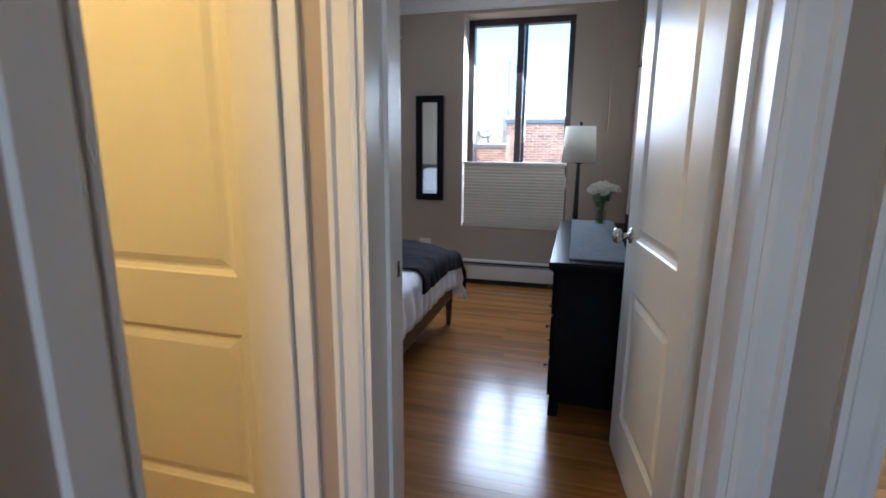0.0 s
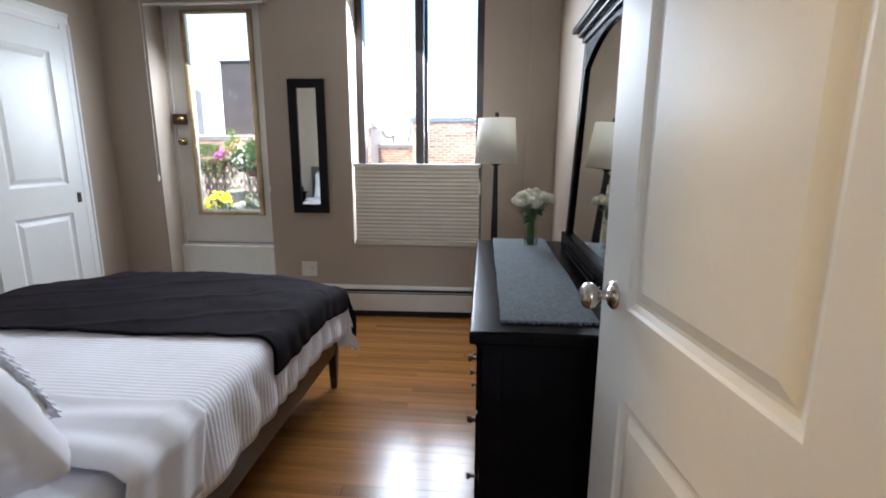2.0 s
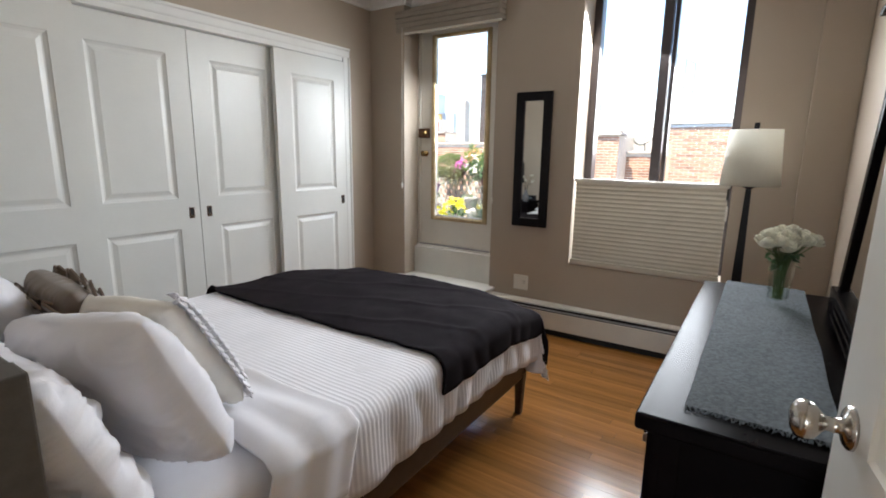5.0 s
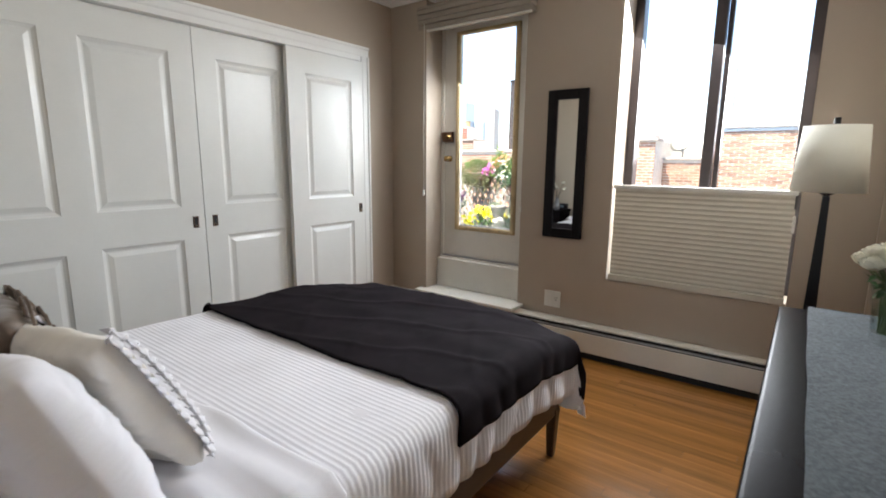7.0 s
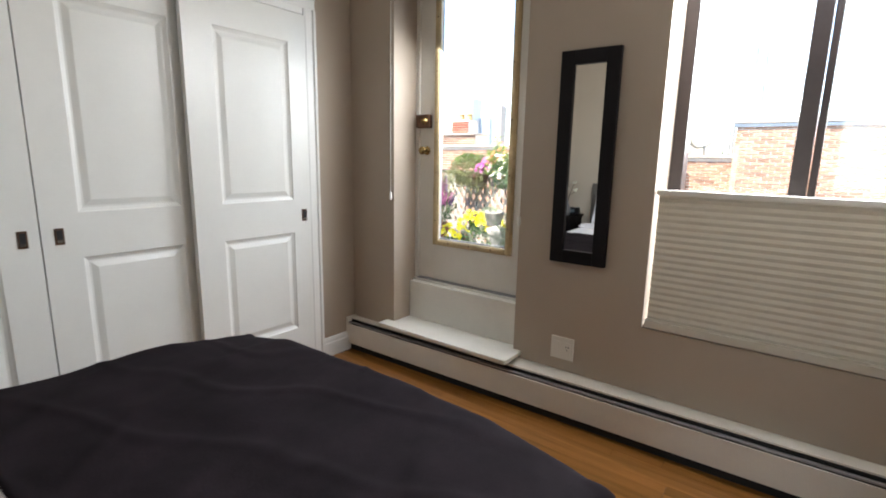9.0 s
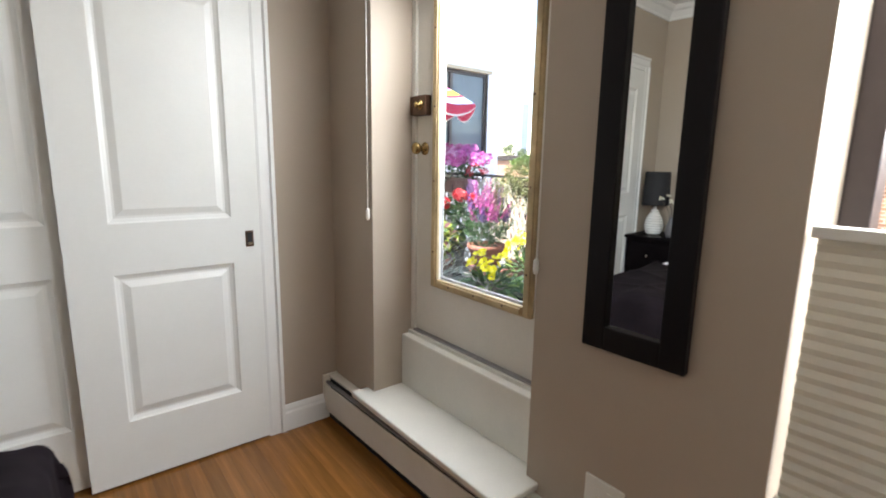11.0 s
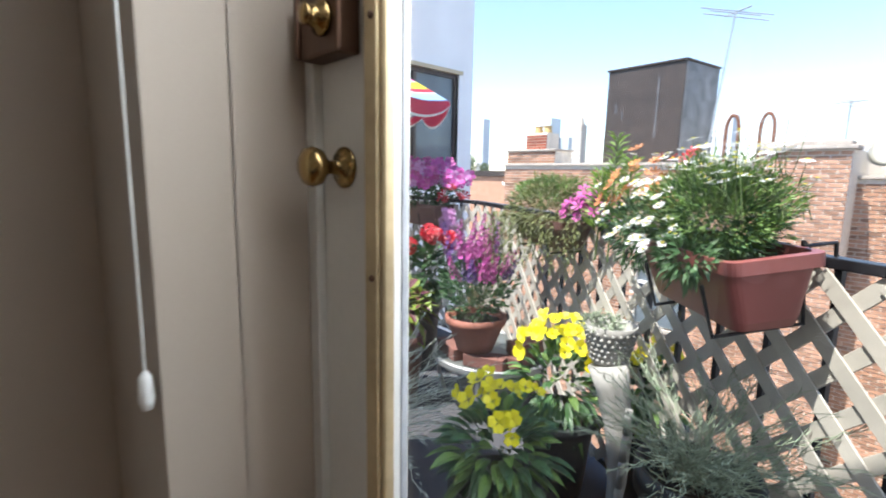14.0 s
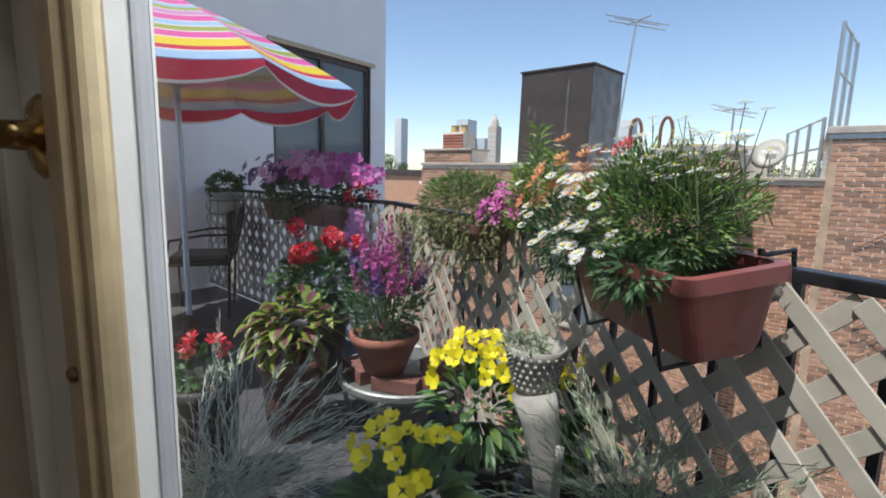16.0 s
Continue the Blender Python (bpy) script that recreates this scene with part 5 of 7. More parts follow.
def lattice_run(P, Q, label):
    d = Q - P
    L = d.length
    t = thing("lattice_fence", P.x, P.y, DZ, label, "fence", math.degrees(math.atan2(d.y, d.x)))
    H0, H1 = 0.06, RZ - DZ - 0.03
    part("top_rail", boxbm(0, -0.022, RZ - DZ - 0.018, L, 0.022, RZ - DZ + 0.006, bev=0.004), BLACKIRON, t, "black iron top rail")
    part("bottom_rail", boxbm(0, -0.012, 0.05, L, 0.012, 0.075, bev=0.003), BLACKIRON, t)
    k = 0
    x = 0.02
    while x < L:
        part("baluster", boxbm(x - 0.008, 0.006, 0.076, x + 0.008, 0.020, RZ - DZ - 0.019), BLACKIRON, t)
        x += 0.145
    step, W = 0.128, 0.036
    hh = H1 - H0
    for s, yy in ((1, -0.012), (-1, -0.019)):
        x = -hh
        while x < L:
            a0, a1 = (x, H0), (x + hh, H1)
            xa, xb = max(x, 0), min(x + hh, L)
            if xb - xa > 0.05:
                za, zb = H0 + (xa - x), H0 + (xb - x)
                if s < 0:
                    za, zb = H1 - (xa - x), H1 - (xb - x)
                ln = math.hypot(xb - xa, zb - za)
                key = round(ln, 2)
                if key not in slat_me:
                    bm = boxbm(0, -0.0032, -W / 2, ln, 0.0032, W / 2, bev=0.0012, seg=1)
                    me = bpy.data.meshes.new("slat")
                    bm.to_mesh(me)
                    bm.free()
                    me.materials.append(LATTICE)
                    slat_me[key] = me
                ob = new("slat", slat_me[key])
                ob.parent = t
                ob.matrix_basis = pose(xa, yy, za, 0, -math.degrees(math.atan2(zb - za, xb - xa)), 0)
            x += step
    return t


lattice_run(RB, RA, "cream wooden lattice tied to a black iron railing")
lattice_run(RC, RB, "cream wooden lattice on the far railing")
u1 = (RB - RA).normalized()
n1 = Vector((-u1.y, u1.x, 0))   # towards the house
if n1.y > 0:
    n1 = -n1


def planter_box(name, c, ang, L, z0, z1, w, material, label):
    """A flared window box, with its long side at the angle."""
    t = thing(name, c[0], c[1], 0, label, "planter", ang)
    bm = bmesh.new()
    rings = []
    for f, z in ((0.86, z0), (0.90, z0 + 0.02), (0.97, z1 - 0.03), (1.05, z1 - 0.028), (1.05, z1), (0.95, z1), (0.90, z1 - 0.045)):
        l, ww = L / 2 - (1 - f) * 0.22, w / 2 * f if f < 1.05 else w / 2 * 1.06
        if f == 0.86:
            ww = w / 2 * 0.7
        if f == 0.90 and z < z0 + 0.05:
            ww = w / 2 * 0.74
        c_ = 0.022
        pts = [(cx_ * (l - c_) + c_ * math.cos(a), cy_ * (ww - c_) + c_ * math.sin(a)) for cx_, cy_, a0 in ((1, 1, 0), (-1, 1, 1), (-1, -1, 2), (1, -1, 3)) for a in [math.pi / 2 * (a0 + k / 4) for k in range(5)]]
        rings.append([bm.verts.new((px, py, z)) for px, py in pts])
    for a, b in zip(rings, rings[1:]):
        for k in range(20):
            bm.faces.new((a[k], a[(k + 1) % 20], b[(k + 1) % 20], b[k]))
    bm.faces.new(rings[0][::-1])
    bm.faces.new(rings[-1])
    part("box", bm, material, t)
    part("soil", boxbm(-L / 2 + 0.05, -w * 0.40, z1 - 0.06, L / 2 - 0.05, w * 0.40, z1 - 0.035, bev=0.008), SOIL, t)
    for x in (-L * 0.30, L * 0.33):
        bm = bmesh.new()
        tube(bm, [(x, w * 0.62, RZ + 0.012), (x, w * 0.58, z1 + 0.01), (x, w * 0.56, z0 - 0.015), (x, -w * 0.50, z0 - 0.02), (x, -w * 0.60, z1 - 0.06)], 0.005, 8)
        tube(bm, [(x, w * 0.62, RZ + 0.012), (x, w * 0.95, RZ + 0.012), (x, w * 0.95, RZ - 0.05)], 0.005, 8)
        part("bracket", bm, BLACKIRON, t, "black wire bracket hooked on the rail")
    return t


ANG1 = math.degrees(math.atan2(u1.y, u1.x)) + 180
c1, ANGB = Vector((-2.03, 5.89, 0)), 138 + 180
t = planter_box("planter_box", (c1.x, c1.y), ANGB, 0.43, 0.99, 1.15, 0.19, BOXRED, "brick-red plastic planter box hung on the railing")
t.matrix_basis = pose(c1.x, c1.y, 1.06, 0, 0, ANGB) @ pose(0, 0, 0, 8) @ pose(0, 0, -1.06)   # sags away from the rail
p = plant("daisies", "white daisies and orange blossoms crowding the red planter", c1.x, c1.y, 1.12)
ax = Matrix.Rotation(radians(ANGB), 4, "Z")
p.matrix_basis = Matrix.Translation((c1.x, c1.y, 1.12)) @ ax
foliage(p, 4200, (-0.04, -0.01, 0.08), (0.24, 0.15, 0.14), 0.026, 0.0055, LEAF, 0.5)
foliage(p, 1700, (-0.28, -0.05, 0.03), (0.17, 0.13, 0.13), 0.026, 0.006, LEAF, 0.2, "spilling_leaves")
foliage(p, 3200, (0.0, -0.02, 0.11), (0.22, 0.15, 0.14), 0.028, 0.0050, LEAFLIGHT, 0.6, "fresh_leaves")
foliage(p, 300, (0.06, -0.12, 0.0), (0.12, 0.03, 0.05), 0.040, 0.010, LEAF, 0.1, "trailing_leaves")
st, V, Fc, V2, F2 = [], [], [], [], []
for i in range(120):
    a = Vector((rng.uniform(-0.26, 0.20), rng.uniform(-0.09, 0.09), 0.10))
    b = a + Vector((rng.uniform(-0.05, 0.05), rng.uniform(-0.06, 0.04), rng.uniform(0.07, 0.16 if i % 4 else 0.21)))
    st.append((a, b))
    d = Vector((rng.uniform(-0.35, 0.35), rng.uniform(-0.45, 0.25), 1.0))
    blossom(V, Fc, b, d, 0.0145, 12, rng.uniform(-0.1, 0.25), 0.62)
    blossom(V2, F2, b + d.normalized() * 0.003, d, 0.0046, 6, 0.3, 1.0)
for i in range(46):
    b = Vector((rng.uniform(-0.36, 0.12), rng.uniform(-0.20, -0.11), rng.uniform(0.00, 0.18)))
    d = Vector((rng.uniform(-0.2, 0.5), -0.6, 0.9))
    blossom(V, Fc, b, d, 0.0145, 12, 0.1, 0.62)
    blossom(V2, F2, b + d.normalized() * 0.003, d, 0.0046, 6, 0.3, 1.0)
stalks(p, st, 0.0013, STEM)
raw("daisy_petals", V, Fc, PETALDAISY, p, "white daisy petals")
raw("daisy_hearts", V2, F2, PETALYELLOW, p, "yellow daisy hearts")
flowers(p, 46, (-0.25, -0.09, 0.12), (0.13, 0.13, 0.15), 0.022, PETALORANGE, 9, "apricot blossoms", name="apricot_blossoms")
flowers(p, 14, (-0.24, 0.02, 0.22), (0.15, 0.08, 0.06), 0.022, PETALRED, 8, "red and orange blossoms", name="red_blossoms")

# trailing bush and lily on the rail
q = RA + u1 * ((-2.78 - RA.x) / u1.x)
planter_box("planter_box", (q.x + n1.x * 0.09, q.y + n1.y * 0.09), ANG1, 0.42, 1.02, 1.13, 0.16, BOXBROWN, "dark brown planter box under a trailing plant")
p = plant("trailing_plant", "olive-green trailing plant spilling over its box", q.x + n1.x * 0.09, q.y + n1.y * 0.09, 1.1)
foliage(p, 3400, (0, -0.01, 0.07), (0.23, 0.16, 0.13), 0.028, 0.006, LEAFDULL, 0.2)
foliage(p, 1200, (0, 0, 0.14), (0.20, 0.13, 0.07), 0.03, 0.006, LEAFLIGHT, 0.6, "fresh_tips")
V, Fc = [], []
for i in range(110):
    x, y0_ = rng.uniform(-0.23, 0.23), -rng.uniform(0.08, 0.17)
    zz = 0.05
    ln = rng.uniform(0.08, 0.26)
    for k in range(int(ln / 0.012)):
        leaf_quads(V, Fc, (x + rng.uniform(-0.008, 0.008), y0_, zz - k * 0.012), (rng.uniform(-1, 1), rng.uniform(-1, 0.2), -0.6), 0.02, 0.006)
raw("hanging_strands", V, Fc, LEAFDULL, p)
flowers(p, 70, (0.24, -0.10, 0.07), (0.12, 0.08, 0.10), 0.024, PETALMAGENTA, 6, "magenta blossoms", name="magenta_blossoms")
q = RA + u1 * ((-2.46 - RA.x) / u1.x) + n1 * 0.05
p = plant("lily", "tall leafy green lily stem", q.x, q.y, 1.1)
V, Fc = [], []
for sx, sh in ((0, 0.34), (0.06, 0.26), (-0.05, 0.22)):
    for k in range(110):
        z = sh * k / 110
        a = k * 2.4
        leaf_quads(V, Fc, (sx + 0.02 * z, 0, z), (math.cos(a), math.sin(a), 0.75), 0.055 + 0.03 * (1 - z / sh), 0.010)
raw("leaves", V, Fc, mat("bright_lily_leaf", (0.22, 0.37, 0.07), 0.5, 0, 0.25, 20, 90, 0.1, 0.001, island=0.3, trans=0.35), p)
stalks(p, [((s, 0, -0.1), (s + 0.01, 0, h)) for s, h in ((0, 0.34), (0.06, 0.26), (-0.05, 0.22))], 0.004, STEM)

# petunia box on the far rail
p0 = Vector((-4.52, 6.93, 0))
ANG2 = math.degrees(math.atan2(RB.y - RC.y, RB.x - RC.x))
planter_box("planter_box", (p0.x, p0.y), ANG2, 1.0, 0.95, 1.10, 0.20, BOXBROWN, "dark brown planter box full of petunias")
p = plant("petunias", "mass of magenta and violet petunias in the long box", p0.x, p0.y, 1.06)
foliage(p, 1300, (0, 0, 0.08), (0.60, 0.18, 0.17), 0.05, 0.026, LEAF, 0.3)
flowers(p, 250, (0.27, -0.05, 0.21), (0.42, 0.18, 0.17), 0.037, PETALMAGENTA, 5, "bright magenta petunias", (0.3, -0.9, 0.35), 0.3, 0.95)
flowers(p, 110, (-0.40, -0.03, 0.18), (0.32, 0.16, 0.18), 0.033, PETALPURPLE, 5, "violet petunias", (0.3, -0.9, 0.35), 0.3, 0.95, "violet_blossoms")
flowers(p, 100, (0.10, -0.09, 0.21), (0.60, 0.18, 0.17), 0.034, STRIPES["lilac"], 5, "pale pink petunias", (0.3, -0.9, 0.35), 0.3, 0.95, "pale_blossoms")
flowers(p, 22, (0.55, -0.05, 0.09), (0.10, 0.10, 0.10), 0.036, PETALRED, 6, "red blossoms", name="red_blossoms")
V, Fc = [], []
for i in range(160):
    f = rng.random()
    blossom(V, Fc, Vector((0.62 + rng.uniform(-0.04, 0.04), -0.14 + rng.uniform(-0.04, 0.02), 0.02 - 0.28 * f)), (0.3, -1, 0.1), 0.018, 5)
raw("trailing_blossoms", V, Fc, STRIPES["lilac"], p, "pale pink trailing blossoms")
t = pot("hanging_pot", -5.70, 6.985, 0.93, 0.115, 0.19, HANGPOT, "grey-green pot in a wire ring on the far rail")
bm = bmesh.new()
for z in (0.01, 0.12):
    tube(bm, [(0.128 * math.cos(a), 0.128 * math.sin(a), z) for a in [2 * math.pi * i / 20 for i in range(21)]], 0.004, 6)
for k in range(6):
    a = k * math.pi / 3
    tube(bm, [(0.128 * math.cos(a), 0.128 * math.sin(a), 0.01), (0.128 * math.cos(a), 0.128 * math.sin(a), 0.12)], 0.003, 6)
part("wire_ring", bm, BLACKIRON, t, "black wire pot ring")
p = plant("ivy_geranium", "green geranium leaves in the grey hanging pot", -5.70, 6.985, 1.10)
foliage(p, 260, (0, 0, 0.07), (0.17, 0.14, 0.11), 0.06, 0.045, LEAF, 0.4)

# striped parasol
t = thing("parasol", -4.98, 6.30, DZ, "open beach parasol with pink, yellow, blue and red stripes", "parasol")
bm = bmesh.new()
tube(bm, [(0, 0, 0.05), (0, 0, 2.16)], 0.019, 12)
part("pole", bm, mat("pale_blue_pole", (0.45, 0.55, 0.68), 0.3, 0.3, 0.05), t, "pale blue metal pole")
part("base", lathebm([(0.22, 0), (0.22, 0.03), (0.06, 0.06), (0.035, 0.16), (0.035, 0.2)], 28), DARKPOT, t)
R, ZR, ZA, NS = 1.09, 1.66, 2.16, 8
bands = [(0.00, "pink"), (0.14, "white"), (0.15, "pink"), (0.25, "white"), (0.26, "blue"), (0.31, "green"), (0.36, "white"), (0.37, "lilac"), (0.43, "white"), (0.44, "pink"), (0.51, "white"),
         (0.52, "blue"), (0.57, "white"), (0.58, "green"), (0.63, "white"), (0.64, "pink"), (0.70, "white"), (0.71, "yellow"), (0.78, "red"), (0.815, "white"), (0.825, "blue"), (0.89, "navy"), (0.90, "red"), (0.985, "white"), (1.0, None)]
LINING = mat("taupe_canvas_underside", (0.50, 0.44, 0.40), 0.85, 0, 0.12, 5, 200, 0.2, 0.001, trans=0.4)
names = list(STRIPES)
for sgi in range(NS):
    bm = bmesh.new()
    a0, a1 = 2 * math.pi * (sgi + 0.89) / NS, 2 * math.pi * (sgi + 1.89) / NS
    nseg = 10
    vs = {}

    def cp(f, s):
        a = a0 + (a1 - a0) * s
        chord = math.cos(math.pi / NS) / math.cos((s - 0.5) * 2 * math.pi / NS)
        sag = 0.05 * math.sin(math.pi * s) * f
        if f <= 0.90:
            rr = R * f / 0.90
            z = ZA - (ZA - ZR) * (f / 0.90) ** 1.25 - sag
        else:
            rr = R + 0.01
            z = ZR - sag - 0.10 * (f - 0.90) / 0.10 * (0.35 + 0.65 * math.sin(math.pi * s) ** 0.5)
        rr *= chord
        return (rr * math.cos(a), rr * math.sin(a), z)
    for (f0, nm), (f1, _) in zip(bands, bands[1:]):
        for k in range(nseg):
            q4 = [bm.verts.new(cp(f, s)) for f, s in ((f0, k / nseg), (f0, (k + 1) / nseg), (f1, (k + 1) / nseg), (f1, k / nseg))]
            try:
                bm.faces.new(q4).material_index = names.index(nm)
            except ValueError:
                pass
    part("canopy_panel", bm, [STRIPES[k] for k in names], t)
    bm = bmesh.new()
    for k in range(nseg):
        for f0, f1 in ((0.02, 0.3), (0.3, 0.6), (0.6, 0.89)):
            bm.faces.new([bm.verts.new(Vector(cp(f, q)) - Vector((0, 0, 0.006))) for f, q in ((f0, k / nseg), (f0, (k + 1) / nseg), (f1, (k + 1) / nseg), (f1, k / nseg))])
    part("lining", bm, LINING, t, "taupe underside")
    bm = bmesh.new()
    tube(bm, [(0, 0, ZA - 0.02), (R * 0.5 * math.cos(a0), R * 0.5 * math.sin(a0), ZA - (ZA - ZR) * 0.48 - 0.02), (R * 0.98 * math.cos(a0), R * 0.98 * math.sin(a0), ZR - 0.012)], 0.004, 6)
    rib = part("rib", bm, GALV, t)
    bm = bmesh.new()
    tube(bm, [(0.02 * math.cos(a0), 0.02 * math.sin(a0), 1.64), (R * 0.5 * math.cos(a0), R * 0.5 * math.sin(a0), ZA - (ZA - ZR) * 0.48 - 0.025)], 0.003, 6)
    part("strut", bm, GALV, rib)
part("finial", lathebm([(0.02, ZA), (0.016, ZA + 0.03), (0.004, ZA + 0.05)], 12), PLASTIC, t, "", True)

# wire garden chair
t = thing("wire_garden_chair", -5.62, 6.72, DZ, "black wire garden chair with a dark cushion", "chair", -35)
bm = bmesh.new()
tube(bm, [(-0.22, 0.20, 0), (-0.22, 0.22, 0.43), (-0.23, 0.28, 0.70), (-0.17, 0.31, 0.86), (0, 0.32, 0.90), (0.17, 0.31, 0.86), (0.23, 0.28, 0.70), (0.22, 0.22, 0.43), (0.22, 0.20, 0)], 0.011, 8)
part("back_frame", bm, BLACKIRON, t)
bm = bmesh.new()
for i in range(7):
    x = -0.16 + 0.32 * i / 6
    tube(bm, [(x, 0.22, 0.45), (x * 0.95, 0.28, 0.70), (x * 0.9, 0.31, 0.86)], 0.004, 6)
for z in (0.56, 0.66, 0.76):
    tube(bm, [(-0.2, 0.25 + (z - 0.5) * 0.15, z), (0.2, 0.25 + (z - 0.5) * 0.15, z)], 0.004, 6)
part("back_wires", bm, BLACKIRON, t)
part("seat", boxbm(-0.22, -0.22, 0.42, 0.22, 0.22, 0.445, bev=0.01), BLACKIRON, t)
part("seat_cushion", boxbm(-0.20, -0.20, 0.446, 0.20, 0.20, 0.50, bev=0.022, seg=3), DARKPOT, t, "dark blue-grey cushion")
part("back_cushion", boxbm(-0.17, 0.20, 0.50, 0.17, 0.245, 0.82, bev=0.02, seg=3), DARKPOT, t)
for s in (-1, 1):
    bm = bmesh.new()
    tube(bm, [(s * 0.22, -0.21, 0), (s * 0.225, -0.22, 0.42), (s * 0.25, -0.18, 0.62), (s * 0.25, 0.05, 0.66), (s * 0.23, 0.27, 0.66)], 0.010, 8)
    part("arm_leg", bm, BLACKIRON, t)

# round table with the terracotta bowl
t = thing("patio_table", -3.20, 6.43, DZ, "small round metal patio table with a glass top", "table")
bm = bmesh.new()
lathe(bm, [(0.295, 0.235), (0.305, 0.240), (0.305, 0.262), (0.295, 0.268), (0.285, 0.262), (0.285, 0.240)], 40, close=False)
lathe(bm, [(0.280, 0.215), (0.288, 0.220), (0.288, 0.232), (0.280, 0.236)], 40, close=False)
part("rim", bm, mat("weathered_aluminium", (0.30, 0.31, 0.31), 0.5, 0.6, 0.15), t)
part("tabletop", lathebm([(0.284, 0.245), (0.284, 0.258)], 40), mat("dusty_glass_top", (0.10, 0.11, 0.105), 0.35, 0, 0.3, 6, 40), t)
for k in range(4):
    a = k * math.pi / 2 + 0.5
    bm = bmesh.new()
    tube(bm, [(0.27 * math.cos(a), 0.27 * math.sin(a), 0.235), (0.285 * math.cos(a), 0.285 * math.sin(a), 0.12), (0.25 * math.cos(a), 0.25 * math.sin(a), 0.0)], 0.012, 8)
    part("leg", bm, GALV, t)
pot("pot", -3.20, 6.40, DZ, 0.16, 0.19, GREYVASE, "grey planter bowl stored under the patio table")
bk = boxbm(-0.10, -0.045, 0, 0.10, 0.045, 0.058, bev=0.004)
b0 = tagged(part("paving_brick", bk, LOOSEBRICK, None, at=pose(-3.08, 6.25, 0.41, 0, 0, 20)), "loose red brick on the patio table, darkened for shade", "brick", "loose bricks")
copy_thing(b0, pose(-2.99, 6.40, 0.41, 0, 0, 100))
copy_thing(b0, pose(-3.30, 6.25, 0.41, 0, 0, -20))
copy_thing(b0, pose(-2.97, 6.43, 0.469, 0, 0, 75))
tp = thing("terracotta_bowl", -3.17, 6.27, 0.469, "wide terracotta bowl on bricks", "plant pot")
part("body", lathebm([(0.085, 0), (0.105, 0.05), (0.132, 0.12), (0.146, 0.135), (0.148, 0.17), (0.135, 0.17), (0.128, 0.14), (0.002, 0.14)], 32), TERRACOTTA, tp, "", True)
part("soil", lathebm([(0.126, 0.141), (0.06, 0.15), (0.002, 0.152)], 20), SOIL, tp)
p = plant("angelonia", "upright pink and violet flower spikes in the terracotta bowl", -3.17, 6.27, 0.61)
foliage(p, 1100, (0, 0, 0.17), (0.19, 0.17, 0.19), 0.055, 0.010, LEAF, 0.9)
st, V, Fc, V2, F2 = [], [], [], [], []
for i in range(34):
    a, rr = rng.uniform(0, 6.28), rng.uniform(0.02, 0.17)
    b = Vector((rr * 0.4 * math.cos(a), rr * 0.4 * math.sin(a), 0.08))
    e = Vector((rr * 1.15 * math.cos(a) + 0.02, rr * 1.15 * math.sin(a), rng.uniform(0.30, 0.54)))
    st.append((b, e))
    tall = e.z > 0.42
    for k in range(22):
        f = k / 22
        pp = b.lerp(e, 0.55 + 0.45 * f)
        an = k * 2.4
        vv, ff = (V2, F2) if (i % 3 == 0) else (V, Fc)
        blossom(vv, ff, pp + Vector((math.cos(an), math.sin(an), 0)) * 0.014 * (1.2 - f), (math.cos(an), math.sin(an) - 0.3, 0.2), 0.013 * (1.2 - 0.6 * f), 5)
stalks(p, st, 0.002, STEM)
raw("pink_spikes", V, Fc, PETALMAGENTA, p, "magenta flower spikes")
raw("violet_spikes", V2, F2, PETALPURPLE, p, "violet flower spikes")

# red geraniums in a dark pot
pot("pot", -3.80, 6.42, DZ, 0.15, 0.42, DARKPOT, "tall dark plastic pot of red geraniums")
p = plant("red_geranium", "red geraniums with dark leaves in the tall pot", -3.80, 6.42, 0.53)
V, Fc = [], []
for pp, d in cloud(300, (0, 0, 0.20), (0.24, 0.2, 0.22)):
    ovate_leaf(V, Fc, pp, d + Vector((0.1, -0.2, 0.3)), rng.uniform(0.05, 0.085), rng.uniform(0.05, 0.075), 0.4)
raw("leaves", V, Fc, LEAF, p)
V, Fc, st = [], [], []
for cx, cy, cz in ((-0.10, -0.05, 0.48), (0.02, -0.12, 0.36), (0.14, -0.02, 0.45), (0.22, -0.05, 0.44), (-0.02, -0.1, 0.33), (0.10, -0.14, 0.38), (0.28, 0.02, 0.42)):
    st.append(((cx * 0.4, cy * 0.4, 0.15), (cx, cy, cz)))
    for i in range(26):
        d = Vector((rng.gauss(0, 1), rng.gauss(0, 1) - 0.4, rng.gauss(0, 1) + 0.4)).normalized()
        blossom(V, Fc, Vector((cx, cy, cz)) + d * 0.045, d, 0.022, 5, 0.25, 0.95)
raw("blossoms", V, Fc, PETALRED, p, "round red flower heads")
stalks(p, st, 0.003, STEM)

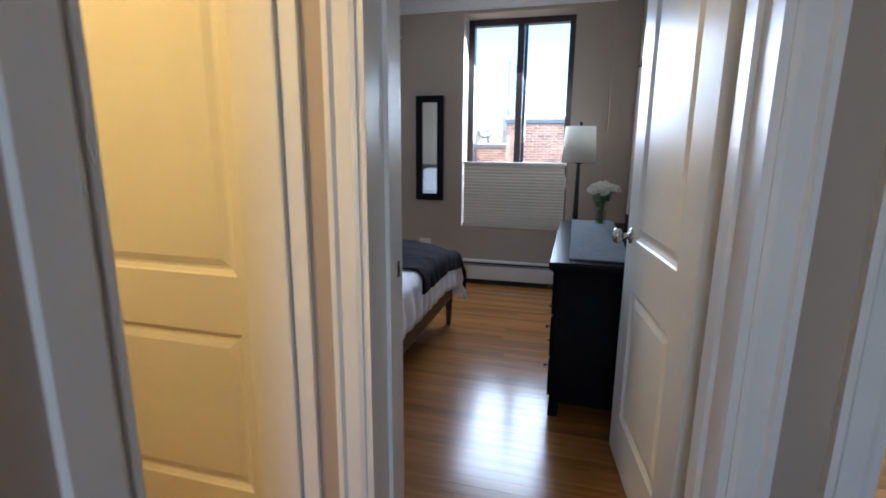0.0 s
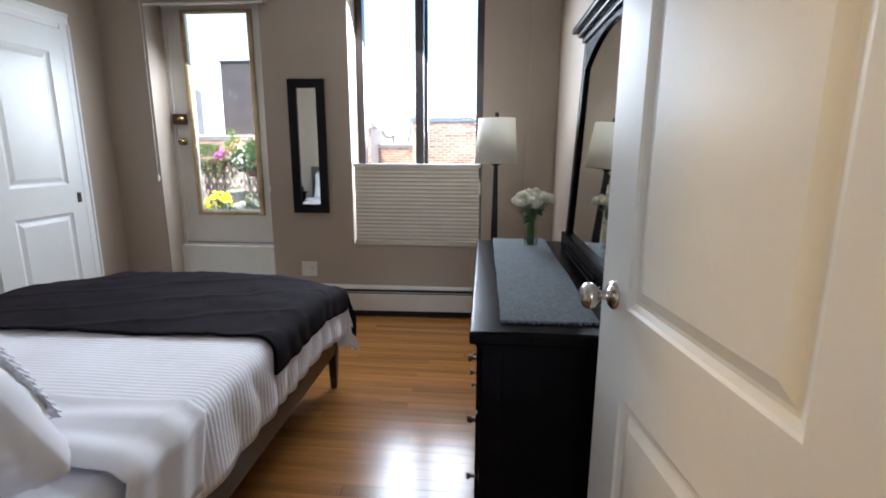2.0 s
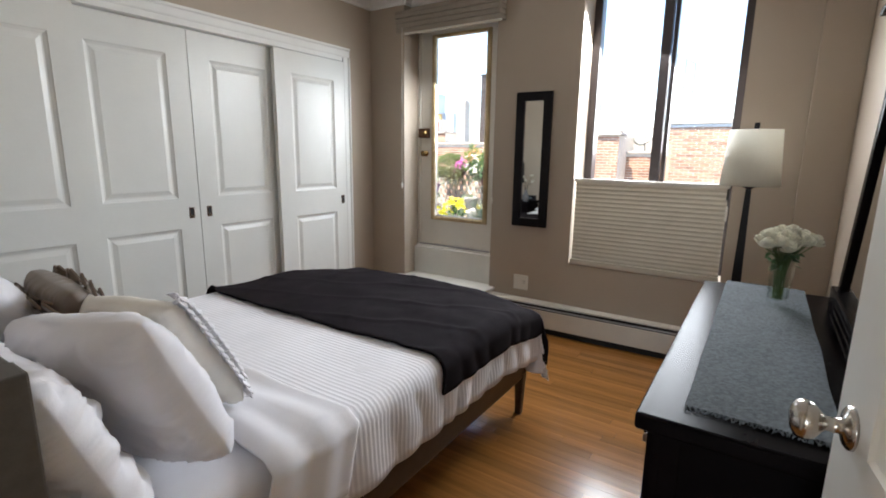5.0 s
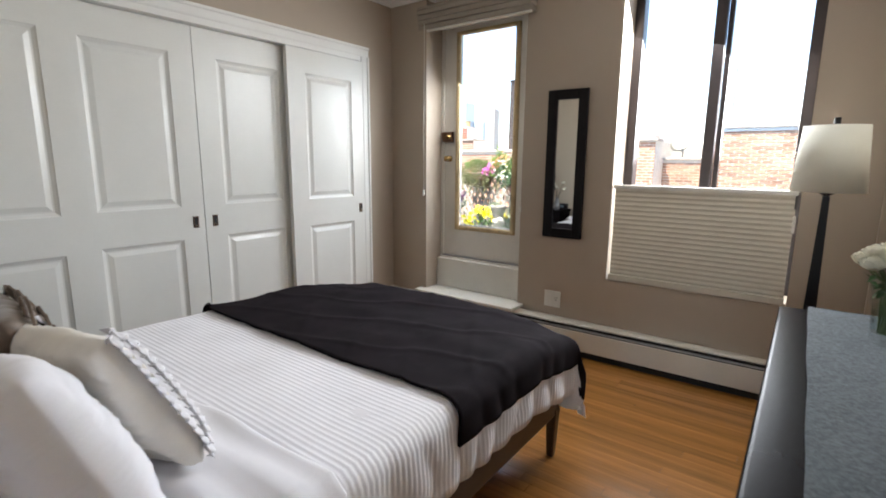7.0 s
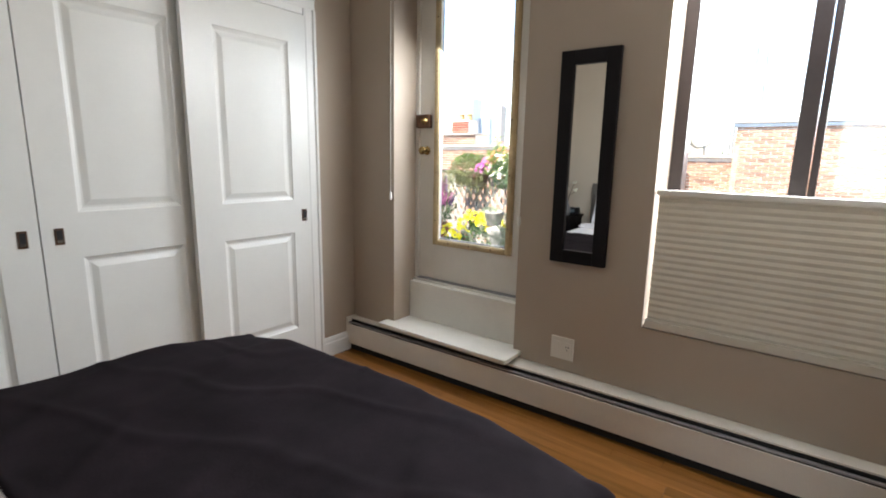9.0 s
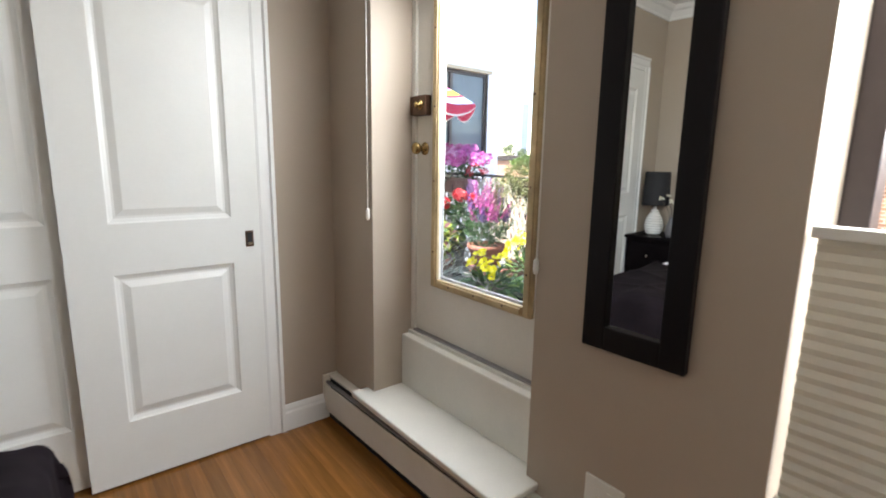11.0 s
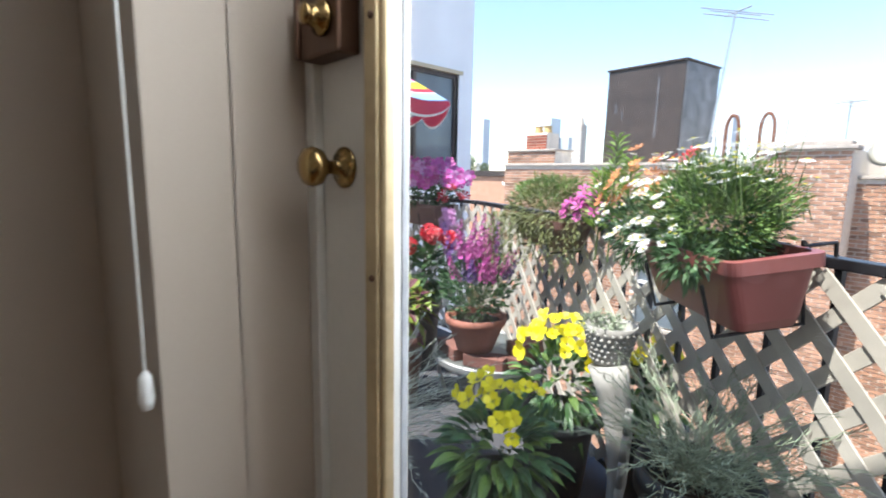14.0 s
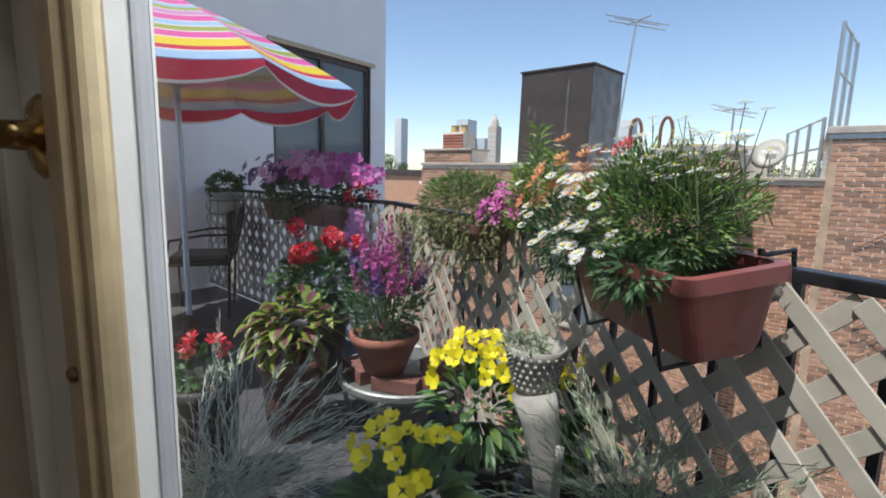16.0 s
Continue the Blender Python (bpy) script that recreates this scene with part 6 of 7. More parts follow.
# coleus in a clay pot
pot("pot", -3.52, 6.06, DZ, 0.14, 0.36, BOXBROWN, "brown clay pot on the deck")
p = plant("coleus", "lime-green coleus with maroon-veined leaves", -3.52, 6.06, 0.5)
COLEUS = mat("lime_coleus_leaf", (0.22, 0.32, 0.045), 0.45, 0, 0.25, 14, 60, 0.15, 0.001, island=0.35, trans=0.3)
MAROON = mat("maroon_coleus_heart", (0.09, 0.02, 0.03), 0.5, 0, 0.3, 14, 60, 0.1)
V, Fc, V2, F2 = [], [], [], []
for pp, d in cloud(110, (0, 0, 0.13), (0.18, 0.16, 0.15)):
    L = rng.uniform(0.07, 0.12)
    ovate_leaf(V, Fc, pp, d * 0.6 + Vector((0.25 + rng.uniform(-0.8, 0.8), -0.35 + rng.uniform(-0.8, 0.8), rng.uniform(-0.2, 0.5))), L, L * 0.82, 0.45)
for i in range(0, len(V), 18):
    for sgn in (1, -1):
        b = len(V2)
        for k in range(5):
            mid = V[i + 3 * k + 1]
            for q in (V[i + 3 * k], mid, V[i + 3 * k + 2]):
                V2.append(mid + (q - mid) * 0.42 + Vector((0, 0, 0.0018 * sgn)))
        for k in range(4):
            j = b + 3 * k
            F2 += [(j, j + 1, j + 4, j + 3), (j + 1, j + 2, j + 5, j + 4)]
raw("leaves", V, Fc, COLEUS, p)
raw("leaf_hearts", V2, F2, MAROON, p, "maroon leaf centres")

# silver-leaved plants
for x, y, z, s, tilt_, lab in ((-2.99, 5.45, 0.42, 1.45, 0.75, "feathery silver-grey plant spilling sideways"), (-1.99, 5.77, 0.62, 1.0, 0.8, "wispy silver-grey plant under the railing planter")):
    pot("pot", x, y, DZ, 0.13, z - DZ, DARKPOT, "dark plastic pot under a silver-leaved plant")
    p = plant("silver_plant", lab, x, y, z)
    V, Fc, st = [], [], []
    for i in range(150 if s > 1.1 else 110):
        a = rng.uniform(0, 6.28)
        d = Vector((math.cos(a) * tilt_ + (0.15 if s > 1.1 else 0.0), math.sin(a) * tilt_ + (0.10 if s > 1.1 else 0.0), rng.uniform(0.45, 1.25)))
        twig(V, Fc, st, (rng.uniform(-0.06, 0.06), rng.uniform(-0.06, 0.06), -0.03), d, rng.uniform(0.22, 0.42) * s, 36, 0.030, 0.0026 if s > 1.1 else 0.0022, rng.uniform(0.1, 0.8))
    raw("needles", V, Fc, LEAFGREY if s > 1.1 else LEAFSAGE, p)
    stalks(p, st, 0.0012, LEAFGREY if s > 1.1 else LEAFSAGE)
p = plant("red_bedding_flower", "small red flowers behind the silver plant", -3.42, 5.62, 0.55)
foliage(p, 90, (0, 0, 0.05), (0.10, 0.1, 0.1), 0.05, 0.03, LEAF)
flowers(p, 20, (0, 0, 0.14), (0.11, 0.10, 0.06), 0.028, PETALRED, 6, "red blossoms")
pot("pot", -3.42, 5.62, DZ, 0.12, 0.42, DARKPOT, "dark pot of red bedding flowers")

# yellow evening primroses
for x, y, z0, h, nfl, sx in ((-2.56, 6.06, 0.45, 0.28, 60, 0.15), (-2.44, 5.58, 0.45, 0.24, 32, 0.13), (-2.29, 6.20, 0.46, 0.26, 16, 0.08)):
    pot("pot", x, y, DZ, 0.13, z0 - DZ, DARKPOT, "dark plastic pot of yellow primroses")
    p = plant("evening_primrose", "yellow evening primroses with dark green leaves", x, y, z0)
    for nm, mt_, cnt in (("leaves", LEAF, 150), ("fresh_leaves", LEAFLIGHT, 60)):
        V, Fc = [], []
        for pp, d in cloud(cnt, (0, 0, h * 0.40), (sx * 1.1, sx, h * 0.55)):
            ovate_leaf(V, Fc, pp, d + Vector((0.1, -0.1, 0.3)), rng.uniform(0.06, 0.11), rng.uniform(0.022, 0.034), 0.4)
        raw(nm, V, Fc, mt_, p)
    flowers(p, nfl, (0, -0.02, h * 0.92), (sx * 1.3, sx * 1.15, h * 0.40), 0.0265, PETALYELLOW, 4, "four-petalled yellow flowers", (0.3, -0.8, 0.35), 0.5, 1.05)
# whitewashed wicker pot on a horn-shaped planter
t = thing("horn_planter", -2.305, 5.948, DZ, "weathered horn-shaped stone planter", "planter")
bm = bmesh.new()
pts = [(0.02, 0, 0), (0.03, 0.02, 0.2), (0.02, 0.03, 0.36), (-0.01, 0.03, 0.50), (-0.03, 0.03, 0.57)]
tube(bm, pts, 0.016, 18, taper=0.064)
part("horn", bm, WICKER, t, "", True)
bm = bmesh.new()
for k in range(5):
    tube(bm, [(0.05 + 0.007 * k, -0.030 - 0.004 * k, 0.05 + 0.09 * k), (0.058 + 0.006 * k, -0.036 - 0.004 * k, 0.09 + 0.09 * k), (0.056 + 0.007 * k, -0.034 - 0.004 * k, 0.13 + 0.09 * k)], 0.011, 8)
part("scroll", bm, WICKER, t, "", True)
t = thing("wicker_pot", -2.345, 5.998, 0.722, "small whitewashed pot with a beaded pattern", "plant pot")
part("body", lathebm([(0.052, 0), (0.062, 0.04), (0.076, 0.10), (0.082, 0.125), (0.076, 0.125), (0.070, 0.10), (0.002, 0.10)], 26), WICKER, t, "", True)
bm = bmesh.new()
for j in range(6):
    rr = 0.057 + 0.0225 * j / 5
    for i in range(22):
        a = 2 * math.pi * (i + 0.5 * (j % 2)) / 22
        m_ = Matrix.Translation((rr * math.cos(a), rr * math.sin(a), 0.015 + 0.018 * j)) @ Matrix.Rotation(a, 4, "Z")
        bmesh.ops.create_icosphere(bm, subdivisions=1, radius=0.0066, matrix=m_)
part("beads", bm, WICKER, t, "", True)
p = plant("sedum", "small grey-green sedum in the beaded pot", -2.37, 5.98, 0.83)
foliage(p, 500, (0, 0, 0.018), (0.078, 0.078, 0.03), 0.016, 0.007, LEAFSAGE, 0.7)

# neighbouring stucco wing with its window
t = thing("stucco_wing", -6.45, 7.4, DZ, "pale stucco wing of the house with a sliding window", "building")
W0, W1, Z0, Z1 = 0.55, 1.98, 1.05, 2.49
bm = bmesh.new()
for a in ((-3.5, -2.4, -9, 0, W0, 4.2), (-3.5, W1, -9, 0, 2.26, 4.2), (-3.5, W0, -9, 0, W1, Z0), (-3.5, W0, Z1, 0, W1, 4.2)):
    box(bm, *a)
part("wall", bm, STUCCO, t)
wi = part("window_frame", boxbm(-0.12, W0, Z0, -0.10, W1, Z1), DARKSLOT, t, "dark recessed window frame")
for a in ((-0.10, W0, Z0, -0.03, W0 + 0.05, Z1), (-0.10, W1 - 0.05, Z0, -0.03, W1, Z1), (-0.10, W0 + 0.05, Z1 - 0.05, -0.03, W1 - 0.05, Z1), (-0.10, 1.22, Z0, -0.04, 1.27, Z1 - 0.05)):
    part("frame_bar", boxbm(*a), DARKALU, wi)
part("pane", boxbm(-0.09, W0 + 0.05, Z0, -0.08, 1.22, Z1 - 0.05), SLATEGLASS, wi, "reflecting window pane")
part("pane", boxbm(-0.07, 1.27, Z0, -0.06, W1 - 0.05, Z1 - 0.05), SLATEGLASS, wi, "reflecting window pane")
part("head_trim", boxbm(-0.03, W0 - 0.05, Z1, 0.035, W1 + 0.06, Z1 + 0.05, bev=0.004), mat("tan_window_trim", (0.50, 0.42, 0.28), 0.6, 0, 0.15), t, "tan head trim")
part("side_trim", boxbm(-0.03, W1, Z0, 0.015, W1 + 0.05, Z1 - 0.001), STUCCO, t)
part("wall_lamp", lathebm([(0.06, 0), (0.09, 0.03), (0.09, 0.06), (0.03, 0.09)], 20, pose(0, -0.55, 1.75, 0, 90)), DARKPOT, t, "round grey wall lamp", True)


# brick buildings across the yard
def brick_wall(name, x0, x1, z0, z1, y, material, label, near=None, holes=(), depth=1.2):
    """A brick front facing -y: mortar core, bricks proud of it. near: the stretch x0, x1, z0, z1 whose bricks are pieces."""
    t = thing(name, x0, y, z0, label, "building")
    xs = [x0, x1]
    bm = bmesh.new()
    if holes:
        hx0, hx1, hz0, hz1 = holes[0]
        for a in ((0, 0, hx0 - x0, z1 - z0), (hx1 - x0, 0, x1 - x0, z1 - z0), (hx0 - x0, 0, hx1 - x0, hz0 - z0), (hx0 - x0, hz1 - z0, hx1 - x0, z1 - z0)):
            box(bm, a[0], 0.012, a[1], a[2], depth, a[3])
    else:
        box(bm, 0, 0.012, 0, x1 - x0, depth, z1 - z0)
    part("masonry", bm, MORTAR, t)
    V, Fc, nn = [], [], 0
    piece = {}
    CW, CH, G = 0.200, 0.067, 0.015
    j = 0
    z = z0
    while z + CH <= z1 + 1e-6:
        x = x0 - (CW / 2 if j % 2 else 0)
        while x < x1:
            a, b = max(x, x0), min(x + CW - G, x1)
            cx, cz = (a + b) / 2, z + CH / 2
            if b - a > 0.03 and not any(h[0] - 0.02 < cx < h[1] + 0.02 and h[2] - 0.02 < cz < h[3] + 0.02 for h in holes):
                pr = rng.uniform(0, 0.004)
                if near and near[0] < cx < near[1] and near[2] < cz < near[3] and nn < 150:
                    nn += 1
                    key = round(b - a, 2)
                    if key not in piece:
                        me = bpy.data.meshes.new("brick")
                        bmx = boxbm(0, 0, 0, b - a, 0.03, CH - G, bev=0.003, seg=1)
                        bmx.to_mesh(me)
                        bmx.free()
                        me.materials.append(BRICK)
                        piece[key] = me
                    ob = new("brick", piece[key])
                    ob.parent = t
                    ob.matrix_basis = pose(a - x0, -pr, z - z0)
                else:
                    k = len(V)
                    y0_, y1_ = -pr, 0.02
                    lx, hx, lz, hz = a - x0, b - x0, z - z0, z - z0 + CH - G
                    V += [(lx, y0_, lz), (hx, y0_, lz), (hx, y0_, hz), (lx, y0_, hz), (lx, y1_, lz), (hx, y1_, lz), (hx, y1_, hz), (lx, y1_, hz)]
                    Fc += [(k, k + 1, k + 2, k + 3), (k + 1, k + 5, k + 6, k + 2), (k + 4, k, k + 3, k + 7), (k + 3, k + 2, k + 6, k + 7), (k + 4, k + 5, k + 1, k)]
            x += CW
        j += 1
        z += CH
    ob = raw("bricks", V, Fc, material, t)
    ob["kind"] = "stuff"
    return t


YB = 14.0
t = brick_wall("brick_building", -9.4, -3.86, -5.0, 1.56, YB, BRICKI, "tan brick rear building with a parapet", near=(-6.2, -3.9, 0.9, 1.6), holes=((-5.9, -5.0, -1.6, 0.1),), depth=14)
part("coping", boxbm(0.0, -0.05, 6.56, 5.54, 0.35, 6.62, bev=0.01), COPING, t)
part("roof", boxbm(0, 0.35, 6.3, 5.54, 14, 6.42), ROOFGREY, t)
w_ = part("window", boxbm(3.5, 0.10, 3.4, 4.4, 0.14, 5.1), SLATEGLASS, t, "dark sash window")
part("window_sill", boxbm(3.44, -0.05, 3.32, 4.46, 0.10, 3.40, bev=0.006), COPING, w_)
part("sash_bar", boxbm(3.5, 0.07, 4.22, 4.4, 0.11, 4.28), WHITE, w_)
t = brick_wall("brick_pier", -9.3, -7.95, 1.56, 1.90, YB - 0.03, BRICKI, "raised brick parapet pier", depth=0.7)
part("coping", boxbm(-0.03, -0.04, 0.335, 1.38, 0.74, 0.38, bev=0.01), COPING, t)
t = brick_wall("brick_chimney", -8.85, -8.28, 1.95, 2.32, YB + 0.1, BRICKREDI, "small red brick chimney with clay pots", depth=0.5)
for k in range(2):
    part("chimney_pot", lathebm([(0.11, 0.33), (0.09, 0.52), (0.11, 0.54)], 16, pose(0.16 + 0.26 * k, 0.25, 0)), mat("buff_clay", (0.52, 0.37, 0.16), 0.8, 0, 0.2), t)
t = brick_wall("brick_pier", -3.88, -2.74, -5.0, 1.80, YB - 0.35, BRICKI, "tall tan brick pier with stepped coping", near=(-3.9, -2.7, 0.75, 1.85), depth=6)
part("coping", boxbm(-0.06, -0.06, 6.78, 1.20, 0.5, 6.84, bev=0.012), COPING, t)
part("coping", boxbm(0.0, 0.0, 6.841, 1.12, 0.46, 6.91, bev=0.012), COPING, t)
t = brick_wall("brick_wall", -2.74, -1.62, -5.0, 1.36, YB + 0.5, BRICKI, "lower tan brick wall", depth=6)
part("coping", boxbm(-0.05, -0.05, 6.36, 1.15, 0.4, 6.41, bev=0.01), COPING, t)
t = brick_wall("brick_house", -1.64, 5.5, -5.0, 2.02, YB - 0.5, BRICKI, "tan-red brick side building with a pale edge", near=(-1.64, 1.0, 1.2, 2.1), depth=9)
part("coping", boxbm(-0.07, -0.06, 7.0, 7.2, 9, 7.10, bev=0.012), COPING, t)
part("flashing", boxbm(-0.05, -0.03, 6.93, 7.2, 0.0, 7.0, bev=0.006), GALV, t)
part("corner_strip", boxbm(-0.01, -0.010, 0, 0.09, 0.0, 6.6), mat("tan_cement_wash", (0.46, 0.33, 0.22), 0.9, 0, 0.3, 3, 40, 0.4, 0.004), t, "tan cement-washed corner")
bm = bmesh.new()
for k in range(26):
    x, z = rng.uniform(0.1, 2.2), rng.uniform(2.5, 5.5)
    tube(bm, [(x, -0.02, z), (x + rng.uniform(0.2, 0.5), -0.035, z + rng.uniform(0.0, 0.4)), (x + rng.uniform(0.5, 1.0), -0.02, z + rng.uniform(-0.1, 0.6))], 0.007, 5)
part("bare_vine", bm, BARK, t, "bare vine stems")
t = thing("low_roof", -13.0, YB + 1.0, -5, "low dark tar roof beyond the wing", "building")
part("body", boxbm(0, 0, 0, 3.6, 8, 6.30), BRICKI, t)
part("fascia", boxbm(-0.05, -0.06, 6.30, 3.65, 8, 6.46, bev=0.01), TAR, t)
bm = bmesh.new()
tube(bm, [(2.9, -0.1, 5.2), (3.15, -0.1, 5.75), (3.4, -0.1, 6.2)], 0.03, 8)
tube(bm, [(3.15, -0.1, 5.75), (2.8, -0.1, 6.15)], 0.03, 8)
part("bracket", bm, WHITE, t)

# roof bulkhead, slightly leaning
t = thing("roof_bulkhead", -6.70, YB + 1.2, 1.42, "black tar-covered roof bulkhead with a worn silver side", "bulkhead")
t.matrix_basis = pose(-7.30, YB + 0.9, 1.42, 0, 1.0, -8)
part("shell", boxbm(0, 0, 0, 1.75, 1.3, 2.20, bev=0.015), TAR, t)
part("side_sheet", boxbm(1.752, 0.02, 0.02, 1.765, 1.28, 2.18), TARSIDE, t, "patched silver tar sheet")
part("cap", boxbm(-0.03, -0.03, 2.20, 1.78, 1.33, 2.24, bev=0.01), TAR, t)
for x, z0_, z1_ in ((1.20, 0.75, 1.95), (0.24, 1.3, 1.5), (0.40, 1.15, 1.35)):
    part("tar_drip", boxbm(x, -0.008, z0_, x + 0.035, 0.0, z1_, bev=0.003), TARSIDE, t)


def antenna(x, y, z, h, lean, arm, label):
    t = thing("tv_antenna", x, y, z, label, "antenna")
    bm = bmesh.new()
    tube(bm, [(0, 0, 0), (lean, 0, h)], 0.022, 8)
    part("mast", bm, GALV, t)
    for dx, dz, l in ((0.0, 0.0, arm), (-0.1, -0.10, arm * 0.9), (0.08, -0.04, arm * 0.7)):
        bm = bmesh.new()
        tube(bm, [(lean - l, -0.3 * l, h + dz + l * 0.22), (lean + l, 0.3 * l, h + dz - l * 0.30)], 0.010, 6)
        part("element", bm, GALV, t)
    bm = bmesh.new()
    tube(bm, [(lean - 0.25, 0.2, h - 0.02), (lean + 0.3, -0.2, h - 0.05)], 0.016, 6)
    part("boom", bm, GALV, t)


antenna(-5.02, YB + 0.6, 1.55, 2.75, 0.28, 0.55, "tall television antenna beside the roof bulkhead")
antenna(-3.35, YB + 3.5, 1.85, 1.1, 0.0, 0.45, "small television antenna on a distant roof")
for x, lean in ((-4.45, 0.0), (-3.93, 0.02)):
    t = thing("ladder_hoop", x, YB + 0.1, 1.2, "rusted curved handrail of a roof ladder", "ladder")
    bm = bmesh.new()
    pts = [(-0.10, 0, -0.5), (-0.10, 0, 0.85)] + [(-0.10 * math.cos(a), 0, 0.95 + 0.26 * math.sin(a)) for a in [math.pi * i / 10 for i in range(11)]] + [(0.10, 0, 0.4)]
    tube(bm, pts, 0.030, 8)
    part("rail", bm, RUST, t)
t = thing("roof_hut", -3.75, YB + 2.5, 1.2, "small white roof hut", "hut")
part("wall", boxbm(0, 0, 0, 0.95, 0.8, 0.78), STUCCO, t)
part("roof", boxbm(-0.05, -0.05, 0.78, 1.0, 0.85, 0.86, bev=0.01), COPING, t)
t = thing("skylight_house", -7.9, YB + 3.0, 1.2, "white roof house with a red wall and small cupola", "hut")
part("wall", boxbm(0, 0, 0, 1.5, 1.2, 0.95), STUCCO, t)
part("red_wall", boxbm(0.55, -0.02, 0, 1.25, 0.0, 0.72), BRICKREDI, t)
part("cupola", lathebm([(0.55, 0.95), (0.30, 1.18), (0.18, 1.22), (0.16, 1.30)], 8, pose(1.0, 0.6, 0)), GALV, t)
t = thing("satellite_dish", -2.42, YB + 1.0, 1.36, "grey satellite dish on the low wall", "dish")
part("dish", lathebm([(0.02, 0), (0.20, 0.03), (0.36, 0.10), (0.37, 0.105), (0.20, 0.045), (0.02, 0.02)], 28, pose(0, 0, 0.42, 62, 0, -20) @ Matrix.Diagonal((0.78, 0.78, 0.78, 1))), DISH, t, "", True)
bm = bmesh.new()
tube(bm, [(0, 0.05, 0), (0, 0.05, 0.42)], 0.025, 8)
part("mast", bm, GALV, t)
bm = bmesh.new()
tube(bm, [(0, -0.02, 0.15), (0.02, -0.35, 0.40)], 0.012, 6)
part("feed_arm", bm, GALV, t)
part("receiver", boxbm(-0.05, -0.42, 0.36, 0.09, -0.33, 0.46, bev=0.01), DISH, t)


def mesh_fence(x0, y0, x1, y1, z0, z1, label):
    L = math.hypot(x1 - x0, y1 - y0)
    t = thing("chain_link_fence", x0, y0, z0, label, "fence", math.degrees(math.atan2(y1 - y0, x1 - x0)))
    n = max(1, round(L / 0.8))
    for i in range(n + 1):
        bm = bmesh.new()
        tube(bm, [(L * i / n, 0, 0), (L * i / n, 0, z1 - z0)], 0.028, 8)
        part("post", bm, GALV, t)
    for z in (0.05, (z1 - z0) * 0.55, z1 - z0 - 0.02):
        bm = bmesh.new()
        tube(bm, [(0, 0, z), (L, 0, z)], 0.018, 6)
        part("rail", bm, GALV, t)
    V, Fc = [], []
    h = z1 - z0
    st_ = 0.075
    for s in (1, -1):
        x = -h
        while x < L:
            xa, xb = max(x, 0), min(x + h, L)
            if xb > xa + 0.02:
                za, zb = (xa - x, xb - x) if s > 0 else (h - (xa - x), h - (xb - x))
                k = len(V)
                V += [(xa, 0, za - 0.003), (xb, 0, zb - 0.003), (xb, 0, zb + 0.003), (xa, 0, za + 0.003)]
                Fc.append((k, k + 1, k + 2, k + 3))
            x += st_
    ob = raw("wire_mesh", V, Fc, GALV, t)
    ob["kind"] = "stuff"


mesh_fence(-1.68, YB - 0.2, -1.46, YB + 1.2, 2.1, 3.55, "tall galvanised roof fence seen edge on")
mesh_fence(-2.30, YB + 3.2, -1.75, YB + 0.6, 1.3, 2.35, "galvanised chain-link fence on the roof")


# skyline
def tower(x, y, w, d, h, material, label, top=0.0):
    t = thing("tower_block", x, y, -9, label, "building")
    part("body", boxbm(0, 0, 0, w, d, h + 9), material, t)
    if top:
        part("spire", lathebm([(w * 0.5, 0), (w * 0.36, top * 0.5), (w * 0.1, top * 0.8), (0.2, top)], 8, pose(w / 2, d / 2, h + 9)), material, t)
    V, Fc = [], []
    nx, nz = max(3, int(w / 2.6)), max(4, int((h + 4) / 4))
    for i in range(nx):
        for j in range(nz):
            a, z = w * (i + 0.25) / nx, 9 + (h - 3) * j / nz
            k = len(V)
            V += [(a, -0.1, z), (a + w * 0.5 / nx, -0.1, z), (a + w * 0.5 / nx, -0.1, z + (h / nz) * 0.5), (a, -0.1, z + (h / nz) * 0.5)]
            Fc.append((k, k + 1, k + 2, k + 3))
    raw("windows", V, Fc, TOWERBLUE, t)


# haze on these blocks comes from their paled colours, not from the air
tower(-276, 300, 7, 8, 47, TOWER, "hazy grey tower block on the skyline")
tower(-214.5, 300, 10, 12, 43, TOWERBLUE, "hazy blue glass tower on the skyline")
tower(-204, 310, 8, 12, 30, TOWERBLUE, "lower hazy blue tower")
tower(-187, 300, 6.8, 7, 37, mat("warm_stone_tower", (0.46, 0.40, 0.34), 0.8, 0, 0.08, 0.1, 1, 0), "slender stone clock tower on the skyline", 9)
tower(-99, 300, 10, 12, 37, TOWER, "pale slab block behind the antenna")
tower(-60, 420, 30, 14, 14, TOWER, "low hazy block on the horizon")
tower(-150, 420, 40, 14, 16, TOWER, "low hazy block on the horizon")


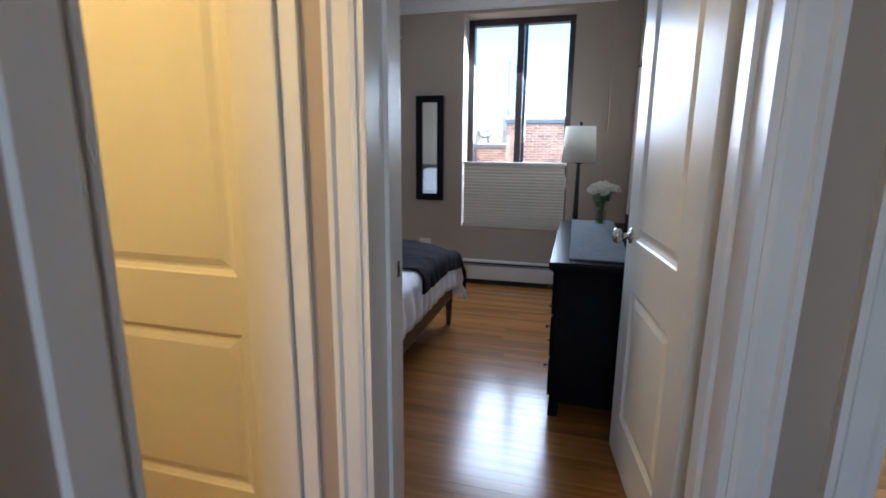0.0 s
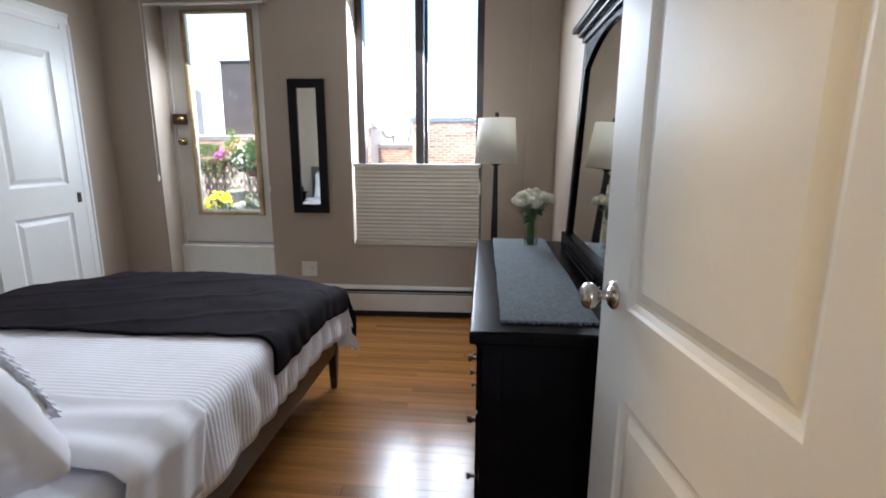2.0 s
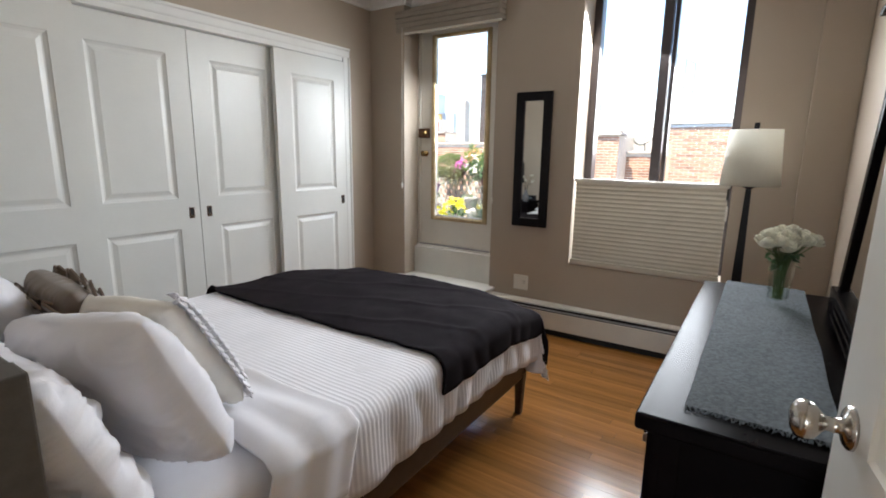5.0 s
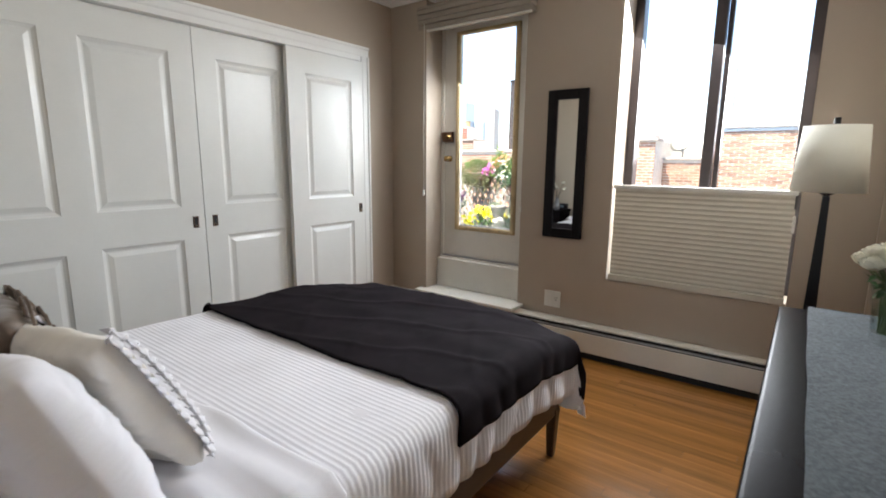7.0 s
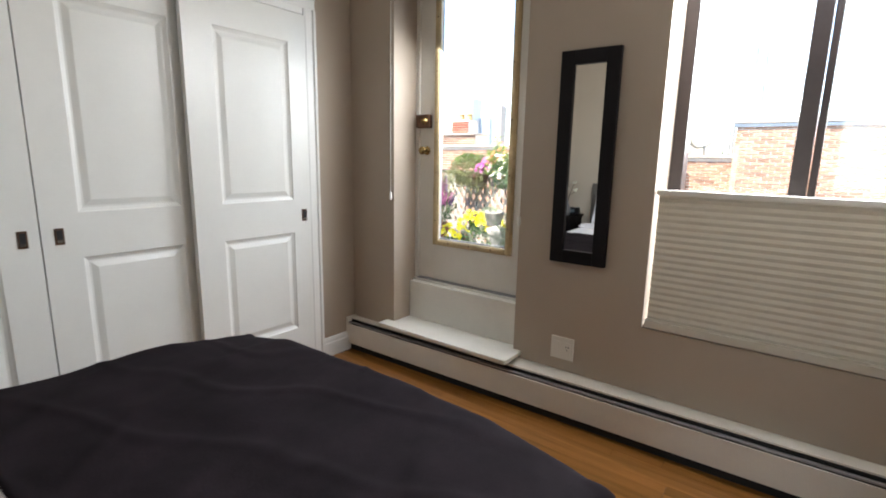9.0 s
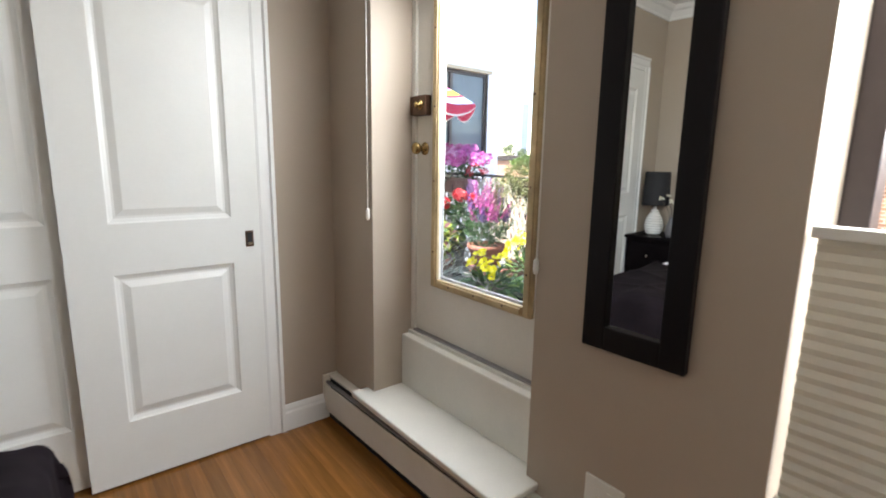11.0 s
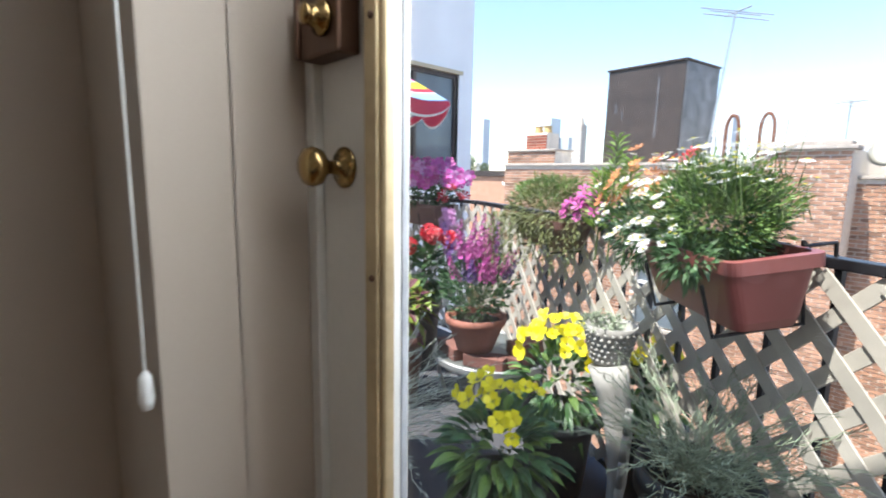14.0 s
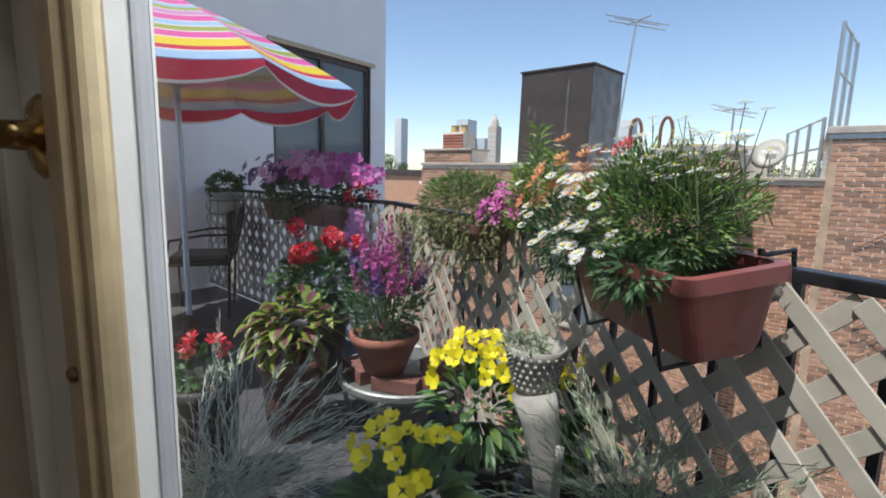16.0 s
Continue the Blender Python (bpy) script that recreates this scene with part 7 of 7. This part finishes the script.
def far_tree(x, y, h, r):
    t = thing("tree", x, y, -9, "distant green tree on the skyline", "tree", group="distant trees")
    bm = bmesh.new()
    tube(bm, [(0, 0, 0), (0.2, 0, h * 0.4), (0.1, 0.1, h * 0.75)], r * 0.08, 8, taper=r * 0.03)
    for k in range(4):
        a = k * 1.6
        tube(bm, [(0.15, 0, h * 0.45), (r * 0.6 * math.cos(a), r * 0.6 * math.sin(a), h * 0.75)], r * 0.035, 6, taper=r * 0.01)
    part("trunk", bm, BARK, t)
    V, Fc = [], []
    for i in range(6):
        c = (rng.uniform(-0.6, 0.6) * r, rng.uniform(-0.6, 0.6) * r, h * rng.uniform(0.62, 0.88))
        for p_, d_ in cloud(130, c, (r * 0.55, r * 0.55, h * 0.16)):
            leaf_quads(V, Fc, p_, d_, r * 0.14, r * 0.09)
    raw("crown", V, Fc, TREEFAR, t)


for x, y, h, r in ((-272, 292, 27, 9), (-262, 296, 22, 7), (-92, 290, 24, 6), (-86, 292, 21, 5), (-40, 250, 19, 6), (-28, 255, 21, 7), (-14, 250, 19.5, 6), (-4, 255, 20, 6), (-0.7, 36, 12.2, 2.0), (3.0, 40, 13.0, 2.4)):
    far_tree(x, y, h, r)


# ---- oak strip floor: boards along x, each a piece of its own ----
floor = structure("floor", boxbm(-3.4, -2.72, -0.12, 2.6, 5.0, -0.004), OAKGAP, "honey oak strip floor")
random.seed(3)
BW, GAPW = 0.057, 0.0007
board_meshes = {}


def board(L):
    k = round(L, 2)
    if k not in board_meshes:
        bm = boxbm(0, GAPW / 2, -0.003, L - 0.0015, BW - GAPW / 2, 0.0)
        me = bpy.data.meshes.new("floor_board")
        bm.to_mesh(me)
        bm.free()
        me.materials.append(OAK)
        board_meshes[k] = me
    return board_meshes[k]


LENGTHS = (0.9, 1.3, 1.7, 2.1, 2.6)
rows_n = 0
y = 1.35
while y < 4.80:
    x = -2.75 - random.choice((0.0, 0.2, 0.45, 0.7))
    while x < 0.8:
        L = min(random.choice(LENGTHS), 0.82 - x)
        ob = new("floor_board", board(L))
        ob.parent = floor
        ob.matrix_basis = Matrix.Translation((x, y, 0))
        x += L
    y += BW
bm = bmesh.new()
y = -2.7
while y < 1.34:
    x = -1.6
    while x < 2.5:
        L = random.choice(LENGTHS)
        box(bm, x, y + GAPW / 2, -0.003, min(x + L, 2.55) - 0.0015, y + BW - GAPW / 2, 0.0)
        x += L
    y += BW
y = 1.37
while y < 3.6:
    box(bm, 0.80, y + GAPW / 2, -0.003, 2.48, y + BW - GAPW / 2, 0.0)
    y += BW
hb = part("hall_floor_boards", bm, mat("honey_oak_hall", (0.40, 0.205, 0.075), 0.2, 0, 0.22, 2.2, 14, 0.06, 0.001, (0.6, 14, 14), coat=0.5, island=0.45), floor)
hb["kind"] = "stuff"
